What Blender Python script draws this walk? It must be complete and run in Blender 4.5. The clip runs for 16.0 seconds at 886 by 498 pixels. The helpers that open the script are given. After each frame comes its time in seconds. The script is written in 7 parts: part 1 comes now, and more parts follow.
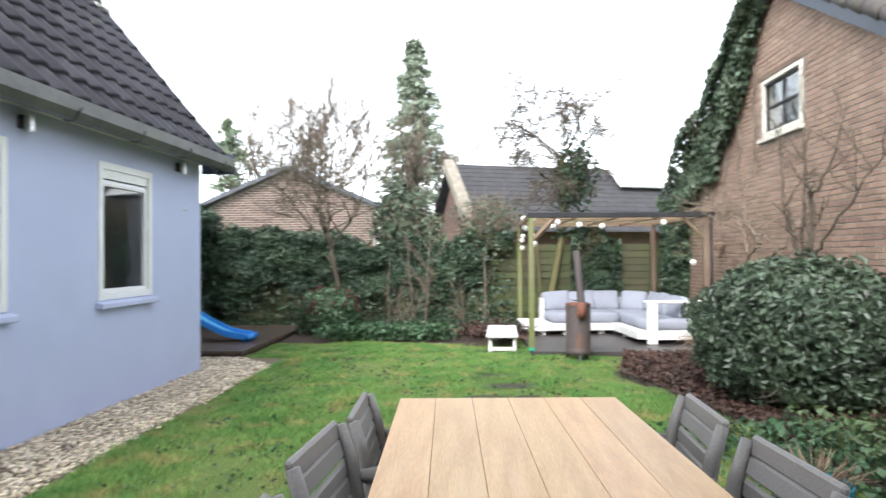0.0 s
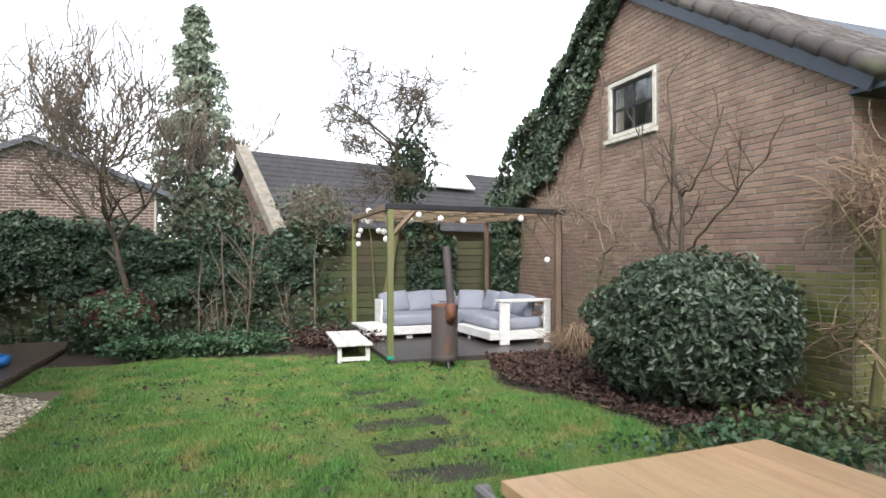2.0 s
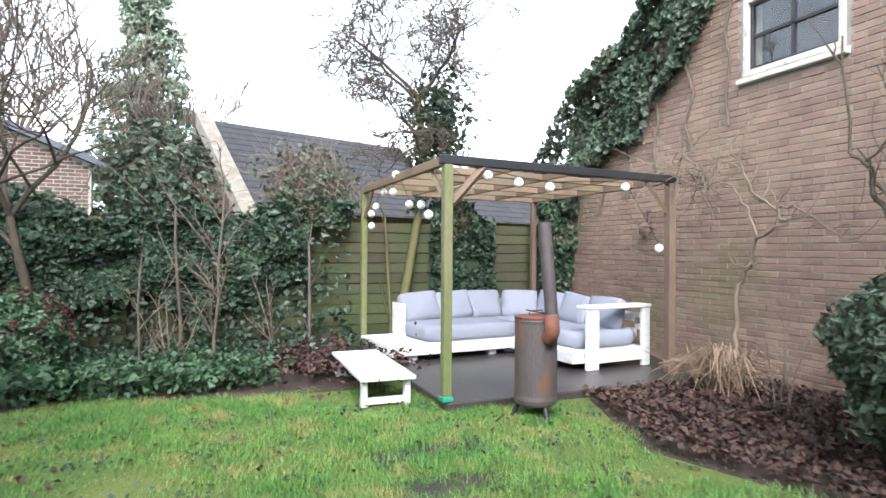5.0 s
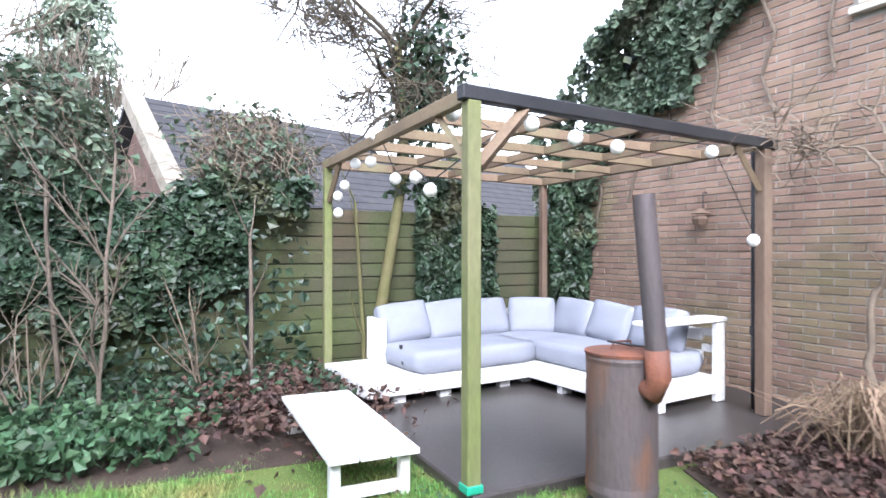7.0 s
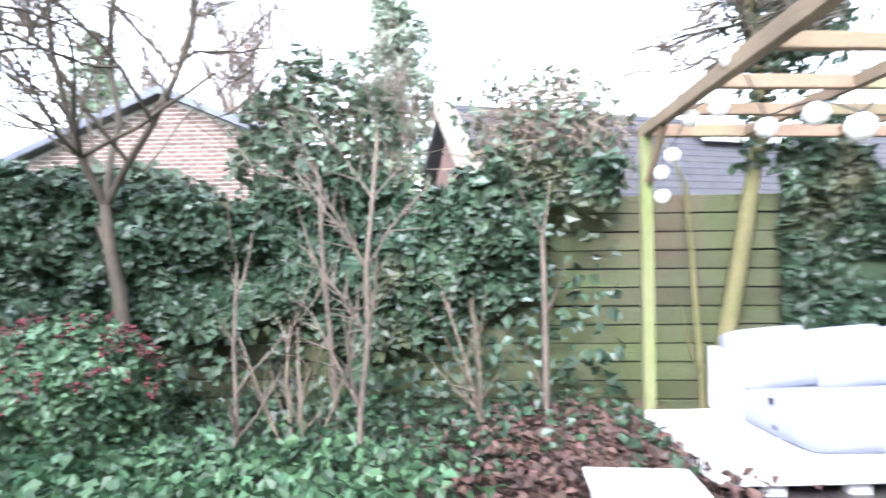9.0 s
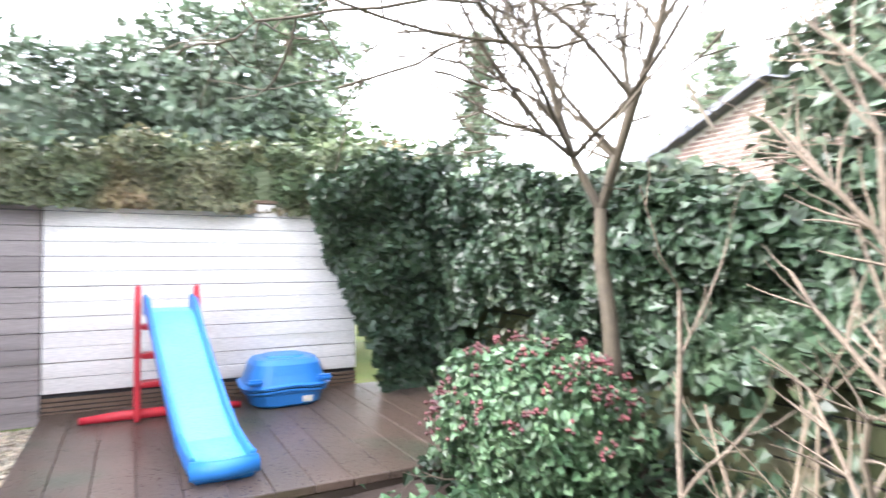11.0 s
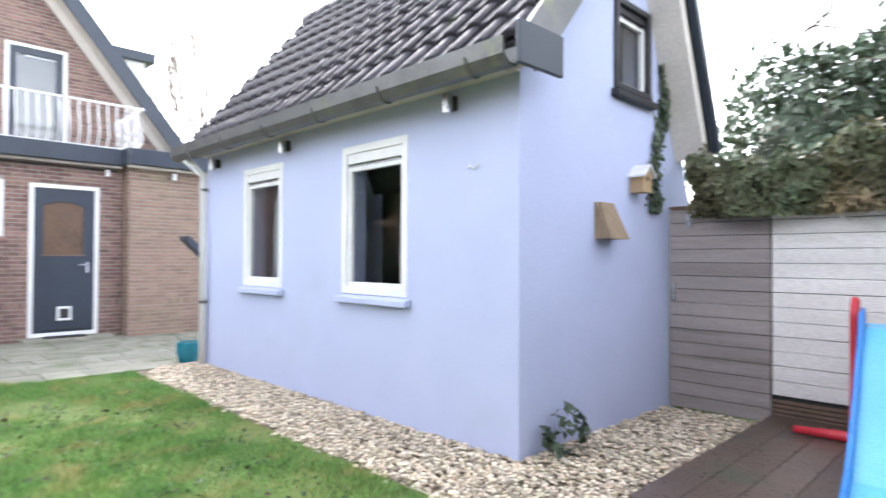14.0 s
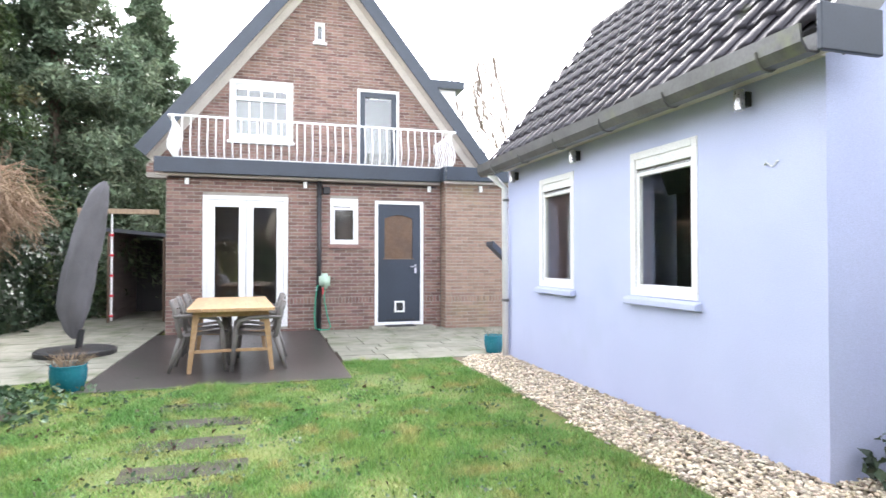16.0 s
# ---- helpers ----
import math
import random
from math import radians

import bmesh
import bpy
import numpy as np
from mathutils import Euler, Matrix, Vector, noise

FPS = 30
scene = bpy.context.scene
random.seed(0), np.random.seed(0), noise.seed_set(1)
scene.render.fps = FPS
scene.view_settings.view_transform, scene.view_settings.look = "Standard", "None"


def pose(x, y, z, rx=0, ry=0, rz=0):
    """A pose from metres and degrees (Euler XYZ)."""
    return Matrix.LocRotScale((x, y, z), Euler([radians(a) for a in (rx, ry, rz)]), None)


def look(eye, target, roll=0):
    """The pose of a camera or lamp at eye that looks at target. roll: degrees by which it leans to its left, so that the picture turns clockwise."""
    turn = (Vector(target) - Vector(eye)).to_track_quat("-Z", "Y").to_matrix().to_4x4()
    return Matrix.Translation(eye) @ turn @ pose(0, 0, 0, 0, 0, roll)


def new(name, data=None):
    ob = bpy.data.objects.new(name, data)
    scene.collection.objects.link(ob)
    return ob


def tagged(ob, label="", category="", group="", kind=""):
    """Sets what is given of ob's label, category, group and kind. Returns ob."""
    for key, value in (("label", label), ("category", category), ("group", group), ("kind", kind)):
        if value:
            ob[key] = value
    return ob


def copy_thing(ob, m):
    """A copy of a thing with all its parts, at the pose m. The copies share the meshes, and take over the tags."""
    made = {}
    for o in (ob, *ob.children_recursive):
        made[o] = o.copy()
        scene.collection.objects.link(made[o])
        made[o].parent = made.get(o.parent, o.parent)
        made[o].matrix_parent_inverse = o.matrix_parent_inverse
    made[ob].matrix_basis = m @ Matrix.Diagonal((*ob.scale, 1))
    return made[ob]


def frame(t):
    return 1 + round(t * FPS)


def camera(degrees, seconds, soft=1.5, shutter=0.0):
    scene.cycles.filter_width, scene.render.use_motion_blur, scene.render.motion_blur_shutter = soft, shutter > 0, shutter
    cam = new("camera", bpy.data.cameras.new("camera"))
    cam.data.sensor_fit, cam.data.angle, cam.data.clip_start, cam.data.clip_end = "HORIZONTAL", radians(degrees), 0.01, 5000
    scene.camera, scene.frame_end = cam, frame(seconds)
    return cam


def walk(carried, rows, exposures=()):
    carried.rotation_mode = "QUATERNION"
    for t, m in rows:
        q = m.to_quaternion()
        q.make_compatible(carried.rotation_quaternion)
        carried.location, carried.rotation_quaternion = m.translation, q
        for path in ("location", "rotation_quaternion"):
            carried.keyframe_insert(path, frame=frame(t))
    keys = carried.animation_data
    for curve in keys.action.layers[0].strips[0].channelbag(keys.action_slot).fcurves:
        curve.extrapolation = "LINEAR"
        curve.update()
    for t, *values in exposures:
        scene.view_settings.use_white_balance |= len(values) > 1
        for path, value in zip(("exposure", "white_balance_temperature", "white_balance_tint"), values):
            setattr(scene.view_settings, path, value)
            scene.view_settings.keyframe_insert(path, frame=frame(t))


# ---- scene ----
cam = camera(73.6, 16.0, soft=1.5, shutter=0.5)
PATH = [
    (0, (0.221, 0.331, 1.388), (0.101, 2.327, 1.41), -0.4),
    (0.5, (-0.088, 0.518, 1.395), (0.122, 2.507, 1.415), -0.3),
    (1, (-0.341, 0.801, 1.385), (0.097, 2.752, 1.404), -0.2),
    (1.5, (-0.585, 1.121, 1.377), (-0.025, 3.041, 1.393), -0.2),
    (2, (-0.772, 1.512, 1.352), (-0.129, 3.406, 1.369), -0.0),
    (2.5, (-0.904, 1.974, 1.357), (-0.213, 3.851, 1.366), -0.0),
    (3, (-0.922, 2.426, 1.379), (-0.228, 4.302, 1.374), 0.1),
    (3.5, (-0.922, 2.866, 1.354), (-0.22, 4.739, 1.348), 0.3),
    (4, (-0.912, 3.373, 1.313), (-0.193, 5.24, 1.313), 0.3),
    (4.2, (-0.894, 3.567, 1.286), (-0.176, 5.433, 1.289), 0.4),
    (6.5, (-0.558, 5.725, 1.208), (0.319, 7.522, 1.212), 0.1),
    (7, (-0.406, 6.14, 1.203), (0.481, 7.932, 1.206), 0.1),
    (7.5, (-0.308, 6.58, 1.201), (0.571, 8.376, 1.205), 0.1),
    (8, (-0.207, 6.908, 1.188), (0.543, 8.762, 1.194), -0.0),
    (8.5, (-0.139, 7.154, 1.205), (0.205, 9.124, 1.211), -0.4),
    (9, (-0.098, 7.434, 1.186), (-0.205, 9.431, 1.204), -0.6),
    (9.2, (-0.07, 7.542, 1.184), (-0.361, 9.521, 1.206), -0.7),
    (11.3, (0.0, 9.128, 1.265), (-1.901, 9.746, 1.301), 0.1),
    (11.5, (-0.066, 9.294, 1.275), (-2.027, 9.684, 1.309), 0.2),
    (12, (-0.14, 9.396, 1.258), (-2.136, 9.281, 1.298), 0.1),
    (12.5, (-0.136, 9.503, 1.262), (-2.071, 9.0, 1.298), 0.2),
    (13, (-0.106, 9.637, 1.274), (-1.9, 8.754, 1.31), 0.3),
    (13.5, (-0.136, 9.738, 1.293), (-1.758, 8.568, 1.328), 0.2),
    (14, (-0.175, 9.803, 1.306), (-1.578, 8.378, 1.338), 0.3),
    (14.5, (-0.161, 9.887, 1.324), (-1.3, 8.243, 1.352), 0.2),
    (15, (-0.08, 9.969, 1.314), (-0.983, 8.185, 1.344), 0.0),
    (15.5, (-0.028, 10.071, 1.317), (-0.731, 8.199, 1.35), 0.1),
    (16, (-0.045, 10.122, 1.322), (-0.613, 8.205, 1.356), 0.0),
]
walk(cam, [(t, look(eye, target, roll)) for t, eye, target, roll in PATH],
     exposures=[(0.0, 2.3, 6250, 8), (0.8, 1.95, 6300, 9), (1.5, 1.75, 6400, 9), (3.0, 2.05, 6200, 9), (4.0, 2.25, 6100, 9), (6.5, 2.5, 5750, 13), (8.0, 3.02, 5650, 14), (9.0, 3.35, 5650, 15), (11.5, 3.98, 6350, 13), (12.5, 3.55, 6250, 10), (13.2, 3.3, 6250, 12), (14.2, 2.98, 6200, 13), (16.0, 3.17, 6400, 13)])

# ---- daylight: bright overcast winter sky ----
world = bpy.data.worlds.new("overcast_sky")
scene.world = world
world.use_nodes = True
wn = world.node_tree
sky = wn.nodes.new("ShaderNodeTexSky")
sky.sky_type = "NISHITA"
sky.sun_disc = False
sky.sun_elevation, sky.sun_rotation = radians(38), radians(200)
sky.air_density, sky.dust_density, sky.ozone_density = 1.0, 1.0, 1.0
grey = wn.nodes.new("ShaderNodeHueSaturation")
grey.inputs["Saturation"].default_value = 0.22
wn.links.new(sky.outputs[0], grey.inputs["Color"])
wn.links.new(grey.outputs[0], wn.nodes["Background"].inputs[0])
wn.nodes["Background"].inputs[1].default_value = 0.15
sun = new("sun", bpy.data.lights.new("sun", "SUN"))
sun.data.energy, sun.data.angle, sun.data.color = 1.2, radians(35), (1.0, 0.97, 0.93)
sun.matrix_world = look((0, 0, 0), (math.sin(radians(200)) * -math.cos(radians(38)), -math.cos(radians(200)) * math.cos(radians(38)), -math.sin(radians(38))))


# ---- materials ----
def mat(name, a, b=None, scale=3.0, rough=0.7, metal=0.0, bump=0.2, fine=60.0, vary=0.0, island=0.0, spec=0.4, stain=None, stain_scale=1.2, stain_cut=0.55, stretch=None, soft_leaf=0.0):
    """Two colours mixed by broad noise, fine grain and relief, an optional stain, and a change of brightness from piece to piece."""
    m = bpy.data.materials.new(name)
    m.use_nodes = True
    t = m.node_tree
    n, l = t.nodes, t.links
    p = n["Principled BSDF"]
    where = n.new("ShaderNodeNewGeometry")
    vec = where.outputs["Position"]
    if stretch:
        mp = n.new("ShaderNodeMapping")
        mp.inputs["Scale"].default_value = stretch
        l.new(vec, mp.inputs["Vector"])
        vec = mp.outputs[0]

    def noise_at(s, detail=4.0):
        k = n.new("ShaderNodeTexNoise")
        k.inputs["Scale"].default_value, k.inputs["Detail"].default_value = s, detail
        l.new(vec, k.inputs["Vector"])
        return k.outputs["Fac"]

    def mixed(kind, fac, x, y):
        k = n.new("ShaderNodeMix")
        k.data_type, k.blend_type = "RGBA", kind
        for sock, v in ((k.inputs[0], fac), (k.inputs[6], x), (k.inputs[7], y)):
            if isinstance(v, (float, int, tuple)):
                sock.default_value = v if not isinstance(v, tuple) else (*v, 1.0)
            else:
                l.new(v, sock)
        return k.outputs[2]

    def ramp(fac, lo, hi, to_lo=0.0, to_hi=1.0):
        k = n.new("ShaderNodeMapRange")
        for i, v in enumerate((lo, hi, to_lo, to_hi)):
            k.inputs[i + 1].default_value = v
        l.new(fac, k.inputs[0])
        return k.outputs[0]

    b = b or tuple(v * 0.8 for v in a)
    grain = noise_at(fine)
    col = mixed("MIX", ramp(noise_at(scale), 0.35, 0.65), a, b)
    k = n.new("ShaderNodeHueSaturation")
    l.new(ramp(grain, 0.3, 0.7, 0.86, 1.12), k.inputs["Value"])
    l.new(col, k.inputs["Color"])
    col = k.outputs[0]
    if stain:
        col = mixed("MIX", ramp(noise_at(stain_scale, 6.0), stain_cut, stain_cut + 0.16), col, stain)
    if vary or island:
        r = where.outputs["Random Per Island"]
        if vary:
            r = n.new("ShaderNodeObjectInfo").outputs["Random"]
        k = n.new("ShaderNodeHueSaturation")
        amount = vary or island
        l.new(ramp(r, 0.0, 1.0, 1 - amount, 1 + amount), k.inputs["Value"])
        h2 = n.new("ShaderNodeMath")
        h2.operation = "FRACT"
        h1 = n.new("ShaderNodeMath")
        h1.operation = "MULTIPLY"
        h1.inputs[1].default_value = 7.31
        l.new(r, h1.inputs[0])
        l.new(h1.outputs[0], h2.inputs[0])
        l.new(ramp(h2.outputs[0], 0.0, 1.0, 0.5 - 0.04 * amount, 0.5 + 0.04 * amount), k.inputs["Hue"])
        l.new(col, k.inputs["Color"])
        col = k.outputs[0]
    l.new(col, p.inputs["Base Color"])
    l.new(ramp(grain, 0.2, 0.8, max(rough - 0.1, 0.02), min(rough + 0.1, 1.0)), p.inputs["Roughness"])
    p.inputs["Metallic"].default_value = metal
    p.inputs["Specular IOR Level"].default_value = spec
    if bump:
        k = n.new("ShaderNodeBump")
        k.inputs["Strength"].default_value, k.inputs["Distance"].default_value = bump, 0.01
        l.new(grain, k.inputs["Height"])
        l.new(k.outputs[0], p.inputs["Normal"])
    if soft_leaf:
        tr = n.new("ShaderNodeBsdfTranslucent")
        l.new(col, tr.inputs["Color"])
        mx = n.new("ShaderNodeMixShader")
        mx.inputs[0].default_value = soft_leaf
        l.new(p.outputs[0], mx.inputs[1])
        l.new(tr.outputs[0], mx.inputs[2])
        l.new(mx.outputs[0], n["Material Output"].inputs["Surface"])
    return m


M = {
    "plaster": mat("lavender_plaster", (0.50, 0.54, 0.72), (0.47, 0.51, 0.69), 1.5, 0.85, bump=0.25, fine=140, spec=0.2, stain=(0.44, 0.49, 0.63), stain_scale=0.9, stain_cut=0.58),
    "brick_red": mat("red_brown_brick", (0.24, 0.15, 0.125), (0.185, 0.115, 0.097), 6, 0.85, bump=0.5, fine=90, vary=0.30, spec=0.2),
    "brick_red_far": mat("red_brown_brick_course", (0.24, 0.15, 0.125), (0.185, 0.115, 0.097), 6, 0.85, bump=0.5, fine=90, island=0.30, spec=0.2),
    "brick_pale": mat("pale_brick", (0.31, 0.21, 0.16), (0.26, 0.175, 0.135), 6, 0.85, bump=0.5, fine=90, island=0.18, spec=0.2, stain=(0.25, 0.2, 0.12), stain_cut=0.62),
    "brick_nb": mat("tan_brick", (0.30, 0.205, 0.15), (0.25, 0.165, 0.125), 5, 0.88, bump=0.5, fine=90, vary=0.16, spec=0.2, stain=(0.17, 0.17, 0.075), stain_scale=0.55, stain_cut=0.60),
    "brick_nb_far": mat("tan_brick_course", (0.30, 0.205, 0.15), (0.25, 0.165, 0.125), 5, 0.88, bump=0.5, fine=90, island=0.16, spec=0.2, stain=(0.17, 0.17, 0.075), stain_scale=0.55, stain_cut=0.60),
    "brick_far": mat("far_brown_brick", (0.135, 0.085, 0.068), (0.095, 0.062, 0.052), 7, 0.9, bump=0.4, fine=25, island=0.25, stain=(0.09, 0.07, 0.055), stain_scale=2.5),
    "brick_moss": mat("moss_green_brick", (0.17, 0.18, 0.055), (0.22, 0.19, 0.10), 3, 0.9, bump=0.5, fine=90, island=0.2, spec=0.15, stain=(0.10, 0.12, 0.03), stain_scale=2.0, stain_cut=0.5),
    "leaf_berry": mat("green_berry_bush_leaf", (0.075, 0.14, 0.066), (0.105, 0.17, 0.088), 3, 0.42, bump=0.0, island=0.5, spec=0.5, soft_leaf=0.12),
    "mortar": mat("grey_mortar", (0.36, 0.33, 0.29), (0.28, 0.26, 0.23), 5, 0.95, bump=0.4, fine=120),
    "white": mat("white_gloss_paint", (0.80, 0.80, 0.79), (0.75, 0.75, 0.74), 3, 0.4, bump=0.05, fine=80),
    "white_wood": mat("white_painted_wood", (0.72, 0.71, 0.69), (0.62, 0.61, 0.59), 5, 0.6, bump=0.2, fine=45, stain=(0.55, 0.52, 0.47), stain_scale=3, stain_cut=0.63, stretch=(1, 1, 4)),
    "old_white": mat("weathered_white_paint", (0.62, 0.59, 0.52), (0.48, 0.45, 0.38), 6, 0.75, bump=0.3, fine=60, stain=(0.2, 0.17, 0.13), stain_scale=7, stain_cut=0.6),
    "navy": mat("dark_blue_paint", (0.035, 0.045, 0.062), (0.03, 0.038, 0.052), 2, 0.4, bump=0.05, fine=70),
    "black": mat("black_paint", (0.022, 0.022, 0.025), (0.03, 0.03, 0.032), 3, 0.45, bump=0.1, fine=60),
    "soffit": mat("cream_soffit_board", (0.62, 0.58, 0.52), (0.55, 0.51, 0.46), 3, 0.7, bump=0.15, fine=50),
    "zinc": mat("weathered_zinc_gutter", (0.17, 0.17, 0.165), (0.13, 0.13, 0.125), 4, 0.5, metal=0.5, bump=0.15, fine=40, stain=(0.2, 0.21, 0.13), stain_scale=3, stain_cut=0.6),
    "steel": mat("brushed_steel", (0.6, 0.6, 0.6), (0.5, 0.5, 0.5), 8, 0.3, metal=1.0, bump=0.05),
    "tile": mat("dark_glazed_roof_tile", (0.046, 0.043, 0.050), (0.032, 0.030, 0.036), 5, 0.68, bump=0.3, fine=70, vary=0.25, spec=0.2, stain=(0.10, 0.11, 0.065), stain_scale=3.5, stain_cut=0.66),
    "tile_old": mat("weathered_grey_brown_roof_tile", (0.12, 0.105, 0.098), (0.08, 0.07, 0.066), 4, 0.8, bump=0.4, fine=60, vary=0.3, spec=0.25, stain=(0.11, 0.115, 0.07), stain_scale=3, stain_cut=0.6),
    "slate": mat("dark_grey_slate", (0.062, 0.068, 0.085), (0.05, 0.055, 0.07), 4, 0.5, bump=0.3, fine=30, island=0.2, stain=(0.08, 0.085, 0.06), stain_cut=0.6),
    "barn_tile": mat("dull_dark_barn_tile", (0.055, 0.053, 0.056), (0.042, 0.041, 0.044), 4, 0.9, bump=0.3, fine=30, island=0.2, spec=0.12, stain=(0.075, 0.072, 0.06), stain_cut=0.6),
    "verge": mat("weathered_cream_verge", (0.25, 0.22, 0.18), (0.17, 0.15, 0.12), 5, 0.85, bump=0.3, fine=40, stain=(0.15, 0.14, 0.10), stain_scale=4, stain_cut=0.55),
    "concrete": mat("grey_concrete_paver", (0.27, 0.26, 0.21), (0.20, 0.20, 0.155), 4, 0.75, bump=0.4, fine=70, vary=0.12, stain=(0.13, 0.145, 0.085), stain_scale=2.2, stain_cut=0.52),
    "wet_deck": mat("wet_dark_deck_board", (0.105, 0.073, 0.055), (0.075, 0.053, 0.041), 2.5, 0.32, bump=0.25, fine=50, vary=0.15, stain=(0.055, 0.062, 0.04), stain_scale=1.5, stain_cut=0.58, spec=0.5),
    "wet_slab": mat("wet_dark_slab", (0.060, 0.051, 0.048), (0.046, 0.040, 0.038), 1.6, 0.35, bump=0.2, fine=60, stain=(0.055, 0.062, 0.045), stain_scale=2.2, stain_cut=0.58),
    "oak": mat("oiled_oak_table_board", (0.54, 0.36, 0.19), (0.46, 0.29, 0.15), 4, 0.42, bump=0.15, fine=30, vary=0.10, stretch=(6, 0.7, 6), stain=(0.57, 0.40, 0.25), stain_scale=1.3, stain_cut=0.58),
    "plastic": mat("taupe_moulded_plastic", (0.215, 0.20, 0.188), (0.195, 0.18, 0.17), 4, 0.5, bump=0.12, fine=160),
    "cushion": mat("light_grey_woven_cushion", (0.31, 0.32, 0.37), (0.27, 0.28, 0.325), 3, 0.95, bump=0.5, fine=260, spec=0.1),
    "post_green": mat("algae_green_post", (0.14, 0.16, 0.055), (0.18, 0.17, 0.09), 4, 0.85, bump=0.4, fine=50, stretch=(1, 1, 0.3), stain=(0.2, 0.17, 0.1), stain_scale=4, stain_cut=0.6),
    "post_brown": mat("brown_weathered_post", (0.13, 0.085, 0.06), (0.17, 0.12, 0.085), 4, 0.85, bump=0.4, fine=50, stretch=(1, 1, 0.3)),
    "beam": mat("raw_pergola_timber", (0.21, 0.15, 0.095), (0.15, 0.105, 0.068), 3, 0.8, bump=0.3, fine=60, vary=0.2, stain=(0.2, 0.19, 0.1), stain_scale=2, stain_cut=0.58),
    "plank_green": mat("algae_green_fence_plank", (0.072, 0.085, 0.033), (0.092, 0.088, 0.052), 2.2, 0.88, bump=0.5, fine=50, vary=0.25, stain=(0.12, 0.09, 0.06), stain_scale=1.3, stain_cut=0.56),
    "plank_grey": mat("silvered_gate_plank", (0.36, 0.315, 0.30), (0.29, 0.255, 0.245), 4, 0.85, bump=0.35, fine=60, vary=0.12, stretch=(1, 0.25, 3), stain=(0.16, 0.145, 0.125), stain_scale=2.5, stain_cut=0.6),
    "plank_white": mat("whitewashed_fence_plank", (0.80, 0.77, 0.73), (0.70, 0.67, 0.63), 3, 0.8, bump=0.3, fine=60, vary=0.06, stretch=(1, 0.3, 2), stain=(0.45, 0.44, 0.34), stain_scale=1.6, stain_cut=0.58),
    "blue": mat("blue_moulded_plastic", (0.035, 0.22, 0.62), (0.03, 0.19, 0.55), 2, 0.35, bump=0.06, fine=120),
    "light_blue": mat("light_blue_slide_chute", (0.14, 0.50, 0.74), (0.11, 0.44, 0.70), 2, 0.3, bump=0.05, fine=120),
    "red": mat("red_moulded_plastic", (0.60, 0.035, 0.05), (0.52, 0.03, 0.045), 2, 0.4, bump=0.05, fine=120),
    "teal": mat("teal_glazed_ceramic", (0.02, 0.19, 0.24), (0.015, 0.15, 0.2), 5, 0.22, bump=0.05),
    "cover": mat("grey_polyester_cover", (0.125, 0.12, 0.128), (0.10, 0.097, 0.103), 3, 0.8, bump=0.4, fine=120),
    "rust": mat("rusty_stove_steel", (0.125, 0.10, 0.095), (0.10, 0.085, 0.09), 4, 0.6, metal=0.35, bump=0.35, fine=60, stretch=(1, 1, 0.35), stain=(0.27, 0.11, 0.045), stain_scale=3.2, stain_cut=0.55),
    "rusty": mat("orange_rusted_iron", (0.22, 0.085, 0.05), (0.15, 0.07, 0.05), 8, 0.75, metal=0.2, bump=0.4, fine=70),
    "bark": mat("grey_brown_bark", (0.16, 0.125, 0.095), (0.11, 0.088, 0.068), 9, 0.9, bump=0.7, fine=60),
    "bark_dark": mat("dark_wet_bark", (0.085, 0.068, 0.045), (0.06, 0.048, 0.034), 9, 0.85, bump=0.5, fine=70),
    "bark_green": mat("mossy_bark", (0.17, 0.145, 0.07), (0.13, 0.13, 0.05), 6, 0.9, bump=0.7, fine=60),
    "bark_pale": mat("pale_twig_bark", (0.21, 0.165, 0.12), (0.15, 0.115, 0.085), 9, 0.85, bump=0.4, fine=70),
    "leaf_ivy": mat("dark_ivy_leaf", (0.026, 0.051, 0.028), (0.040, 0.066, 0.034), 2, 0.45, bump=0.0, island=0.55, spec=0.42, soft_leaf=0.12, stain=(0.105, 0.085, 0.042), stain_scale=1.1, stain_cut=0.62),
    "leaf_hedge": mat("mixed_hedge_leaf", (0.055, 0.095, 0.034), (0.085, 0.11, 0.045), 1.2, 0.5, bump=0.0, island=0.5, spec=0.45, soft_leaf=0.15, stain=(0.15, 0.12, 0.055), stain_scale=0.9, stain_cut=0.55),
    "leaf_wall": mat("grey_green_wall_ivy_leaf", (0.064, 0.098, 0.06), (0.10, 0.13, 0.082), 2, 0.5, bump=0.0, island=0.5, spec=0.4, soft_leaf=0.12, stain=(0.10, 0.095, 0.06), stain_scale=1.4, stain_cut=0.58),
    "mossy_slab": mat("moss_stained_stepping_slab", (0.060, 0.052, 0.044), (0.043, 0.039, 0.034), 5, 0.85, spec=0.15, bump=0.4, fine=60, stain=(0.07, 0.09, 0.03), stain_scale=6, stain_cut=0.52),
    "leaf_mixed": mat("variegated_hedge_leaf", (0.085, 0.12, 0.058), (0.16, 0.15, 0.085), 1.6, 0.55, bump=0.0, island=0.5, spec=0.4, soft_leaf=0.15, stain=(0.24, 0.18, 0.10), stain_scale=1.3, stain_cut=0.50),
    "leaf_shrub": mat("grey_green_evergreen_leaf", (0.05, 0.075, 0.045), (0.072, 0.10, 0.06), 3, 0.42, bump=0.0, island=0.45, spec=0.5, soft_leaf=0.1),
    "leaf_bright": mat("bright_groundcover_leaf", (0.066, 0.125, 0.058), (0.045, 0.088, 0.042), 3, 0.5, bump=0.0, island=0.55, soft_leaf=0.15),
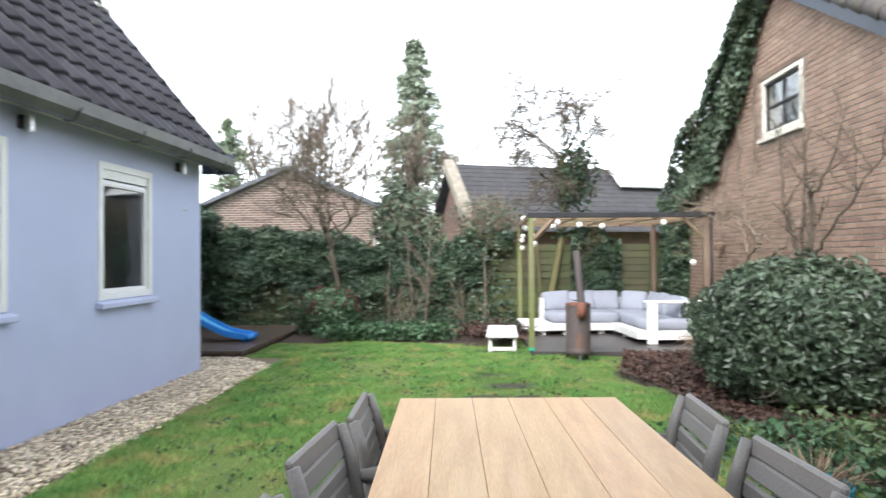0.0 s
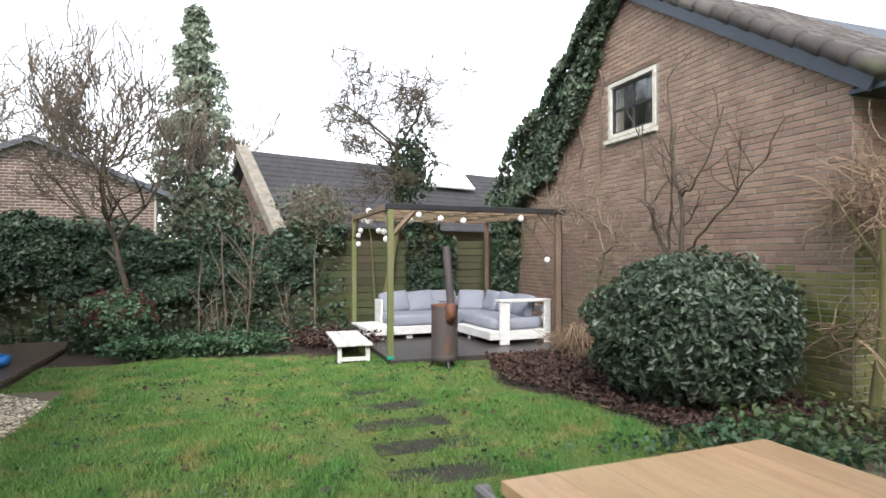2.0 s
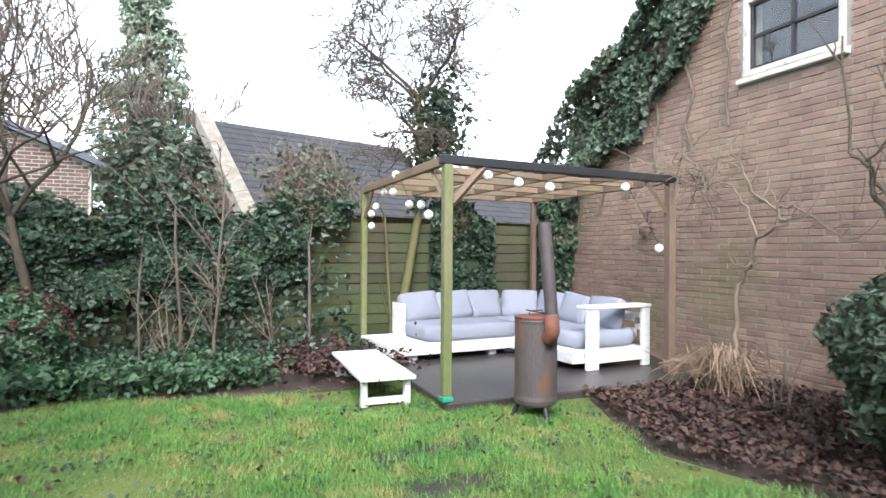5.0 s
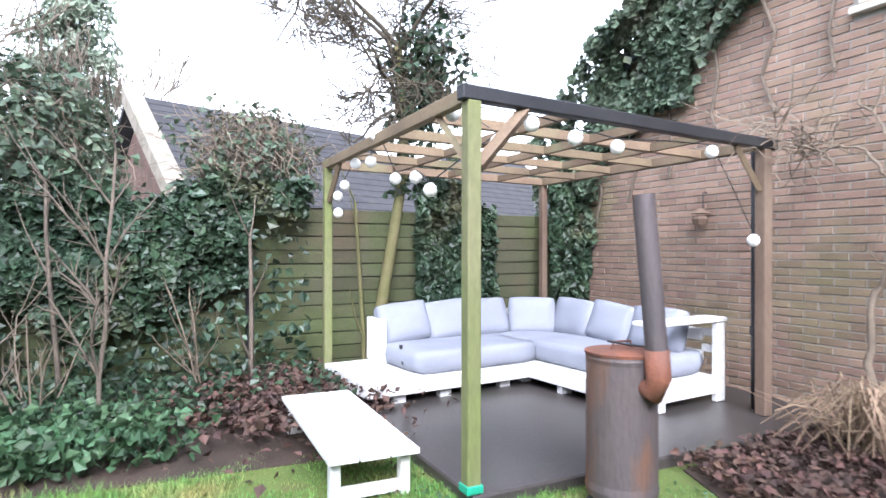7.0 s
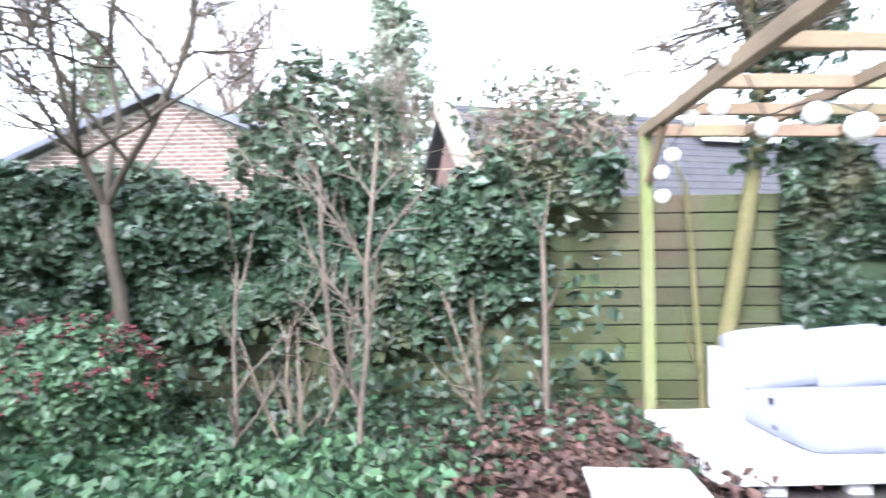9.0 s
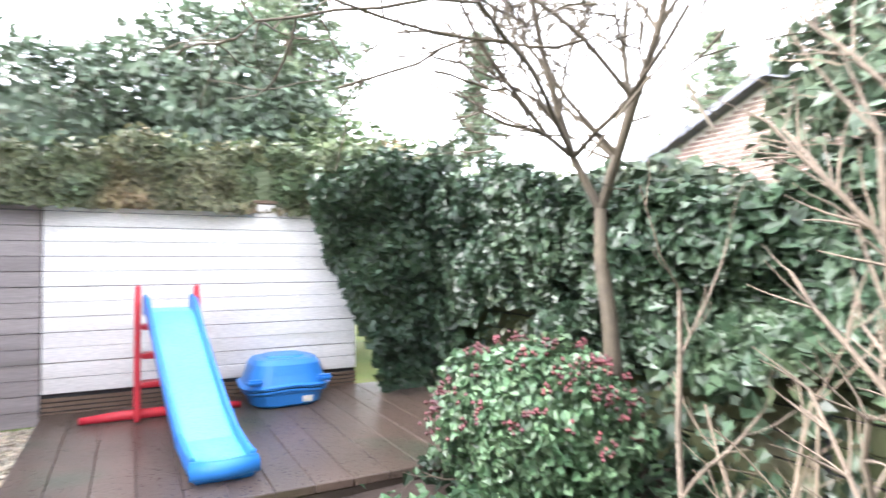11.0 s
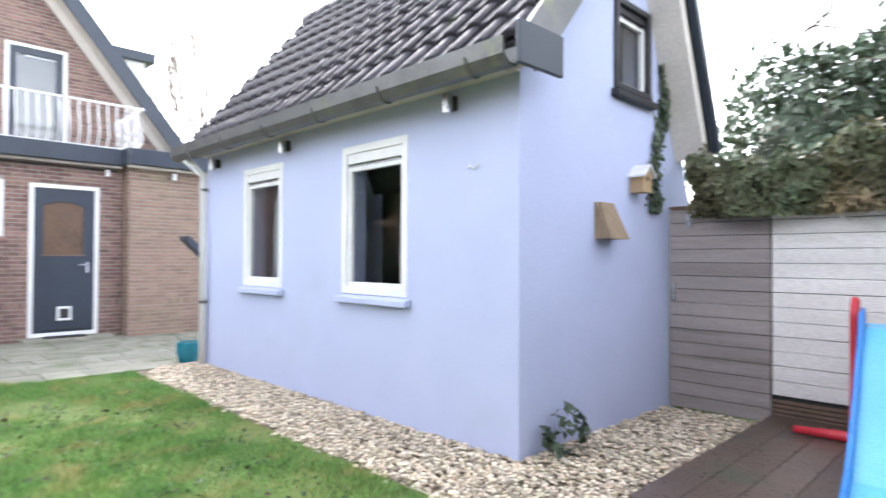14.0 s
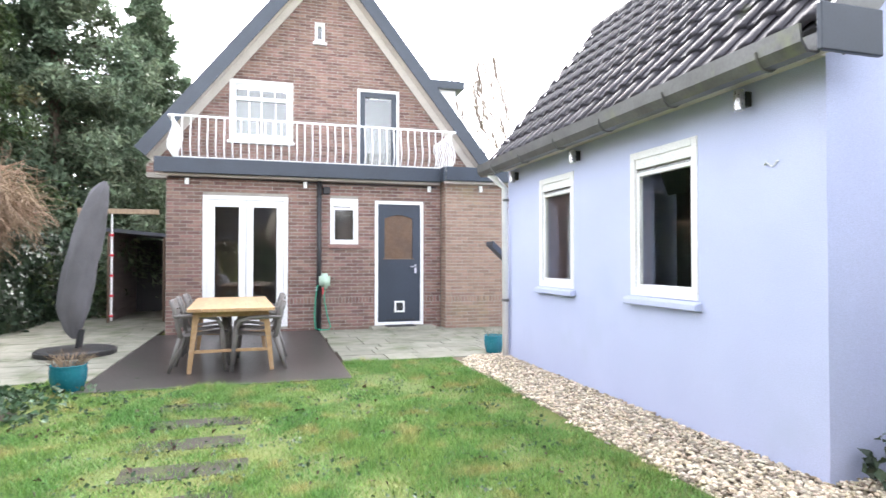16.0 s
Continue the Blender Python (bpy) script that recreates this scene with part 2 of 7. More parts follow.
    "leaf_dead": mat("fallen_brown_leaf", (0.085, 0.045, 0.033), (0.05, 0.030, 0.024), 5, 0.75, bump=0.0, island=0.5),
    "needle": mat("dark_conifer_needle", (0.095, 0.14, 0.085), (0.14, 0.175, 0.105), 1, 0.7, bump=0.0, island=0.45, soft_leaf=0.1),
    # grey-green lightened to put distance haze into the leaf colour
    "needle_hazed": mat("hazed_grey_green_spray", (0.17, 0.21, 0.15), (0.22, 0.25, 0.19), 1, 0.8, bump=0.0, island=0.35, soft_leaf=0.1),
    "berry": mat("red_berry_cluster", (0.13, 0.022, 0.024), (0.085, 0.018, 0.02), 5, 0.45, bump=0.0, island=0.3),
    "dry_grass": mat("dry_straw_twig", (0.27, 0.19, 0.125), (0.2, 0.14, 0.09), 5, 0.85, bump=0.0, island=0.35),
    "lawn": mat("mossy_lawn_soil", (0.085, 0.125, 0.028), (0.125, 0.145, 0.035), 1.3, 0.95, bump=0.8, fine=45, stain=(0.11, 0.09, 0.04), stain_scale=2.2, stain_cut=0.60),
    "blade": mat("grass_blade", (0.105, 0.25, 0.055), (0.185, 0.305, 0.072), 1.6, 0.6, bump=0.0, island=0.45, soft_leaf=0.2, stain=(0.33, 0.31, 0.11), stain_scale=3.4, stain_cut=0.52),
    "soil": mat("damp_leaf_mould_soil", (0.06, 0.04, 0.03), (0.045, 0.032, 0.024), 3, 0.9, bump=0.9, fine=40),
    "stone": mat("pale_river_gravel", (0.45, 0.36, 0.245), (0.61, 0.54, 0.43), 20, 0.7, bump=0.2, fine=120, island=0.55),
    "gravel_bed": mat("gravel_bed", (0.17, 0.135, 0.09), (0.11, 0.09, 0.06), 30, 0.9, bump=0.8, fine=90),
    "bulb": mat("white_globe_lamp", (0.82, 0.80, 0.75), (0.78, 0.76, 0.7), 5, 0.35, bump=0.0),
    "hose": mat("green_hose_plastic", (0.03, 0.33, 0.2), (0.03, 0.28, 0.17), 5, 0.4, bump=0.0),
    "mint": mat("pale_green_plastic", (0.42, 0.55, 0.44), (0.38, 0.5, 0.4), 5, 0.4, bump=0.0),
    "bare_wood": mat("bare_birdhouse_wood", (0.30, 0.22, 0.145), (0.24, 0.17, 0.11), 6, 0.75, bump=0.25, fine=60, stretch=(4, 4, 0.7)),
    "pine": mat("pale_pine_board", (0.48, 0.34, 0.19), (0.40, 0.28, 0.155), 6, 0.7, bump=0.2, fine=60, stretch=(4, 4, 0.7)),
    # room walls toned down to carry the dimness indoors
    "dim_room": mat("wall_with_room_shade", (0.16, 0.15, 0.14), (0.12, 0.115, 0.11), 2, 0.9, bump=0.0),
    # near-black so that the shade of an unlit room is in the colour
    "interior": mat("room_shade_surface", (0.05, 0.048, 0.047), (0.04, 0.038, 0.037), 2, 0.9, bump=0.0),
    "rubber": mat("dark_door_mat", (0.03, 0.03, 0.032), (0.022, 0.022, 0.022), 8, 0.95, bump=0.6, fine=150),
    "far_tree": mat("distant_hedge_leaf", (0.075, 0.095, 0.05), (0.10, 0.11, 0.07), 0.8, 0.8, bump=0.0, island=0.35),
}
gl = bpy.data.materials.new("window_glass")
gl.use_nodes = True
gp = gl.node_tree.nodes["Principled BSDF"]
gp.inputs["Base Color"].default_value = (0.92, 0.95, 0.95, 1)
gp.inputs["Transmission Weight"].default_value = 1.0
gp.inputs["Roughness"].default_value, gp.inputs["IOR"].default_value = 0.01, 1.58
M["glass"] = gl


# ---- builders ----
class Shape:
    """Collects corners and faces of one mesh."""

    def __init__(self):
        self.v, self.f = [], []

    def add(self, verts, faces):
        k = len(self.v)
        self.v += [tuple(p) for p in verts]
        self.f += [tuple(i + k for i in q) for q in faces]
        return self

    def box(self, x0, x1, y0, y1, z0, z1, m=None):
        vs = [(x, y, z) for z in (z0, z1) for y in (y0, y1) for x in (x0, x1)]
        if m is not None:
            vs = [m @ Vector(p) for p in vs]
        return self.add(vs, [(0, 2, 3, 1), (4, 5, 7, 6), (0, 1, 5, 4), (2, 6, 7, 3), (0, 4, 6, 2), (1, 3, 7, 5)])

    def prism(self, ring0, ring1):
        n = len(ring0)
        return self.add([*ring0, *ring1], [tuple(reversed(range(n))), tuple(range(n, 2 * n)), *[(i, (i + 1) % n, n + (i + 1) % n, n + i) for i in range(n)]])

    def tube(self, path, radii, sides=6, cap=True):
        path = [Vector(p) for p in path]
        rings, ref = [], None
        for i, p in enumerate(path):
            d = (path[min(i + 1, len(path) - 1)] - path[max(i - 1, 0)]).normalized()
            if ref is None:
                ref = Vector((0, 0, 1)) if abs(d.z) < 0.9 else Vector((1, 0, 0))
            s = d.cross(ref)
            s = s.normalized() if s.length > 1e-6 else d.orthogonal().normalized()
            u = s.cross(d)
            ref = u
            r = radii[i] if isinstance(radii, (list, tuple)) else radii
            rings.append([p + r * (math.cos(a) * s + math.sin(a) * u) for a in (2 * math.pi * j / sides for j in range(sides))])
        k = len(self.v)
        self.v += [tuple(p) for ring in rings for p in ring]
        for i in range(len(rings) - 1):
            for j in range(sides):
                a, b = k + i * sides + j, k + i * sides + (j + 1) % sides
                self.f.append((a, b, b + sides, a + sides))
        if cap:
            self.f += [tuple(reversed(range(k, k + sides))), tuple(range(k + (len(rings) - 1) * sides, k + len(rings) * sides))]
        return self

    def lathe(self, profile, centre=(0, 0, 0), sides=24):
        k, c = len(self.v), centre
        for r, z in profile:
            self.v += [(c[0] + r * math.cos(2 * math.pi * j / sides), c[1] + r * math.sin(2 * math.pi * j / sides), c[2] + z) for j in range(sides)]
        for i in range(len(profile) - 1):
            for j in range(sides):
                a, b = k + i * sides + j, k + i * sides + (j + 1) % sides
                self.f.append((a, b, b + sides, a + sides))
        self.f += [tuple(reversed(range(k, k + sides))), tuple(range(k + (len(profile) - 1) * sides, k + len(profile) * sides))]
        return self


def mesh_of(shape, name, material, bevel=0.0, smooth=False, seg=1):
    me = bpy.data.meshes.new(name)
    me.from_pydata(shape.v, [], shape.f)
    bm = bmesh.new()
    bm.from_mesh(me)
    if "wall" in name:
        bmesh.ops.remove_doubles(bm, verts=bm.verts, dist=1e-4)
    bmesh.ops.recalc_face_normals(bm, faces=bm.faces)
    if bevel:
        bmesh.ops.bevel(bm, geom=bm.edges, offset=bevel, segments=seg, affect="EDGES", clamp_overlap=True)
    bm.to_mesh(me)
    bm.free()
    if smooth:
        me.polygons.foreach_set("use_smooth", [True] * len(me.polygons))
    me.materials.append(M[material])
    return me


def part(name, shape, material, parent=None, label="", bevel=0.0, smooth=False, seg=1):
    """One mesh object, under a thing or a part."""
    ob = new(name, mesh_of(shape, name, material, bevel, smooth, seg))
    ob.parent = parent
    if parent is not None:
        k = parent
        m = Matrix.Identity(4)
        while k is not None:
            m = k.matrix_basis @ m
            k = k.parent
        ob.matrix_basis = m.inverted() @ ob.matrix_basis
    if label:
        tagged(ob, label)
    return ob


def thing(name, label, category, at=(0, 0, 0), group="", kind=""):
    ob = new(name)
    ob.empty_display_size = 0.2
    ob.location = at
    return tagged(ob, label, category, group, kind)


def whole(name, shape, material, label, category, group="", kind="", bevel=0.0, smooth=False, seg=1):
    return tagged(part(name, shape, material, None, "", bevel, smooth, seg), label, category, group, kind)


def box(*a, m=None):
    return Shape().box(*a, m=m)


def raw(name, verts, faces, material, parent=None, smooth=False):
    """A mesh from arrays of corners and of faces of equal size."""
    me = bpy.data.meshes.new(name)
    verts, faces = np.asarray(verts, np.float32), np.asarray(faces, np.int32)
    me.vertices.add(len(verts))
    me.vertices.foreach_set("co", verts.ravel())
    me.loops.add(faces.size)
    me.loops.foreach_set("vertex_index", faces.ravel())
    me.polygons.add(len(faces))
    me.polygons.foreach_set("loop_start", np.arange(0, faces.size, faces.shape[1], dtype=np.int32))
    me.polygons.foreach_set("use_smooth", np.full(len(faces), smooth))
    me.update(calc_edges=True)
    me.materials.append(M[material])
    ob = new(name, me)
    ob.parent = parent
    if parent is not None:
        k, m = parent, Matrix.Identity(4)
        while k is not None:
            m = k.matrix_basis @ m
            k = k.parent
        ob.matrix_basis = m.inverted()
    return ob


def piece(name, me, m, parent):
    ob = new(name, me)
    ob.parent = parent
    k, w = parent, Matrix.Identity(4)
    while k is not None:
        w = k.matrix_basis @ w
        k = k.parent
    ob.matrix_basis = w.inverted() @ m
    return ob


def wall_shape(us, top, holes, v0, thick, place):
    """A wall with openings through it: u along, v up, w inwards. top gives its height at u."""
    s = Shape()
    cuts = sorted({*us, *[h[0] for h in holes], *[h[1] for h in holes]})
    for a, b in zip(cuts, cuts[1:]):
        gaps = sorted((h[2], h[3]) for h in holes if h[0] <= a + 1e-6 and h[1] >= b - 1e-6)
        low = v0
        for lo, hi in [*gaps, (None, None)]:
            ta, tb = (top(a + 1e-5), top(b - 1e-5)) if lo is None else (lo, lo)
            if max(ta, tb) > low + 1e-4:
                ring = lambda w: [place(a, low, w), place(b, low, w), place(b, max(tb, low), w), place(a, max(ta, low), w)]  # noqa: E731
                s.prism(ring(0), ring(thick))
            low = hi
    return s


def bricks(parent, u0, u1, v0, top, holes, place, mat_piece, mat_rest, near, length=0.21, height=0.052, joint=0.011, limit=300, moss=None, soldier=None):
    """Running-bond bricks proud of the wall: those in the stretch near are objects, the rest one joined mesh."""
    rest, count, meshes = {False: ([], []), True: ([], [])}, 0, {}
    row, v = 0, v0
    while v + height < top(None):
        upright = soldier is not None and v <= soldier < v + height + joint
        lng, hgt = (height, length * 0.5) if upright else (length, height)
        spans = [(u0, u1)]
        ok = [u for u in np.arange(u0, u1, 0.02) if top(u) > v + hgt]
        if not ok:
            break
        spans = [(max(u0, ok[0]), min(u1, ok[-1] + 0.02))]
        for a, b, c, d in holes:
            if c < v + hgt and d > v:
                spans = [q for lo, hi in spans for q in ((lo, min(hi, a)), (max(lo, b), hi)) if q[1] - q[0] > 0.03]
        for lo, hi in spans:
            step = lng + joint
            u = u0 + math.floor((lo - u0) / step) * step + (step / 2 if row % 2 else 0) - step
            while u < hi:
                a, b = max(u, lo), min(u + lng, hi)
                if b - a > 0.025:
                    proud = 0.007 + random.uniform(-0.002, 0.003)
                    if count < limit and near[0] <= a <= near[1] and near[2] <= v <= near[3] and b - a > lng - 1e-6:
                        key = lng
                        if key not in meshes:
                            q = Shape()
                            q.prism([(-lng / 2, 0, -hgt / 2), (lng / 2, 0, -hgt / 2), (lng / 2, 0, hgt / 2), (-lng / 2, 0, hgt / 2)],
                                    [(-lng / 2 + 0.003, -1, -hgt / 2 + 0.003), (lng / 2 - 0.003, -1, -hgt / 2 + 0.003), (lng / 2 - 0.003, -1, hgt / 2 - 0.003), (-lng / 2 + 0.003, -1, hgt / 2 - 0.003)])
                            meshes[key] = mesh_of(q, "brick", mat_piece)
                        c0, cu, cw = (Vector(place(*k)) for k in (((a + b) / 2, v + hgt / 2, 0), ((a + b) / 2 + 1, v + hgt / 2, 0), ((a + b) / 2, v + hgt / 2, -proud)))
                        x, y = cu - c0, c0 - cw
                        m = Matrix(((x.x, y.x, 0, c0.x), (x.y, y.y, 0, c0.y), (0, 0, 1, c0.z), (0, 0, 0, 1)))
                        piece("brick", meshes[key], m, parent)
                        count += 1
                    else:
                        rest_v, rest_f = rest[bool(moss and moss((a + b) / 2, v))]
                        k, e = len(rest_v), 0.003
                        rest_v += [place(a, v, 0), place(b, v, 0), place(b, v + hgt, 0), place(a, v + hgt, 0),
                                   place(a + e, v + e, -proud), place(b - e, v + e, -proud), place(b - e, v + hgt - e, -proud), place(a + e, v + hgt - e, -proud)]
                        rest_f += [(k + 4, k + 5, k + 6, k + 7), (k, k + 1, k + 5, k + 4), (k + 1, k + 2, k + 6, k + 5), (k + 2, k + 3, k + 7, k + 6), (k + 3, k, k + 4, k + 7)]
                u += step
        v += hgt + joint
        row += 1
    for mossy, (rest_v, rest_f) in rest.items():
        if rest_v:
            tagged(raw("brickwork", rest_v, rest_f, "brick_moss" if mossy else mat_rest, parent), kind="stuff")


def window(parent, u0, u1, v0, v1, place, frame_mat="white", bars=(), sill=True, sill_mat="white", depth=0.08, w=0.06, vent=0.0, proud=0.012, inner=None):
    """A window with its frame, panes, sill and, where it has one, a vent strip at the top."""
    win = part("window", frame_shape(u0, u1, v0, v1, w, place, -proud, depth), frame_mat, parent, bevel=0.004)
    a, b, c, d = u0 + w, u1 - w, v0 + w, v1 - w
    if vent:
        k = Shape()
        k.prism([place(a, d - vent, 0.005), place(b, d - vent, 0.005), place(b, d, 0.005), place(a, d, 0.005)], [place(a, d - vent, 0.06), place(b, d - vent, 0.06), place(b, d, 0.06), place(a, d, 0.06)])
        part("vent", k, frame_mat, win, bevel=0.003)
        k = Shape()
        k.prism([place(a, d - vent - 0.03, 0.02), place(b, d - vent - 0.03, 0.02), place(b, d - vent - 0.012, 0.02), place(a, d - vent - 0.012, 0.02)],
                [place(a, d - vent - 0.03, 0.06), place(b, d - vent - 0.03, 0.06), place(b, d - vent - 0.012, 0.06), place(a, d - vent - 0.012, 0.06)])
        part("vent", k, "steel", win)
        d -= vent + 0.03
    part("frame", frame_shape(a, b, c, d, w * 0.55, place, 0.015, 0.06), inner or frame_mat, win, bevel=0.003)
    a, b, c, d = a + w * 0.5, b - w * 0.5, c + w * 0.5, d - w * 0.5
    for kind, at in bars:
        k = Shape()
        q = (a + (b - a) * at - 0.015, a + (b - a) * at + 0.015, c, d) if kind == "v" else (a, b, c + (d - c) * at - 0.015, c + (d - c) * at + 0.015)
        k.prism([place(q[0], q[2], 0.022), place(q[1], q[2], 0.022), place(q[1], q[3], 0.022), place(q[0], q[3], 0.022)], [place(q[0], q[2], 0.055), place(q[1], q[2], 0.055), place(q[1], q[3], 0.055), place(q[0], q[3], 0.055)])
        part("glazing_bar", k, inner or frame_mat, win)
    k = Shape()
    k.prism([place(a, c, 0.040), place(b, c, 0.040), place(b, d, 0.040), place(a, d, 0.040)], [place(a, c, 0.046), place(b, c, 0.046), place(b, d, 0.046), place(a, d, 0.046)])
    g = part("pane", k, "glass", win)
    g.visible_shadow = False
    if sill:
        k = Shape()
        e = 0.04
        k.prism([place(u0 - e, v0 - 0.075, -0.07), place(u1 + e, v0 - 0.075, -0.07), place(u1 + e, v0 - 0.025, -0.07), place(u0 - e, v0 - 0.025, -0.07)],
                [place(u0 - e, v0 - 0.075, 0.0), place(u1 + e, v0 - 0.075, 0.0), place(u1 + e, v0 - 0.005, 0.0), place(u0 - e, v0 - 0.005, 0.0)])
        part("sill", k, sill_mat, win, bevel=0.006)
    return win


def frame_shape(u0, u1, v0, v1, w, place, w0, w1):
    s = Shape()
    for a, b, c, d in ((u0, u0 + w, v0, v1), (u1 - w, u1, v0, v1), (u0 + w, u1 - w, v0, v0 + w), (u0 + w, u1 - w, v1 - w, v1)):
        s.prism([place(a, c, w0), place(b, c, w0), place(b, d, w0), place(a, d, w0)], [place(a, c, w1), place(b, c, w1), place(b, d, w1), place(a, d, w1)])
    return s


def plate(u0, u1, v0, v1, w0, w1, place):
    return Shape().prism([place(u0, v0, w0), place(u1, v0, w0), place(u1, v1, w0), place(u0, v1, w0)], [place(u0, v0, w1), place(u1, v0, w1), place(u1, v1, w1), place(u0, v1, w1)])


# ================= ground =================
whole("ground", box(-60, 60, -50, 90, -0.4, -0.03), "lawn", "mossy green ground of the gardens around", "ground", kind="structure")
whole("lawn", Shape().box(-2.42, 2.5, 2.5, 9.9, -0.03, 0.0).box(-3.02, -2.42, 8.26, 9.9, -0.03, 0.0), "lawn", "mossy short winter lawn with bare patches", "lawn", kind="structure")

# ================= house =================
house = thing("house", "red-brown brick house with steep gable and flat-roofed extension", "house", (-0.8, -3.5, 0))
HW = -1.04
hp = lambda u, v, w: (-u, HW - w, v)  # noqa: E731  (u runs to -x, w into the house)
door_hole = (2.00, 2.95, 0.06, 2.43)
french = (-1.05, 0.40, 0.10, 2.45)
small = (1.16, 1.68, 1.60, 2.45)
holes = [french, small, door_hole]
low_top = lambda u: 2.84  # noqa: E731
hwall = part("wall", wall_shape([-1.64, 3.30], low_top, holes, -0.05, 0.28, hp), "mortar", house, "red-brown brick wall with pale grey joints")
part("side_wall", box(1.36, 1.64, -9.0, HW - 0.28, -0.05, 2.84), "brick_red_far", house)
BV = -0.74
bp = lambda u, v, w: (-u, BV - w, v)  # noqa: E731
bwall = part("wall", Shape().box(-6.5, -3.32, -3.0, BV, -0.05, 2.84), "mortar", house, "paler yellow-brown brick wall of the projecting part")
bs = lambda u, v, w: (-3.32 - w, -u, v)  # noqa: E731
# flat roof edge
for x0, x1, y1 in ((-3.25, 1.80, -0.78), (-6.4, -3.25, -0.46)):
    part("fascia", box(x0, x1, y1 - 0.04, y1, 2.80, 3.06), "navy", house, "dark blue painted roof edge board", bevel=0.006)
    part("soffit", box(x0, x1, HW - 0.0 if y1 < -0.7 else BV, y1 - 0.04, 2.845, 2.88), "soffit", house)
    part("trim", box(x0, x1, y1 - 0.2, y1 - 0.12, 2.76, 2.80), "soffit", house, bevel=0.004)
part("fascia", box(-3.25, -3.21, -0.78, -0.50, 2.80, 3.06), "navy", house, bevel=0.006)
part("flat_roof", box(-6.4, 1.78, -2.4, -0.80, 2.90, 3.0), "slate", house)
# upper gable
UW = -2.4
up = lambda u, v, w: (-u, UW - w, v)  # noqa: E731
RX, RZ, SL = -1.2, 7.75, 1.26
gtop = lambda u: 12 if u is None else RZ - 0.32 - SL * abs(-u - RX)  # noqa: E731
upw = (-0.70, 0.53, 3.72, 4.94)
bdr = (1.86, 2.76, 2.98, 4.94)
smw = (0.97, 1.17, 5.86, 6.25)
uholes = [upw, bdr, smw]
gwall = part("gable_wall", wall_shape([-2.2, -RX, 4.6], gtop, uholes, 2.9, 0.28, up), "mortar", house, "brown brick gable wall")
for side in (-1, 1):
    d = Vector((side, 0, -SL)).normalized()
    nrm = Vector((side * SL, 0, 1)).normalized()
    apex = Vector((RX, 0, RZ))
    end = apex + d * 5.6
    ring = lambda y: [(*(apex)[:1], y, apex.z), (end.x, y, end.z), (end.x - nrm.x * 0.12, y, end.z - nrm.z * 0.12), (apex.x, y, apex.z - 0.19)]  # noqa: E731
    part("roof", Shape().prism(ring(-9.5), ring(-1.95)), "slate", house, "dark slate roof slope")
    ring2 = lambda y, o, t: [tuple(p + Vector((0, y, 0))) for p in (apex + nrm * o + Vector((0, 0, 0.0)), end + nrm * o, end + nrm * (o - t), apex + nrm * o - Vector((0, 0, t * 1.6)))]  # noqa: E731
    part("verge_board", Shape().prism(ring2(-1.95, 0.06, 0.26), ring2(-1.91, 0.06, 0.26)), "navy", house, "dark blue painted verge board")
    part("verge_soffit", Shape().prism(ring2(-2.39, -0.125, 0.02), ring2(-1.955, -0.125, 0.02)), "soffit", house, "cream painted boards under the roof overhang")
    part("barge_trim", Shape().prism(ring2(-2.39, -0.15, 0.14), ring2(-2.36, -0.15, 0.14)), "soffit", house)
dor = part("dormer", box(-4.55, -2.6, -6.5, -4.0, 4.3, 5.55), "white", house, "white dormer with dark flat roof")
part("dormer_roof", box(-4.75, -2.5, -6.6, -3.85, 5.55, 5.75), "navy", dor, bevel=0.01)
# windows and doors of the house
window(house, *upw, up, bars=(("v", 0.5),), sill=True, w=0.08)
k = part("transom", plate(-0.60, 0.43, 4.52, 4.60, 0.0, 0.06, up), "white", house, bevel=0.004)
for q in (0.25, 0.5, 0.75):
    part("glazing_bar", plate(-0.60 + 1.03 * q - 0.012, -0.60 + 1.03 * q + 0.012, 4.60, 4.84, 0.018, 0.05, up), "white", k)
for q in (0.27, 0.77):
    part("glazing_bar", plate(-0.60 + 1.03 * q - 0.012, -0.60 + 1.03 * q + 0.012, 3.84, 4.5, 0.018, 0.05, up), "white", k)
window(house, *smw, up, sill=True, w=0.035)
bdoor = part("balcony_door", frame_shape(*bdr, 0.055, up, -0.012, 0.08), "white", house, "dark door with white frame onto the balcony", bevel=0.004)
part("leaf", frame_shape(1.915, 2.705, 3.0, 4.885, 0.11, up, 0.01, 0.055), "navy", bdoor, bevel=0.004)
part("pane", plate(2.02, 2.60, 3.11, 4.78, 0.03, 0.036, up), "glass", bdoor).visible_shadow = False
part("handle", plate(2.63, 2.66, 3.85, 4.05, -0.03, 0.0, up), "steel", bdoor)
window(house, *small, hp, sill=True, w=0.055, vent=0.09, sill_mat="brick_red_far")
fr = part("french_door", frame_shape(*french, 0.075, hp, -0.012, 0.09), "white", house, "white double glazed garden doors, closed", bevel=0.004)
part("sill_board", plate(-1.0, 0.35, 0.10, 0.16, -0.02, 0.1, hp), "white", fr)
for a, b in ((-0.975, -0.325), (-0.325, 0.325)):
    lf = part("leaf", frame_shape(a + 0.004, b - 0.004, 0.18, 2.37, 0.12, hp, 0.0, 0.06), "white", fr, bevel=0.005)
    part("pane", plate(a + 0.12, b - 0.12, 0.30, 2.25, 0.028, 0.034, hp), "glass", lf).visible_shadow = False
bd = part("back_door", frame_shape(*door_hole, 0.06, hp, -0.015, 0.09), "white", house, "dark blue wooden back door with cat flap and brown glass", bevel=0.004)
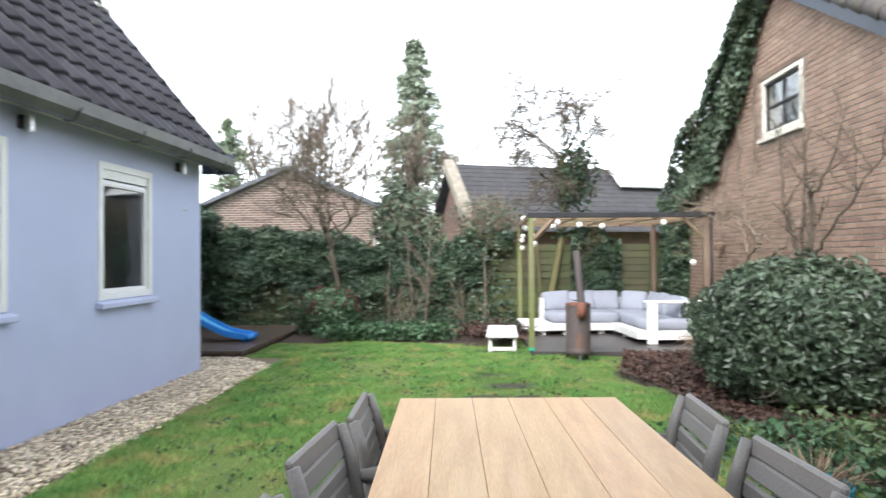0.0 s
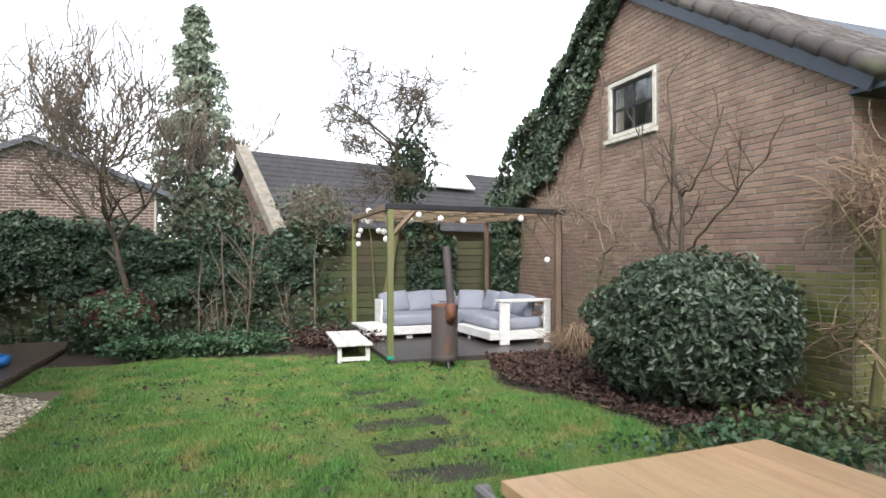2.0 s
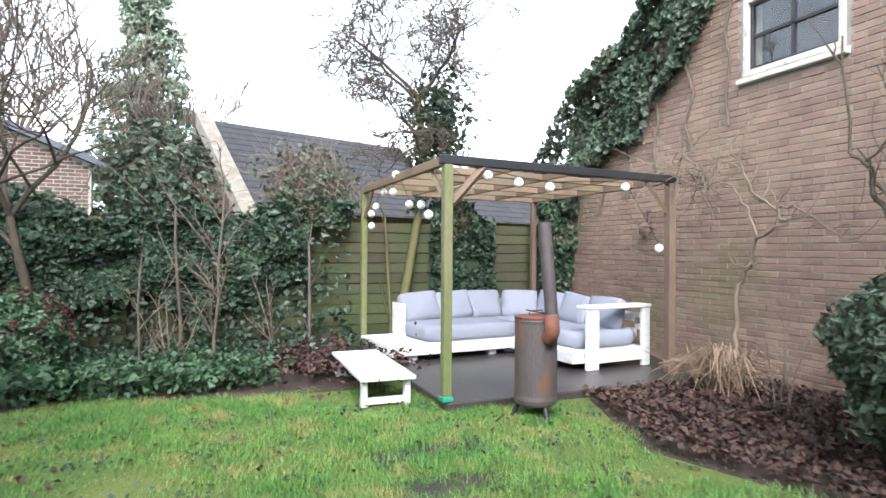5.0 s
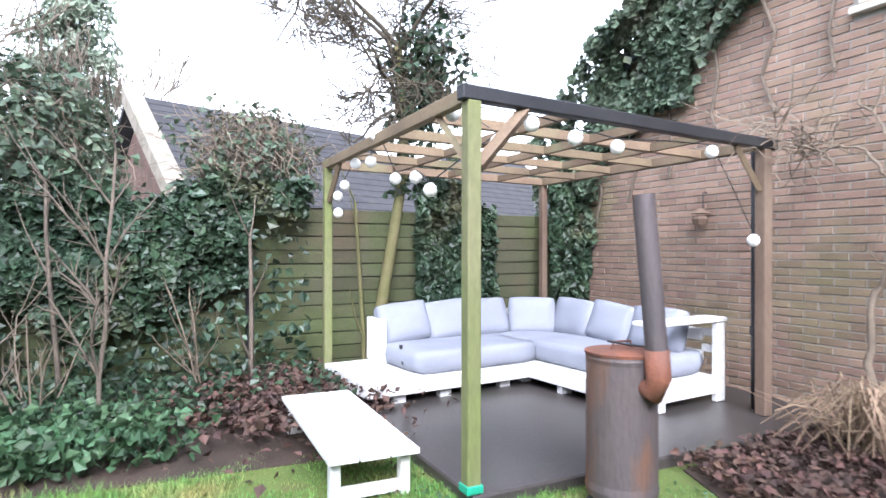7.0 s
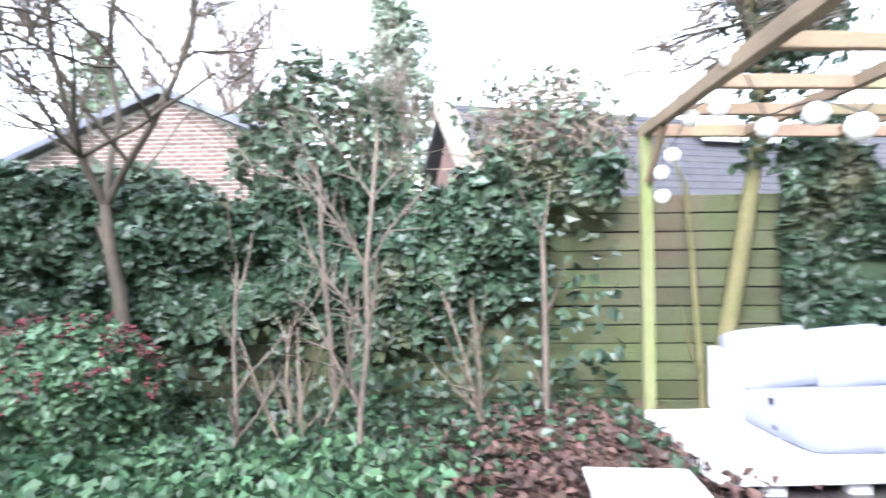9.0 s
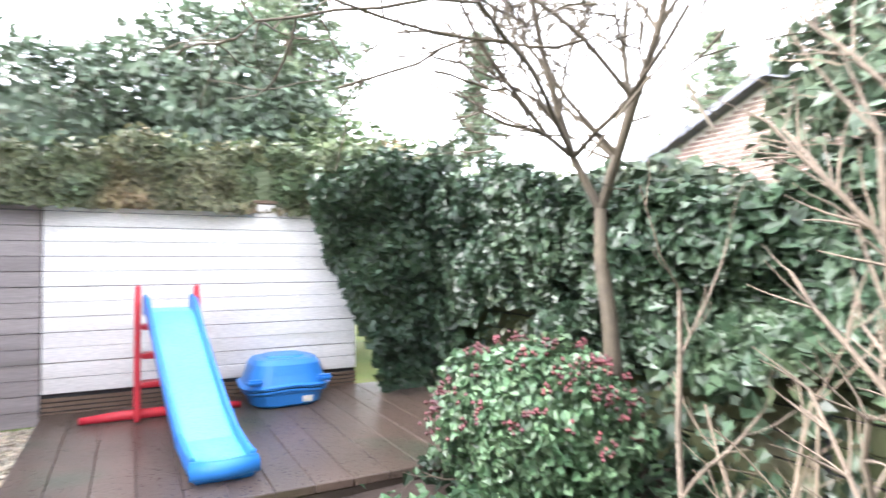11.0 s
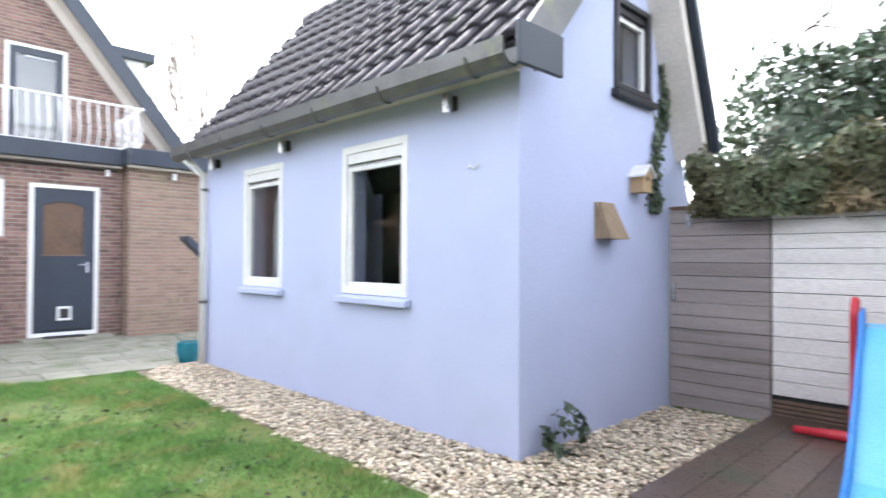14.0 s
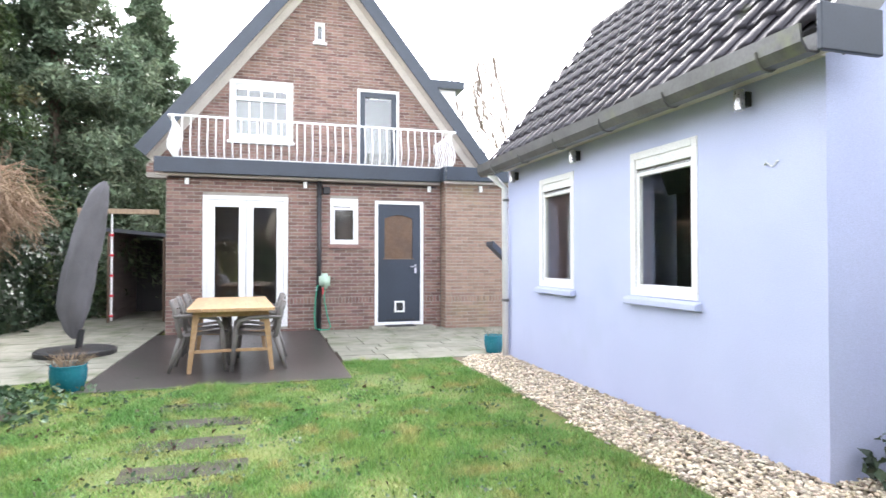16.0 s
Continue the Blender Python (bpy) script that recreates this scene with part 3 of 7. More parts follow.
lf = part("leaf", wall_shape([2.06, 2.89], lambda u: 2.37, [(2.19, 2.74, 1.33, 2.17)], 0.12, 0.045, lambda u, v, w: hp(u, v, w + 0.012)), "navy", bd, bevel=0.0)
arch = Shape()
for i in range(10):
    a, b = 2.19 + 0.055 * i, 2.19 + 0.055 * (i + 1)
    f = lambda u: 2.10 + 0.07 * math.cos((u - 2.465) / 0.275 * math.pi / 2)  # noqa: E731
    arch.prism([hp(a, f(a), 0.008), hp(b, f(b), 0.008), hp(b, 2.18, 0.008), hp(a, 2.18, 0.008)], [hp(a, f(a), 0.05), hp(b, f(b), 0.05), hp(b, 2.18, 0.05), hp(a, 2.18, 0.05)])
part("arch", arch, "navy", lf)
M["amber"] = mat("amber_textured_glass", (0.13, 0.075, 0.04), (0.10, 0.06, 0.035), 3, 0.25, bump=0.5, fine=90)
part("pane", plate(2.18, 2.75, 1.32, 2.18, 0.034, 0.042, hp), "amber", lf, "brown obscured glass pane")
part("bead", plate(2.16, 2.77, 1.315, 1.335, 0.004, 0.02, hp), "post_brown", lf)
cf = part("cat_flap", frame_shape(2.38, 2.58, 0.30, 0.52, 0.035, hp, -0.02, 0.02), "white", lf, "white plastic cat flap", bevel=0.006)
part("flap", plate(2.415, 2.545, 0.335, 0.485, 0.0, 0.008, hp), "black", cf)
part("kick_board", plate(2.20, 2.78, 0.15, 0.17, -0.004, 0.012, hp), "black", lf)
hd = part("handle", plate(2.775, 2.815, 1.05, 1.22, -0.006, 0.012, hp), "steel", lf, "steel lever handle", bevel=0.003)
part("lever", plate(2.68, 2.81, 1.165, 1.185, -0.05, -0.032, hp), "steel", hd, bevel=0.004)
part("threshold", box(-3.12, -1.90, HW, HW + 0.30, 0.0, 0.055), "concrete", house, "grey stone doorstep", bevel=0.01)
# rooms behind the glass, their dimness painted into the surface colour
part("room", Shape().box(-1.6, 1.3, -4.6, -4.5, 0, 2.8).box(-1.6, -1.5, -4.5, -1.4, 0, 2.8).box(-1.6, 1.3, -4.5, -1.33, 0.02, 0.08).box(-1.6, 1.3, -4.5, -1.33, 2.6, 2.7), "dim_room", house, "living room behind the glass, its dimness put into the colour")
part("room", Shape().box(-3.0, 0.95, -3.3, -3.2, 3.0, 4.95), "dim_room", house)
# dark panel close behind the small window, in the room's shade colour
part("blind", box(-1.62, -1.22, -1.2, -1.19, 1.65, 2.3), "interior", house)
# rain pipe, string of black vent, gutter clips
pz = part("rain_pipe", Shape().tube([(-0.955, -0.97, 0.0), (-0.955, -0.97, 2.85)], 0.042, 12), "black", house, "black rain pipe down the brick wall", smooth=True)
for z in (0.9, 1.75, 2.45):
    part("bracket", Shape().tube([(-0.955, -0.97, z), (-0.955, -0.97, z + 0.04)], 0.05, 12), "black", pz)
part("vent_cap", Shape().box(-1.16, -1.02, HW, HW + 0.08, 2.52, 2.66), "black", house, bevel=0.02)
part("cable", Shape().tube([(1.6, -0.99, 2.74), (0.6, -0.99, 2.745), (-0.6, -0.99, 2.73), (-3.2, -0.99, 2.72)], 0.012, 6), "black", house)

# balcony railing: white bellied bars
rail = thing("balcony_railing", "white painted steel balcony railing with bellied bars", "railing", (-1.0, -1.0, 3.06))
part("top_rail", Shape().tube([(1.60, -0.95, 3.81), (-3.58, -0.95, 3.81)], 0.02, 8), "white", rail)
part("bottom_rail", Shape().tube([(1.45, -1.0, 3.10), (-3.45, -1.0, 3.10)], 0.015, 6), "white", rail)
for x in (1.60, -3.58):
    part("top_rail", Shape().tube([(x, -0.95, 3.81), (x, -2.38, 3.81)], 0.02, 8), "white", rail)
    part("bottom_rail", Shape().tube([(x * 0.93, -1.0, 3.10), (x * 0.93, -2.38, 3.10)], 0.015, 6), "white", rail)


def belly(bx, by, ox, oy):
    q = Shape()
    pts = [(bx + ox * f, by + oy * f, z) for f, z in ((0.0, 3.05), (0.35, 3.13), (0.95, 3.25), (1.0, 3.36), (0.75, 3.5), (0.35, 3.66), (0.4, 3.81))]
    return q.tube(pts, 0.012, 5)


bar_mesh = mesh_of(belly(0, 0, 0, 0.13), "bar", "white", smooth=True)
x = 1.52
while x > -3.5:
    piece("bar", bar_mesh, pose(x, -1.0, 0), rail)
    x -= 0.138
side_mesh = mesh_of(belly(0, 0, 0.13, 0), "bar", "white", smooth=True)
for i in range(10):
    piece("bar", side_mesh, pose(1.5, -1.05 - 0.138 * i, 0), rail)
    piece("bar", side_mesh, pose(-3.47, -1.05 - 0.138 * i, 0, 0, 0, 180), rail)

# ================= garden house (lavender outbuilding) =================
AX, AY = -3.2, 7.43
annex = thing("garden_house", "lavender-plastered garden house with dark tiled roof", "outbuilding", (-4.6, 5.0, 0))
ap = lambda u, v, w: (AX - w, u, v)  # noqa: E731
w1, w2 = (5.47, 6.34, 1.0, 2.27), (3.60, 4.43, 1.0, 2.27)
part("wall", wall_shape([2.62, AY - 0.25], lambda u: 2.62, [w1, w2], -0.05, 0.25, ap), "plaster", annex, "smooth lavender-blue plaster wall")
gp2 = lambda u, v, w: (-u, AY - w, v)  # noqa: E731
AAX, AAZ = -4.68, 4.66
gw = (4.39, 4.98, 2.66, 3.40)
part("gable_wall", wall_shape([3.2, 3.45, -AAX, 5.35, 6.0], lambda u: max(0.5, min(AAZ - 0.12 - 1.2 * (AAX * -1 - u) if u < -AAX else AAZ - 0.12 - 2.4 * (u + AAX), 9)), [gw], -0.05, 0.25, gp2), "plaster", annex, "lavender-blue plaster gable wall")
part("back_wall", box(-5.9, AX - 0.25, 2.62, 2.87, -0.05, 2.9), "plaster", annex)
# added room surfaces; the gloom inside is painted by their dark colour
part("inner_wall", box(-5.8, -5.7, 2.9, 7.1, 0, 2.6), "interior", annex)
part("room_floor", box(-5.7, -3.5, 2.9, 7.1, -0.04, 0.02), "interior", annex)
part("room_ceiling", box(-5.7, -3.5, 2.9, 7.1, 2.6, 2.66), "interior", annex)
window(annex, *w1, ap, vent=0.085, w=0.065, sill_mat="plaster")
window(annex, *w2, ap, vent=0.085, w=0.065, sill_mat="plaster")
window(annex, *gw, gp2, frame_mat="black", w=0.05, sill_mat="black", vent=0.06, inner="white", depth=0.03, proud=0.03)
# roof: boards, tiles, gutter, verge
rd = Vector((-1, 0, 1.2)).normalized()
rn = Vector((1.2, 0, 1)).normalized()
e0 = Vector((-2.98, 0, 2.62))
rlen = (AAX - e0.x) / rd.x
ring = lambda y: [tuple(p + Vector((0, y, 0))) for p in (e0, e0 + rd * rlen, e0 + rd * rlen - rn * 0.12, e0 - rn * 0.12)]  # noqa: E731
aroof = part("roof", Shape().prism(ring(2.45), ring(7.62)), "black", annex, "dark interlocking roof tiles")
r2 = Vector((-1, 0, -2.4)).normalized()
top = e0 + rd * rlen
n2 = Vector((-2.4, 0, 1)).normalized()
ring = lambda y: [tuple(p + Vector((0, y, 0))) for p in (top, top + r2 * 2.58, top + r2 * 2.58 - n2 * 0.1, top - n2 * 0.1)]  # noqa: E731
part("roof_far_slope", Shape().prism(ring(2.45), ring(7.70)), "slate", annex)
ring = lambda y, o, t, f: [tuple(p + Vector((0, y, 0))) for p in (top + n2 * o, top + f * 2.58 + n2 * o, top + f * 2.58 + n2 * (o - t), top + n2 * (o - t))]  # noqa: E731
part("verge_board", Shape().prism(ring(7.70, 0.05, 0.07, r2), ring(7.76, 0.05, 0.07, r2)), "navy", annex, "dark verge board")
part("verge_soffit", Shape().prism(ring(7.43, -0.04, 0.15, r2), ring(7.70, -0.04, 0.15, r2)), "soffit", annex, "grey-white boxed verge")
ring = lambda y, o, t: [tuple(p + Vector((0, y, 0))) for p in (e0 + rd * -0.05 + rn * o, e0 + rd * rlen + rn * o, e0 + rd * rlen + rn * (o - t), e0 + rd * -0.05 + rn * (o - t))]  # noqa: E731
part("verge_board", Shape().prism(ring(7.62, 0.05, 0.25), ring(7.66, 0.05, 0.25)), "zinc", annex)
part("verge_soffit", Shape().prism(ring(7.43, -0.12, 0.03), ring(7.62, -0.12, 0.03)), "soffit", annex)
part("verge_end_board", Shape().box(-3.30, -2.86, 7.664, 7.70, 2.44, 2.70), "navy", annex, "dark lead-clad board end at the eave", bevel=0.006)
gut = Shape()
prof = [(-2.98, 2.60), (-2.97, 2.52), (-2.92, 2.47), (-2.86, 2.47), (-2.82, 2.52), (-2.81, 2.61), (-2.795, 2.61), (-2.805, 2.51), (-2.85, 2.455), (-2.93, 2.455), (-2.985, 2.51), (-2.995, 2.60)]
prof = [(a - 0.02, b) for a, b in prof]
gut.prism([(a, 2.42, b) for a, b in reversed(prof)], [(a, 7.60, b) for a, b in reversed(prof)])
g = part("gutter", gut, "zinc", annex, "weathered grey half-round gutter", smooth=False)
for i in range(6):
    y = 2.95 + 0.87 * i
    part("gutter_strap", Shape().tube([(-3.0 + 0.095 + 0.095 * math.cos(a), y, 2.545 + 0.105 * math.sin(a)) for a in np.linspace(math.pi, 2 * math.pi, 9)], 0.008, 5), "zinc", g)
part("soffit", box(AX, -2.99, 2.62, AY, 2.52, 2.55), "soffit", annex)
dp = part("downpipe", Shape().tube([(-2.92, 2.62, 2.47), (-3.02, 2.66, 2.38), (-3.13, 2.66, 2.28), (-3.14, 2.66, 0.0)], 0.042, 12), "white", annex, "white-painted downpipe", smooth=True)
for z in (0.75, 2.1):
    part("clip", Shape().tube([(-3.14, 2.66, z), (-3.14, 2.66, z + 0.035)], 0.05, 12), "zinc", dp)
for y in (2.95, 4.55, 6.85):
    lamp = thing("wall_spotlight", "small brushed-steel outdoor spotlight under the gutter", "wall light", (AX, y, 2.38), "spotlights under the gutter")
    part("bracket", box(AX, AX + 0.05, y - 0.025, y + 0.025, 2.36, 2.46), "black", lamp, bevel=0.004)
    part("body", Shape().tube([(AX + 0.085, y, 2.33), (AX + 0.085, y, 2.47)], 0.036, 14), "steel", lamp, smooth=False, bevel=0.003)
for x in (1.30, -0.70, -3.05):
    yw = HW
    lamp = thing("wall_spotlight", "small pale outdoor spotlight on the brick wall", "wall light", (x, yw, 2.68), "spotlights on the house")
    part("bracket", box(x - 0.02, x + 0.02, yw, yw + 0.05, 2.66, 2.74), "black", lamp)
    part("body", Shape().tube([(x, yw + 0.08, 2.62), (x, yw + 0.08, 2.73)], 0.035, 12), "white", lamp)
k = thing("wall_spotlight", "small pale outdoor spotlight on the pale brick wall", "wall light", (-4.0, BV, 2.68), "spotlights on the house")
part("body", Shape().tube([(-4.0, BV + 0.08, 2.62), (-4.0, BV + 0.08, 2.73)], 0.035, 12), "white", k)
part("bracket", box(-4.02, -3.98, BV, BV + 0.05, 2.66, 2.74), "black", k)

# ================= neighbour's house =================
NX = 4.08
nb = thing("neighbour_house", "tan brick neighbouring house with ivy on its gable", "house", (8.0, 8.2, 0))
npl = lambda u, v, w: (NX + w, u, v)  # noqa: E731
ntop = lambda u: 9 if u is None else 4.86 - 0.645 * abs(u - 8.15)  # noqa: E731
nwin = (7.59, 8.58, 2.94, 3.70)
nwall = part("gable_wall", wall_shape([5.1, 8.15, 11.45], ntop, [nwin], -0.1, 0.25, npl), "mortar", nb, "tan brick gable wall with green algae low down")
window(nb, *nwin, npl, frame_mat="old_white", inner="black", bars=(("v", 0.5), ("h", 0.5)), sill_mat="old_white", w=0.055, depth=0.1, proud=0.02)
part("lintel", box(NX - 0.012, NX + 0.05, 7.5, 8.68, 3.72, 3.77), "post_brown", nb)
part("side_wall", box(NX + 0.25, 14.0, 5.1, 5.35, -0.1, 2.85), "brick_nb_far", nb)
# added sheet behind the window, coloured dark as an unlit room
part("inner_wall", box(NX + 1.0, NX + 1.1, 7.3, 9.1, 2.2, 4.1), "interior", nb)
for s in (-1, 1):
    d = Vector((0, s, -0.645)).normalized()
    nrm = Vector((0, s * 0.645, 1)).normalized()
    a = Vector((0, 8.15, 4.93))
    b = a + d * 3.95
    ring = lambda x, o, t: [(x, *(p)[1:]) for p in (a + nrm * o, b + nrm * o, b + nrm * (o - t), a + nrm * (o - t))]  # noqa: E731
    part("roof", Shape().prism(ring(NX - 0.06, 0.0, 0.08), ring(14.0, 0.0, 0.08)), "slate", nb, "grey tiled roof slope")
    part("verge_board", Shape().prism(ring(NX - 0.10, 0.02, 0.17), ring(NX - 0.06, 0.02, 0.17)), "navy", nb, "dark verge board")
part("gutter", Shape().tube([(NX - 0.1, 4.55, 2.62), (14, 4.55, 2.62)], 0.07, 10), "black", nb)
part("soffit", box(NX - 0.05, 14, 4.6, 5.1, 2.68, 2.72), "navy", nb)

# ================= fences =================
FX = -5.33
side = thing("side_fence", "whitewashed plank fence with a silvered plank gate", "fence", (FX, 9.0, 0.1))
pm = {}
for name, y0, y1, mm, dx, rows in (("grey", 7.46, 8.28, "plank_grey", 0.012, 15), ("white", 8.29, 10.75, "plank_white", 0.0, 13)):
    pm[name] = mesh_of(box(-0.012, 0.012, y0, y1, -0.0555, 0.0555), "plank", mm, bevel=0.004)
    for i in range(rows):
        piece("plank", pm[name], pose(FX + dx + random.uniform(-0.003, 0.003), 0, 1.684 - 0.115 * i, random.uniform(-0.008, 0.008), random.uniform(-1.5, 1.5), random.uniform(-0.008, 0.008)), side)
# added black sheet: stands for the shade in the gaps between planks
part("backing", box(FX - 0.016, FX - 0.013, 7.46, 10.75, 0.04, 1.74), "black", side)
part("cap_rail", box(FX - 0.04, FX + 0.03, 7.46, 10.75, 1.745, 1.775), "post_brown", side, bevel=0.004)
for y in (8.285, 9.5, 10.7):
    part("post", box(FX - 0.09, FX - 0.02, y - 0.035, y + 0.035, -0.05, 1.74), "post_brown", side)
for i in range(5):
    part("base_slat", box(FX + 0.002, FX + 0.02, 8.29, 10.75, 0.05 + 0.035 * i, 0.075 + 0.035 * i), "post_brown", side)
part("latch", box(FX + 0.025, FX + 0.05, 7.50, 7.52, 0.95, 1.10), "steel", side)
for y in (7.62, 8.75):
    part("hook", box(FX + 0.02, FX + 0.045, y, y + 0.04, 1.58, 1.70), "steel" if y < 8 else "plank_white", side)

BY = 11.6
back = thing("back_fence", "algae-green horizontal plank fence behind the garden", "fence", (0, BY, 0))
bm_ = {}
for j in range(5):
    x0 = FX + 1.9 * j
    for i in range(12):
        z = 0.05 + 0.128 * i
        if "p" not in bm_:
            bm_["p"] = mesh_of(box(-0.93, 0.93, -0.011, 0.011, -0.0595, 0.0595), "plank", "plank_green", bevel=0.003)
        piece("plank", bm_["p"], pose(x0 + 0.95, BY + random.uniform(-0.006, 0.006), z + 0.06, random.uniform(-3, 2), random.uniform(-0.25, 0.25), 0), back)
    # thin black sheet added behind each panel to draw shaded plank gaps
    part("backing", box(x0, x0 + 1.9, BY + 0.016, BY + 0.02, 0.0, 1.58), "black", back)
    part("post", box(x0 - 0.04, x0 + 0.04, BY + 0.021, BY + 0.09, -0.1, 1.62), "post_brown", back, bevel=0.004)

# ================= paving, deck, beds =================
whole("patio", box(-0.95, 1.78, HW + 0.01, 3.55, -0.03, 0.012), "wet_slab", "wet dark grey patio surface under the dining table", "patio", kind="structure", bevel=0.004)
paving = whole("pavement", box(-4.80, -0.95, HW + 0.01, 2.5, -0.04, -0.012), "soil", "grey concrete pavers laid in mixed sizes", "paving", kind="structure")
paving2 = whole("side_pavement", box(1.78, 4.6, -9.0, 2.9, -0.04, -0.012), "soil", "mossy grey concrete pavers beside the house", "paving", kind="structure")
gravel_bed = whole("gravel_bed", Shape().box(-3.2, -2.42, 2.5, 7.43, -0.03, 0.0).box(-5.3, -2.42, 7.43, 8.26, -0.03, 0.0), "gravel_bed", "bed under the pale gravel strip", "gravel", kind="structure")
deck = whole("deck_floor", box(-5.3, -3.02, 8.28, 11.4, -0.03, 0.045), "soil", "wet dark-brown timber deck", "deck", kind="structure")
dm = mesh_of(box(-1.15, 1.15, -0.1005, 0.1005, 0, 0.045), "deck_board", "wet_deck", bevel=0.004)
for i in range(15):
    piece("deck_board", dm, pose(-4.16, 8.39 + 0.204 * i, 0.05, 0, 0, 0), deck)
whole("planting_bed_right", Shape().prism([(2.0, 4.2, -0.03), (4.1, 3.0, -0.03), (4.1, 8.6, -0.03), (2.2, 8.45, -0.03), (1.75, 7.3, -0.03), (2.15, 6.0, -0.03)], [(2.0, 4.2, 0.004), (4.1, 3.0, 0.06), (4.1, 8.6, 0.06), (2.2, 8.45, 0.01), (1.75, 7.3, 0.004), (2.15, 6.0, 0.004)]), "soil", "dark leaf-littered planting bed beside the brick wall", "planting bed", kind="structure")
whole("planting_bed_back", Shape().prism([(-3.0, 9.7, -0.03), (0.75, 9.45, -0.03), (0.92, 11.58, -0.03), (-3.0, 11.58, -0.03)], [(-3.0, 9.7, 0.004), (0.75, 9.45, 0.004), (0.92, 11.58, 0.08), (-3.0, 11.58, 0.08)]), "soil", "dark planting bed in front of the back fence", "planting bed", kind="structure")
terrace = whole("pergola_floor", Shape().box(0.93, 3.95, 8.52, 11.5, -0.03, 0.065), "wet_slab", "wet dark grey slab under the pergola", "terrace floor", kind="structure", bevel=0.01)
sm = mesh_of(box(-0.38, 0.38, -0.14, 0.14, -0.02, 0.005), "stepping_stone", "mossy_slab", bevel=0.008)
for i, y in enumerate((4.40, 4.97, 5.53, 6.10, 6.66, 7.20, 7.73)):
    s = new("stepping_stone", sm)
    s.matrix_basis = pose(0.46 + random.uniform(-0.04, 0.04), y, 0.0, 0, 0, random.uniform(-3, 3))
    tagged(s, "mossy dark stepping stone sunk in the lawn", "stepping stone", "stepping stones across the lawn")

# ================= dining table and chairs =================
TX, TY = 0.38, 1.88
table = thing("dining_table", "long oiled-oak garden table with splayed legs", "table", (TX, TY, 0))
tb = mesh_of(box(-0.0784, 0.0784, -1.07, 1.07, 0.725, 0.76), "board", "oak", bevel=0.0015)
for i in range(6):
    piece("board", tb, pose(TX - 0.395 + 0.158 * i, TY, 0), table)
for sy in (-1, 1):
    for sx in (-1, 1):
        a, b = Vector((TX + sx * 0.38, TY + sy * 0.86, 0.725)), Vector((TX + sx * 0.455, TY + sy * 0.90, 0.012))
        q = lambda p, r: [(p.x - r, p.y - r, p.z), (p.x + r, p.y - r, p.z), (p.x + r, p.y + r, p.z), (p.x - r, p.y + r, p.z)]  # noqa: E731
        part("leg", Shape().prism(q(b, 0.024), q(a, 0.036)), "oak", table, bevel=0.004)
    part("stretcher", box(TX - 0.40, TX + 0.40, TY + sy * 0.885 - 0.02, TY + sy * 0.885 + 0.02, 0.24, 0.275), "oak", table, bevel=0.004)
    part("apron", box(TX - 0.36, TX + 0.36, TY + sy * 0.86 - 0.015, TY + sy * 0.86 + 0.015, 0.65, 0.724), "oak", table, bevel=0.003)


table.matrix_basis = pose(TX + 0.02, TY + 0.01, 0, 0, 0, 3)


def bent_panel(y0, y1, profile, thick):
    """A panel curved in section, from a list of (x, z)."""
    ring = [(x, z) for x, z in profile] + [(x - thick, z) for x, z in reversed(profile)]
    s = Shape()
    for i in range(len(profile) - 1):
        (xa, za), (xb, zb) = profile[i], profile[i + 1]
        s.prism([(xa, y0, za), (xb, y0, zb), (xb - thick, y0, zb), (xa - thick, y0, za)], [(xa, y1, za), (xb, y1, zb), (xb - thick, y1, zb), (xa - thick, y1, za)])
    return s


def garden_chair():
    c = thing("garden_chair", "taupe moulded-plastic garden armchair tucked under the table", "chair", (0, 0, 0), "chairs round the table")
    part("seat", bent_panel(-0.20, 0.20, [(-0.22, 0.40), (-0.05, 0.405), (0.12, 0.425), (0.23, 0.42), (0.25, 0.39)], -0.03), "plastic", c, bevel=0.006)
    for z0, z1, x0, x1 in ((0.47, 0.57, -0.235, -0.255), (0.582, 0.68, -0.258, -0.28), (0.692, 0.80, -0.283, -0.312)):
        part("back_slat", bent_panel(-0.20, 0.20, [(x0, z0), ((x0 + x1) / 2 - 0.004, (z0 + z1) / 2), (x1, z1)], 0.022), "plastic", c, bevel=0.007)
    for s in (-1, 1):
        y = s * 0.205
        part("back_post", Shape().tube([(-0.20, y, 0.38), (-0.245, y, 0.55), (-0.27, y, 0.68), (-0.305, y, 0.785)], [0.03, 0.026, 0.024, 0.02], 6), "plastic", c, smooth=True)
        part("armrest", Shape().tube([(-0.27, y * 1.1, 0.62), (-0.12, y * 1.14, 0.625), (0.08, y * 1.14, 0.615), (0.20, y * 1.1, 0.585), (0.24, y * 1.05, 0.5)], [0.02, 0.026, 0.027, 0.024, 0.022], 6), "plastic", c, smooth=True)
        part("leg", Shape().tube([(0.235, y * 1.04, 0.55), (0.25, y * 1.0, 0.40), (0.29, y * 1.02, 0.012)], [0.022, 0.032, 0.022], 6), "plastic", c, smooth=True)
        part("leg", Shape().tube([(-0.20, y * 0.96, 0.42), (-0.27, y * 0.98, 0.2), (-0.33, y, 0.012)], [0.034, 0.028, 0.02], 6), "plastic", c, smooth=True)
    return c


ch = garden_chair()
ch.matrix_basis = pose(0.075, 2.60, 0, 0, 0, 3) @ Matrix.Diagonal((1, 1, 1.03, 1))
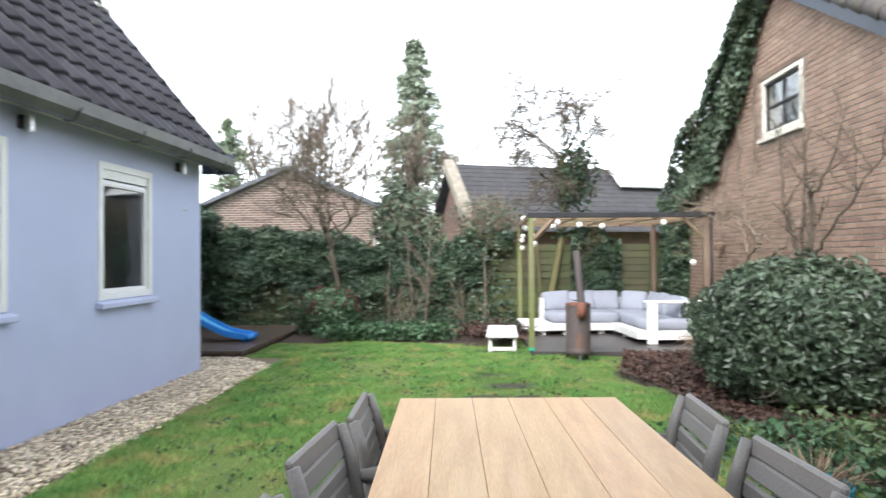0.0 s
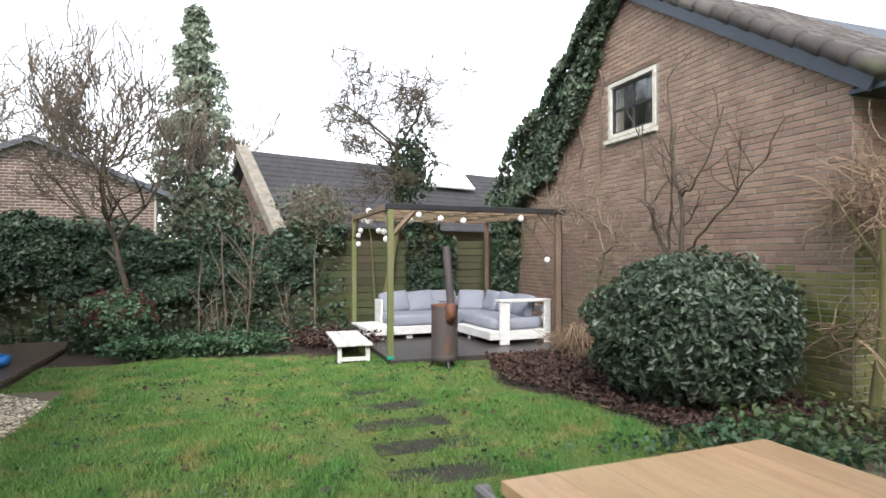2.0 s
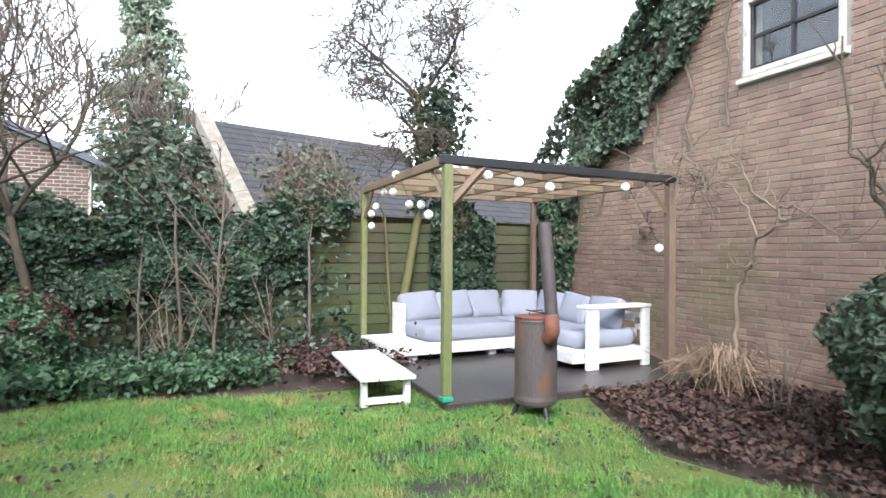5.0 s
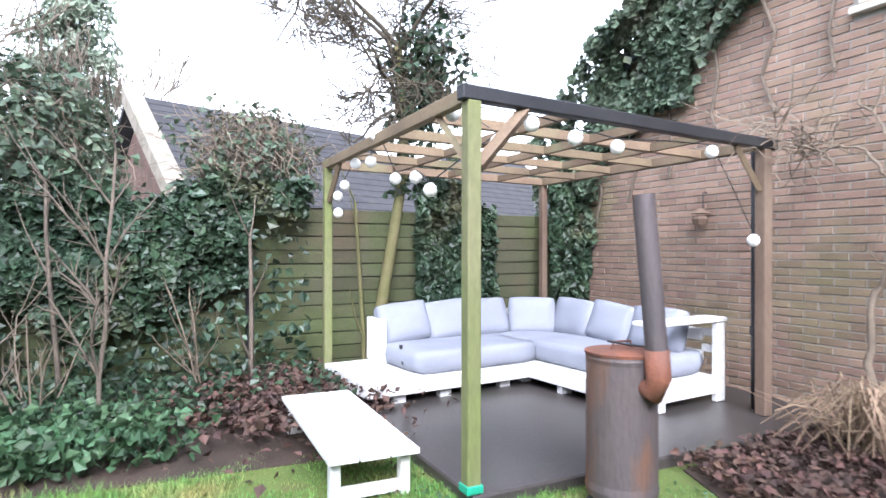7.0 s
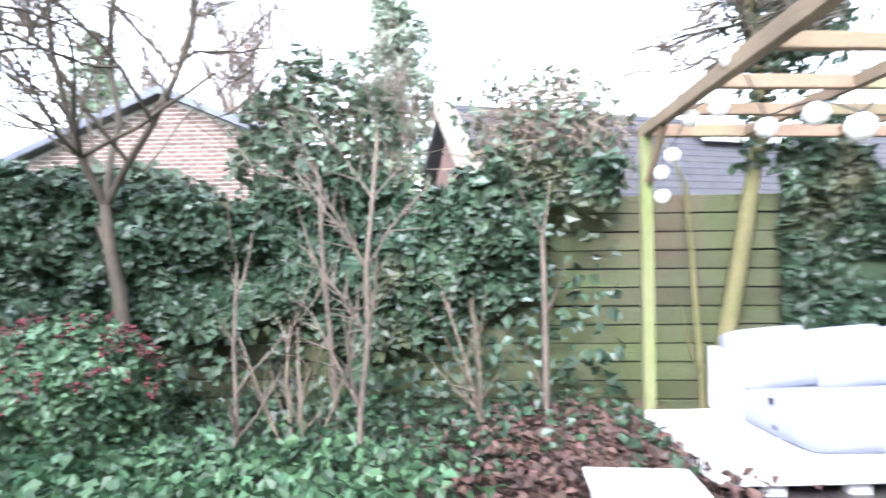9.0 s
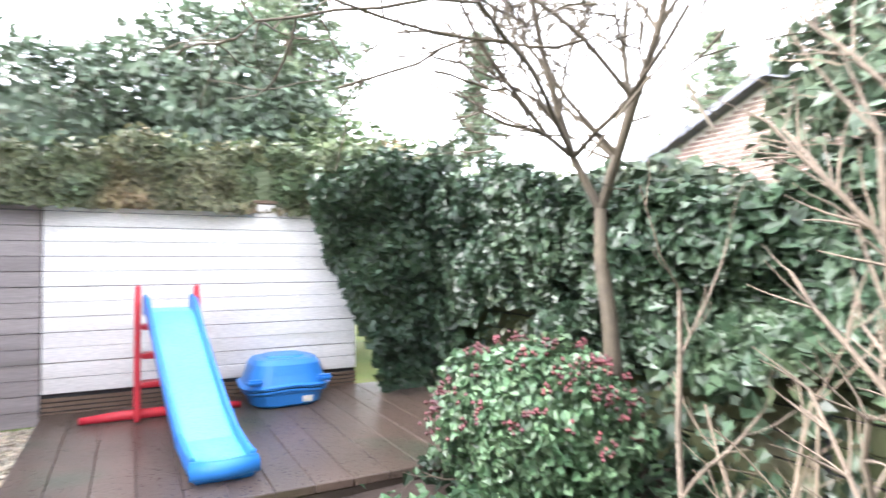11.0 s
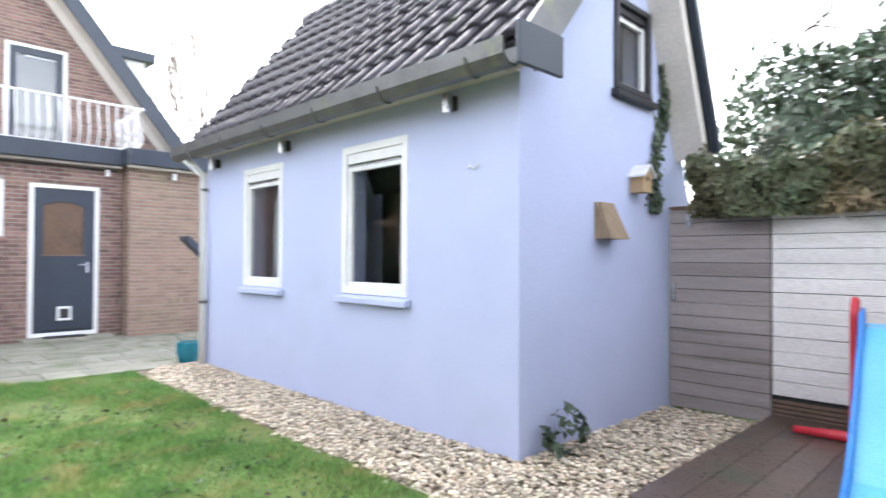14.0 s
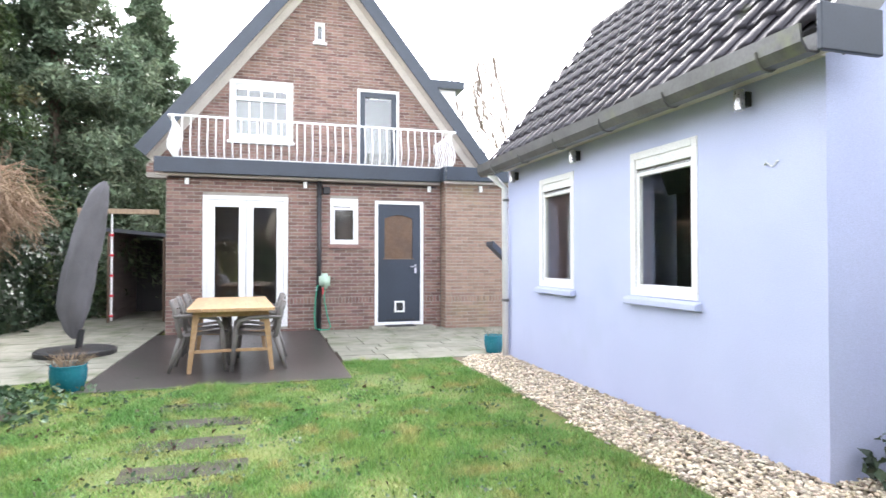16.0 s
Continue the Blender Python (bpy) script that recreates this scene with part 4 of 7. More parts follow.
for x, y, r in ((0.05, 2.04, -4), (0.06, 1.48, 2), (0.70, 2.50, 178), (0.73, 1.93, 184), (0.71, 1.36, 180)):
    copy_thing(ch, pose(x, y, 0, 0, 0, r) @ Matrix.Diagonal((1, 1, 1.03, 1)))


def pot(x, y, r, h, name_label, dry):
    t = thing("plant_pot", name_label, "plant pot", (x, y, 0.0))
    part("pot", Shape().lathe([(r * 0.72, 0.0), (r * 0.80, 0.02), (r * 0.97, h * 0.45), (r, h * 0.8), (r * 0.95, h * 0.93), (r * 1.0, h), (r * 0.9, h), (r * 0.88, h * 0.9), (0.01, h * 0.88)], (x, y, 0.0), 28), "teal", t, "teal glazed ceramic pot", smooth=True)
    rng = np.random.default_rng(int(x * 100) % 97)
    s = Shape()
    for _ in range(130 if dry else 22):
        a, rr = rng.uniform(0, 6.28), r * 0.8 * math.sqrt(rng.uniform(0, 1))
        lean, hh = rng.uniform(0.2, 1.0) * r, rng.uniform(0.08, 0.17) * (1 if dry else 0.7)
        p = Vector((x + rr * math.cos(a), y + rr * math.sin(a), h * 0.88))
        q = p + Vector((lean * math.cos(a), lean * math.sin(a), hh))
        s.tube([p, (p + q) / 2 + Vector((0, 0, 0.02)), q], [0.003, 0.0025, 0.001], 3, cap=False)
    part("plant", s, "dry_grass" if dry else "leaf_shrub", t, "dry grey-brown lavender stems" if dry else "")


pot(1.86, 3.36, 0.17, 0.27, "teal glazed pot with dry lavender on the lawn edge", True)
pot(-3.12, 2.27, 0.14, 0.25, "teal glazed pot beside the white downpipe", False)

# ================= covered parasol =================
par = thing("parasol", "cantilever parasol in a grey cover on a round base", "parasol", (2.48, 0.82, 0))
base = Shape().lathe([(0.47, 0.0), (0.50, 0.02), (0.50, 0.07), (0.47, 0.09), (0.05, 0.10)], (2.48, 0.84, 0.0), 32)
part("base", base, "black", par, "dark round parasol base", smooth=False)
part("pole", Shape().tube([(2.45, 0.84, 0.09), (2.42, 0.82, 0.35)], 0.045, 12), "black", par)
cov = Shape()
wobble_at = lambda a, i: noise.noise(Vector((math.cos(a) * 2.2, math.sin(a) * 2.2, i * 0.55)))  # noqa: E731
path = [(2.48, 0.80, 0.22), (2.52, 0.79, 0.32), (2.53, 0.78, 0.60), (2.50, 0.78, 0.95), (2.44, 0.77, 1.35), (2.36, 0.76, 1.75), (2.27, 0.75, 2.10), (2.21, 0.74, 2.32), (2.17, 0.74, 2.42)]
rad = [0.05, 0.10, 0.19, 0.205, 0.20, 0.185, 0.15, 0.10, 0.03]
fine_p = [(Vector(path[i]).lerp(Vector(path[i + 1]), q / 3), rad[i] + (rad[i + 1] - rad[i]) * q / 3) for i in range(len(path) - 1) for q in range(3)] + [(Vector(path[-1]), rad[-1])]
sides = 36
for i, (p, r) in enumerate(fine_p):
    for j in range(sides):
        a = 2 * math.pi * j / sides
        f = 1 + 0.12 * math.sin(3 * a + i * 0.3) + 0.07 * math.sin(7 * a - i * 0.6) + 0.10 * wobble_at(a, i)
        cov.v.append((p[0] + r * f * math.cos(a), p[1] + 0.7 * r * f * math.sin(a), p[2]))
for i in range(len(fine_p) - 1):
    for j in range(sides):
        cov.f.append((i * sides + j, i * sides + (j + 1) % sides, (i + 1) * sides + (j + 1) % sides, (i + 1) * sides + j))
part("cover", cov, "cover", par, "creased grey fabric cover", smooth=True)

# hose reel
reel = thing("hose_reel", "pale green wall hose reel with green hose", "hose reel", (-1.05, HW + 0.12, 0.8))
part("housing", Shape().box(-1.15, -0.95, HW + 0.01, HW + 0.2, 0.78, 1.06), "mint", reel, bevel=0.05, seg=3, smooth=True)
part("bracket", box(-1.08, -1.02, HW, HW + 0.02, 0.7, 1.0), "mint", reel)
part("nozzle", Shape().tube([(-1.02, HW + 0.17, 0.8), (-1.02, HW + 0.17, 0.68)], 0.015, 8), "red", reel)
part("hose", Shape().tube([(-0.93, HW + 0.1, 0.85), (-0.89, HW + 0.1, 0.6), (-0.87, HW + 0.12, 0.3), (-0.88, HW + 0.14, 0.06), (-0.98, HW + 0.16, 0.03), (-1.12, HW + 0.16, 0.035), (-1.16, HW + 0.14, 0.08), (-1.10, HW + 0.12, 0.3), (-1.05, HW + 0.12, 0.55), (-1.04, HW + 0.14, 0.8)], 0.011, 7), "hose", reel, smooth=True)
tap = thing("garden_tap", "small brass garden tap on a thin standpipe beside the hose reel", "tap", (-0.90, HW + 0.06, 0.0))
part("standpipe", Shape().tube([(-0.90, HW + 0.05, 0.0), (-0.90, HW + 0.05, 0.76)], 0.011, 8), "zinc", tap, smooth=True)
part("spout", Shape().tube([(-0.90, HW + 0.05, 0.76), (-0.90, HW + 0.10, 0.78), (-0.90, HW + 0.13, 0.74)], 0.012, 8), "steel", tap, smooth=True)
part("tap_head", Shape().tube([(-0.90, HW + 0.08, 0.785), (-0.90, HW + 0.08, 0.82)], 0.018, 10), "steel", tap)
whole("door_mat", box(-2.74, -2.18, HW + 0.04, HW + 0.29, 0.056, 0.072), "rubber", "dark coir door mat on the doorstep", "door mat", bevel=0.004)

# lean-to roof beside the house, and the swing beam
lt = thing("lean_to", "small dark slate lean-to roof on a thin white post", "shelter", (-3.33, 2.0, 0))
slope = lambda y, up, down: [(-3.20, y, 1.58 + up), (-3.59, y, 1.22 + up), (-3.59, y, 1.22 - down), (-3.20, y, 1.58 - down)]  # noqa: E731
part("roof", Shape().prism(slope(1.76, 0.0, 0.05), slope(2.02, 0.0, 0.05)), "slate", lt)
part("edge", Shape().prism(slope(2.023, 0.01, 0.09), slope(2.05, 0.01, 0.09)), "navy", lt)
part("post", Shape().tube([(-3.46, 1.98, 0.0), (-3.46, 1.98, 1.31)], 0.016, 8), "white", lt)
bm2 = thing("swing_beam", "wooden beam with a climbing rope of red knots", "play frame", (2.4, -0.3, 0))
part("beam", box(1.64, 2.8, -0.4, -0.33, 2.04, 2.12), "bare_wood", bm2, bevel=0.005)
part("post", box(2.72, 2.79, -0.4, -0.33, 0.0, 2.04), "bare_wood", bm2, bevel=0.005)
part("rope", Shape().tube([(2.32, -0.36, 2.04), (2.32, -0.36, 0.35)], 0.014, 8), "white", bm2)
for i in range(5):
    part("knot", Shape().lathe([(0.008, -0.02), (0.035, -0.012), (0.035, 0.012), (0.008, 0.02)], (2.32, -0.36, 0.42 + 0.32 * i), 12), "red", bm2, smooth=True)
shed = thing("side_shed", "open dark wooden shed beside the house", "shed", (2.5, -5, 0))
part("roof", Shape().prism([(1.64, -3.5, 1.75), (3.2, -3.5, 1.9), (3.2, -3.5, 1.97), (1.64, -3.5, 1.82)], [(1.64, -6.5, 1.75), (3.2, -6.5, 1.9), (3.2, -6.5, 1.97), (1.64, -6.5, 1.82)]), "slate", shed)
part("back_wall", box(1.64, 3.2, -6.5, -6.4, 0, 1.8), "black", shed)
part("side_wall", box(3.12, 3.2, -6.4, -4.0, 0, 1.9), "plank_grey", shed)
part("post", Shape().tube([(2.05, -3.55, 0), (2.05, -3.55, 1.78)], 0.025, 8), "post_brown", shed)
part("post", Shape().tube([(3.1, -3.55, 0), (3.1, -3.55, 1.88)], 0.025, 8), "post_brown", shed)

# ================= pergola =================
perg = thing("pergola", "weathered timber pergola with green algae-covered front posts", "pergola", (2.2, 9.9, 0.065))
PZ = 1.90
posts = ((0.945, 8.57, "post_green", 0.036), (0.965, 11.15, "post_green", 0.034), (3.40, 8.83, "post_brown", 0.040), (3.42, 11.42, "post_brown", 0.034))
for x, y, mm, r in posts:
    part("post", Shape().prism([(x - r, y - r, 0.066), (x + r, y - r, 0.066), (x + r, y + r, 0.066), (x - r, y + r, 0.066)], [(x - r, y - r, PZ), (x + r, y - r, PZ), (x + r, y + r, PZ), (x - r, y + r, PZ)]), mm, perg, bevel=0.006)
quad = lambda x0, y0, x1, y1, w, z0, z1: Shape().prism(*[[(x0 - w * dy, y0 + w * dx, z), (x1 - w * dy, y1 + w * dx, z), (x1 + w * dy, y1 - w * dx, z), (x0 + w * dy, y0 - w * dx, z)] for z in (z0, z1) for dx, dy in [tuple(Vector((x1 - x0, y1 - y0)).normalized())]])  # noqa: E731
part("front_beam", quad(0.88, 8.565, 3.52, 8.835, 0.032, PZ, PZ + 0.075), "black", perg, "tarred black front beam", bevel=0.008)
part("side_beam", quad(0.945, 8.61, 0.965, 11.24, 0.026, PZ, PZ + 0.075), "beam", perg, bevel=0.005)
part("side_beam", quad(3.40, 8.88, 3.42, 11.50, 0.026, PZ, PZ + 0.075), "beam", perg, bevel=0.005)
part("back_beam", quad(1.0, 11.16, 3.385, 11.41, 0.024, PZ, PZ + 0.075), "beam", perg, bevel=0.005)
for i in range(4):
    y = 9.1 + 0.5 * i
    part("joist", quad(0.985, y, 3.37, y + 0.24, 0.02, PZ + 0.004, PZ + 0.066), "beam", perg, bevel=0.004)
for x in (1.60, 2.20, 2.80):
    lean = 0.1 * (x - 0.985)
    for a, b in ((8.62, 9.1), (9.1, 9.6), (9.6, 10.1), (10.1, 10.6), (10.6, 11.16)):
        part("cross_joist", quad(x, a + lean + 0.023, x, b + lean - 0.023, 0.02, PZ + 0.006, PZ + 0.06), "beam", perg)
for a, b, w in (((0.955, 8.63, 1.62), (0.96, 8.95, 1.9), 0.024), ((0.965, 11.1, 1.62), (0.965, 10.8, 1.9), 0.024), ((0.99, 8.585, 1.60), (1.27, 8.61, 1.9), 0.036), ((3.36, 8.83, 1.62), (3.08, 8.80, 1.9), 0.024)):
    part("brace", Shape().tube([a, b], w, 4), "beam", perg)
part("post_tie", Shape().prism([(x, y, 0.07) for x, y in ((0.901, 8.526), (0.989, 8.526), (0.989, 8.614), (0.901, 8.614))], [(x, y, 0.11) for x, y in ((0.901, 8.526), (0.989, 8.526), (0.989, 8.614), (0.901, 8.614))]), "hose", perg, "green band round the post foot", bevel=0.004)
drain = thing("rain_pipe", "dark rain pipe standing by the pergola post", "rain pipe", (3.50, 8.95, 0))
part("pipe", Shape().tube([(3.50, 8.95, 0.065), (3.50, 8.95, 1.95)], 0.04, 12), "black", drain, smooth=True)
part("collar", Shape().tube([(3.50, 8.95, 0.6), (3.50, 8.95, 0.66)], 0.048, 12), "black", drain)

lights = thing("string_lights", "string of white globe lamps along the pergola", "string lights", (1.0, 9.8, 1.8))
balls = ((1.32, 8.62, 1.84), (1.62, 8.65, 1.80), (1.94, 8.68, 1.78), (2.80, 8.76, 1.83), (3.20, 8.76, 1.27), (1.29, 8.9, 1.79), (1.0, 8.87, 1.91),
         (0.95, 9.89, 1.97), (1.0, 10.49, 1.86), (1.0, 10.14, 1.83), (1.0, 10.77, 1.72), (1.0, 10.96, 1.65), (1.0, 10.95, 1.51), (1.1, 9.92, 1.69), (1.09, 9.55, 1.66), (1.05, 9.25, 1.55))
gm = mesh_of(Shape().lathe([(0.004, -0.042), (0.02, -0.037), (0.034, -0.025), (0.042, 0.0), (0.034, 0.025), (0.02, 0.037), (0.012, 0.042)], (0, 0, 0), 16), "globe", "bulb", smooth=True)
for b in balls:
    piece("globe", gm, pose(*b), lights)
cord, cpath = Shape(), []
for a, b in zip((balls[4], *[balls[i] for i in (3, 2, 1, 0, 6, 5, 15, 14, 13, 7, 9, 8, 10, 11)]), (*[balls[i] for i in (3, 2, 1, 0, 6, 5, 15, 14, 13, 7, 9, 8, 10, 11, 12)],)):
    a, b = Vector(a) + Vector((0, 0, 0.045)), Vector(b) + Vector((0, 0, 0.045))
    cpath += [a, (a + b) / 2 + Vector((0, 0, 0.008))]
    last = b
cord.tube([*cpath, last], 0.004, 4)
part("cord", cord, "black", lights)

# ================= corner sofa =================
sofa = thing("corner_sofa", "white wooden corner sofa with light grey cushions", "sofa", (2.6, 10.3, 0.065))
part("platform", Shape().box(0.96, 2.427, 10.13, 11.00, 0.135, 0.255), "white_wood", sofa, bevel=0.006)
part("platform", Shape().box(2.43, 3.36, 9.05, 11.00, 0.135, 0.255), "white_wood", sofa, bevel=0.006)
for x, y in ((1.25, 10.22), (1.25, 10.9), (1.65, 10.22), (2.25, 10.25), (2.25, 10.9), (2.52, 9.8), (3.25, 9.8), (3.25, 10.9), (2.52, 10.3)):
    part("foot", box(x - 0.05, x + 0.05, y - 0.03, y + 0.03, 0.066, 0.134), "white_wood", sofa)
part("back_board", Shape().box(1.40, 3.36, 11.005, 11.04, 0.16, 0.62), "white_wood", sofa, bevel=0.005)
part("side_board", Shape().box(1.36, 1.398, 10.72, 11.04, 0.256, 0.62), "white_wood", sofa, bevel=0.005)
for z in (0.33, 0.50):
    part("back_board", Shape().box(3.362, 3.40, 9.17, 11.0, z, z + 0.095), "white_wood", sofa, bevel=0.005)
arm = part("armrest", Shape().box(2.57, 2.72, 8.995, 9.04, 0.066, 0.665), "white_wood", sofa, bevel=0.006)
part("arm_top", Shape().box(2.57, 3.41, 8.98, 9.165, 0.666, 0.70), "white_wood", sofa, bevel=0.006)
part("arm_post", Shape().box(3.30, 3.405, 8.995, 9.04, 0.066, 0.665), "white_wood", sofa, bevel=0.006)
part("arm_rail", Shape().box(2.721, 3.299, 9.0, 9.04, 0.13, 0.26), "white_wood", sofa, bevel=0.004)
for z in (0.42, 0.545):
    part("arm_rail", Shape().box(3.363, 3.40, 9.041, 9.168, z, z + 0.055), "white_wood", sofa)


def cushion(parent, name, sx, sy, sz, m, crown=0.42):
    """A soft stuffed block: crowned faces, sunken corners and piping-like seams."""
    s, n = Shape(), 9
    idx = {}

    def vid(i, j, k):
        if (i, j, k) not in idx:
            u, v, w = (2 * i / (n - 1) - 1, 2 * j / (n - 1) - 1, 2 * k / 4 - 1)
            f = lambda q: 1 - abs(q) ** 4  # noqa: E731
            x = u * (sx / 2) * (1 - 0.06 * (1 - f(v)) - 0.03 * abs(w))
            y = v * (sy / 2) * (1 - 0.06 * (1 - f(u)) - 0.03 * abs(w))
            z = w * (sz / 2) * (1 - crown * (1 - f(u) * f(v))) + 0.01 * noise.noise(Vector((x * 6, y * 6, w * 3 + sx * 9)))
            idx[(i, j, k)] = len(s.v)
            s.v.append((x, y, z))
        return idx[(i, j, k)]

    for i in range(n - 1):
        for j in range(n - 1):
            s.f.append((vid(i, j, 4), vid(i + 1, j, 4), vid(i + 1, j + 1, 4), vid(i, j + 1, 4)))
            s.f.append((vid(i, j, 0), vid(i, j + 1, 0), vid(i + 1, j + 1, 0), vid(i + 1, j, 0)))
    for k in range(4):
        for i in range(n - 1):
            s.f.append((vid(i, 0, k), vid(i + 1, 0, k), vid(i + 1, 0, k + 1), vid(i, 0, k + 1)))
            s.f.append((vid(i, n - 1, k), vid(i, n - 1, k + 1), vid(i + 1, n - 1, k + 1), vid(i + 1, n - 1, k)))
            s.f.append((vid(0, i, k), vid(0, i, k + 1), vid(0, i + 1, k + 1), vid(0, i + 1, k)))
            s.f.append((vid(n - 1, i, k), vid(n - 1, i + 1, k), vid(n - 1, i + 1, k + 1), vid(n - 1, i, k + 1)))
    s.v = [tuple(m @ Vector(p)) for p in s.v]
    return part(name, s, "cushion", parent, smooth=True)


cushion(sofa, "seat_cushion", 1.20, 0.85, 0.17, pose(1.98, 10.57, 0.34), 0.10)
cushion(sofa, "seat_cushion", 0.84, 1.90, 0.17, pose(2.97, 10.04, 0.34), 0.10)
for x in (1.64, 2.08, 2.50):
    cushion(sofa, "back_cushion", 0.50, 0.36, 0.18, pose(x, 10.88, 0.565, 70 + random.uniform(-5, 5), random.uniform(-5, 5), random.uniform(-7, 7)))
for y in (10.40, 9.94, 9.46):
    cushion(sofa, "back_cushion", 0.51, 0.36, 0.18, pose(3.21, y, 0.565, 70 + random.uniform(-5, 5), random.uniform(-5, 5), -90 + random.uniform(-7, 7)))
cushion(sofa, "back_cushion", 0.46, 0.36, 0.15, pose(2.98, 10.76, 0.565, 70, 0, -42))
for y in (10.58, 10.70):
    part("label_tag", Shape().box(1.385, 1.400, 10.40 + (y - 10.58) * 0.3, 10.43 + (y - 10.58) * 0.3, 0.30 + (y - 10.58), 0.33 + (y - 10.58)), "black", sofa)
sofa.matrix_basis = pose(0.975, 10.135, 0, 0, 0, 5) @ pose(0.96, 10.13, 0).inverted() @ sofa.matrix_basis

# low bench table
lb = thing("low_bench", "low white plank bench on two square leg frames", "bench", (0.56, 9.42, 0))
turn = pose(0.57, 9.42, 0, 0, 0, -2)
for i in range(3):
    part("plank", Shape().box(-0.225 + 0.152 * i, -0.08 + 0.152 * i, -0.65, 0.65, 0.215, 0.245, m=turn), "white_wood", lb, bevel=0.004)
for y in (-0.58, 0.54):
    for x in (-0.20, 0.15):
        part("leg", Shape().box(x, x + 0.05, y, y + 0.06, 0.0, 0.214, m=turn), "white_wood", lb, bevel=0.004)
    part("foot_bar", Shape().box(-0.149, 0.149, y, y + 0.05, 0.02, 0.07, m=turn), "white_wood", lb, bevel=0.004)

# ================= wood stove =================
SX, SY = 1.515, 8.19
stove = thing("garden_stove", "rusty steel drum stove with a leaning flue pipe", "stove", (SX, SY, 0))
part("drum", Shape().lathe([(0.15, 0.10), (0.158, 0.11), (0.163, 0.14), (0.158, 0.17), (0.158, 0.70), (0.162, 0.72), (0.158, 0.735)], (SX, SY, 0), 36), "rust", stove, "grey steel drum streaked with rust", smooth=False)
part("lid", Shape().lathe([(0.164, 0.736), (0.166, 0.748), (0.12, 0.756), (0.02, 0.760)], (SX, SY, 0), 32), "rusty", stove, "orange rusted lid")
part("lid_handle", Shape().tube([(SX - 0.06, SY, 0.758), (SX - 0.05, SY, 0.79), (SX + 0.05, SY, 0.79), (SX + 0.06, SY, 0.758)], 0.005, 6), "rusty", stove)
part("poker", Shape().tube([(SX - 0.10, SY - 0.02, 0.80), (SX + 0.02, SY - 0.02, 0.775), (SX + 0.12, SY - 0.06, 0.762)], 0.005, 5), "black", stove)
part("flue_elbow", Shape().tube([(SX + 0.0, SY - 0.12, 0.62), (SX + 0.01, SY - 0.185, 0.60), (SX + 0.012, SY - 0.205, 0.66), (SX + 0.008, SY - 0.20, 0.78)], [0.05, 0.054, 0.054, 0.052], 16), "rusty", stove, "rusted elbow of the flue", smooth=True)
part("flue_pipe", Shape().tube([(SX + 0.008, SY - 0.20, 0.77), (SX - 0.008, SY - 0.19, 1.0), (SX - 0.04, SY - 0.17, 1.44)], [0.047, 0.047, 0.047], 18, cap=False), "rust", stove, "blue-grey steel flue pipe", smooth=True)
for a in (0.6, 2.7, 4.7):
    part("leg", Shape().tube([(SX + 0.12 * math.cos(a), SY + 0.12 * math.sin(a), 0.12), (SX + 0.17 * math.cos(a), SY + 0.17 * math.sin(a), 0.0)], 0.018, 8), "black", stove)

# ================= play corner =================
DK = 0.095
sl = thing("slide", "blue plastic children's slide with red side frames", "slide", (-4.2, 9.3, DK))
chute = Shape()
prof = [(-4.86, 0.90), (-4.72, 0.88), (-4.5, 0.74), (-4.2, 0.535), (-3.9, 0.35), (-3.65, 0.225), (-3.45, 0.18), (-3.33, 0.17)]
cyf = lambda x: 9.31 + (x + 3.33) * 0.122  # noqa: E731
outline = [(x, z) for x, z in prof] + [(x, z - 0.03) for x, z in reversed(prof)]
chute.prism([(x, cyf(x) - 0.14, z) for x, z in outline], [(x, cyf(x) + 0.14, z) for x, z in outline])
part("chute", chute, "light_blue", sl, "light blue sliding surface")
for s_ in (-1, 1):
    rim = Shape()
    for i in range(len(prof) - 1):
        (xa, za), (xb, zb) = prof[i], prof[i + 1]
        ya, yb = cyf(xa) + s_ * 0.155, cyf(xb) + s_ * 0.155
        ha, hb = (0.10 if i < 2 else 0.055), (0.10 if i < 1 else 0.055)
        rim.prism([(xa, ya - 0.015, za - 0.04), (xb, yb - 0.015, zb - 0.04), (xb, yb - 0.015, zb + hb), (xa, ya - 0.015, za + ha)], [(xa, ya + 0.015, za - 0.04), (xb, yb + 0.015, zb - 0.04), (xb, yb + 0.015, zb + hb), (xa, ya + 0.015, za + ha)])
    part("chute_rim", rim, "blue", sl, bevel=0.006)
part("chute_lip", Shape().tube([(-3.30, 9.31 - 0.17, 0.165), (-3.275, 9.31, 0.16), (-3.30, 9.31 + 0.17, 0.165)], 0.05, 10), "blue", sl, smooth=True)
part("chute_foot", Shape().box(-3.40, -3.27, 9.31 - 0.16, 9.31 + 0.16, DK + 0.002, 0.14), "blue", sl, bevel=0.02)
cy = 9.12
for s_ in (-1, 1):
    y = cy + s_ * 0.20
    pr = ((-4.97, DK), (-4.76, DK), (-4.82, 0.55), (-4.82, 0.95), (-4.87, 1.07), (-4.93, 1.05), (-4.97, 0.6))
    part("side_frame", Shape().prism([(x, y - 0.022, z) for x, z in pr], [(x, y + 0.022, z) for x, z in pr]), "red", sl, "red moulded side frame", bevel=0.012)
for z in (0.32, 0.53, 0.74):
    part("step", Shape().box(-4.98, -4.84, cy - 0.175, cy + 0.175, z, z + 0.04), "red", sl, bevel=0.01)
part("foot_bar", Shape().tube([(-4.86, cy - 0.56, DK + 0.03), (-4.86, cy - 0.3, DK + 0.04), (-4.86, cy + 0.3, DK + 0.04), (-4.86, cy + 0.52, DK + 0.03)], [0.025, 0.036, 0.036, 0.025], 10), "red", sl, smooth=True)
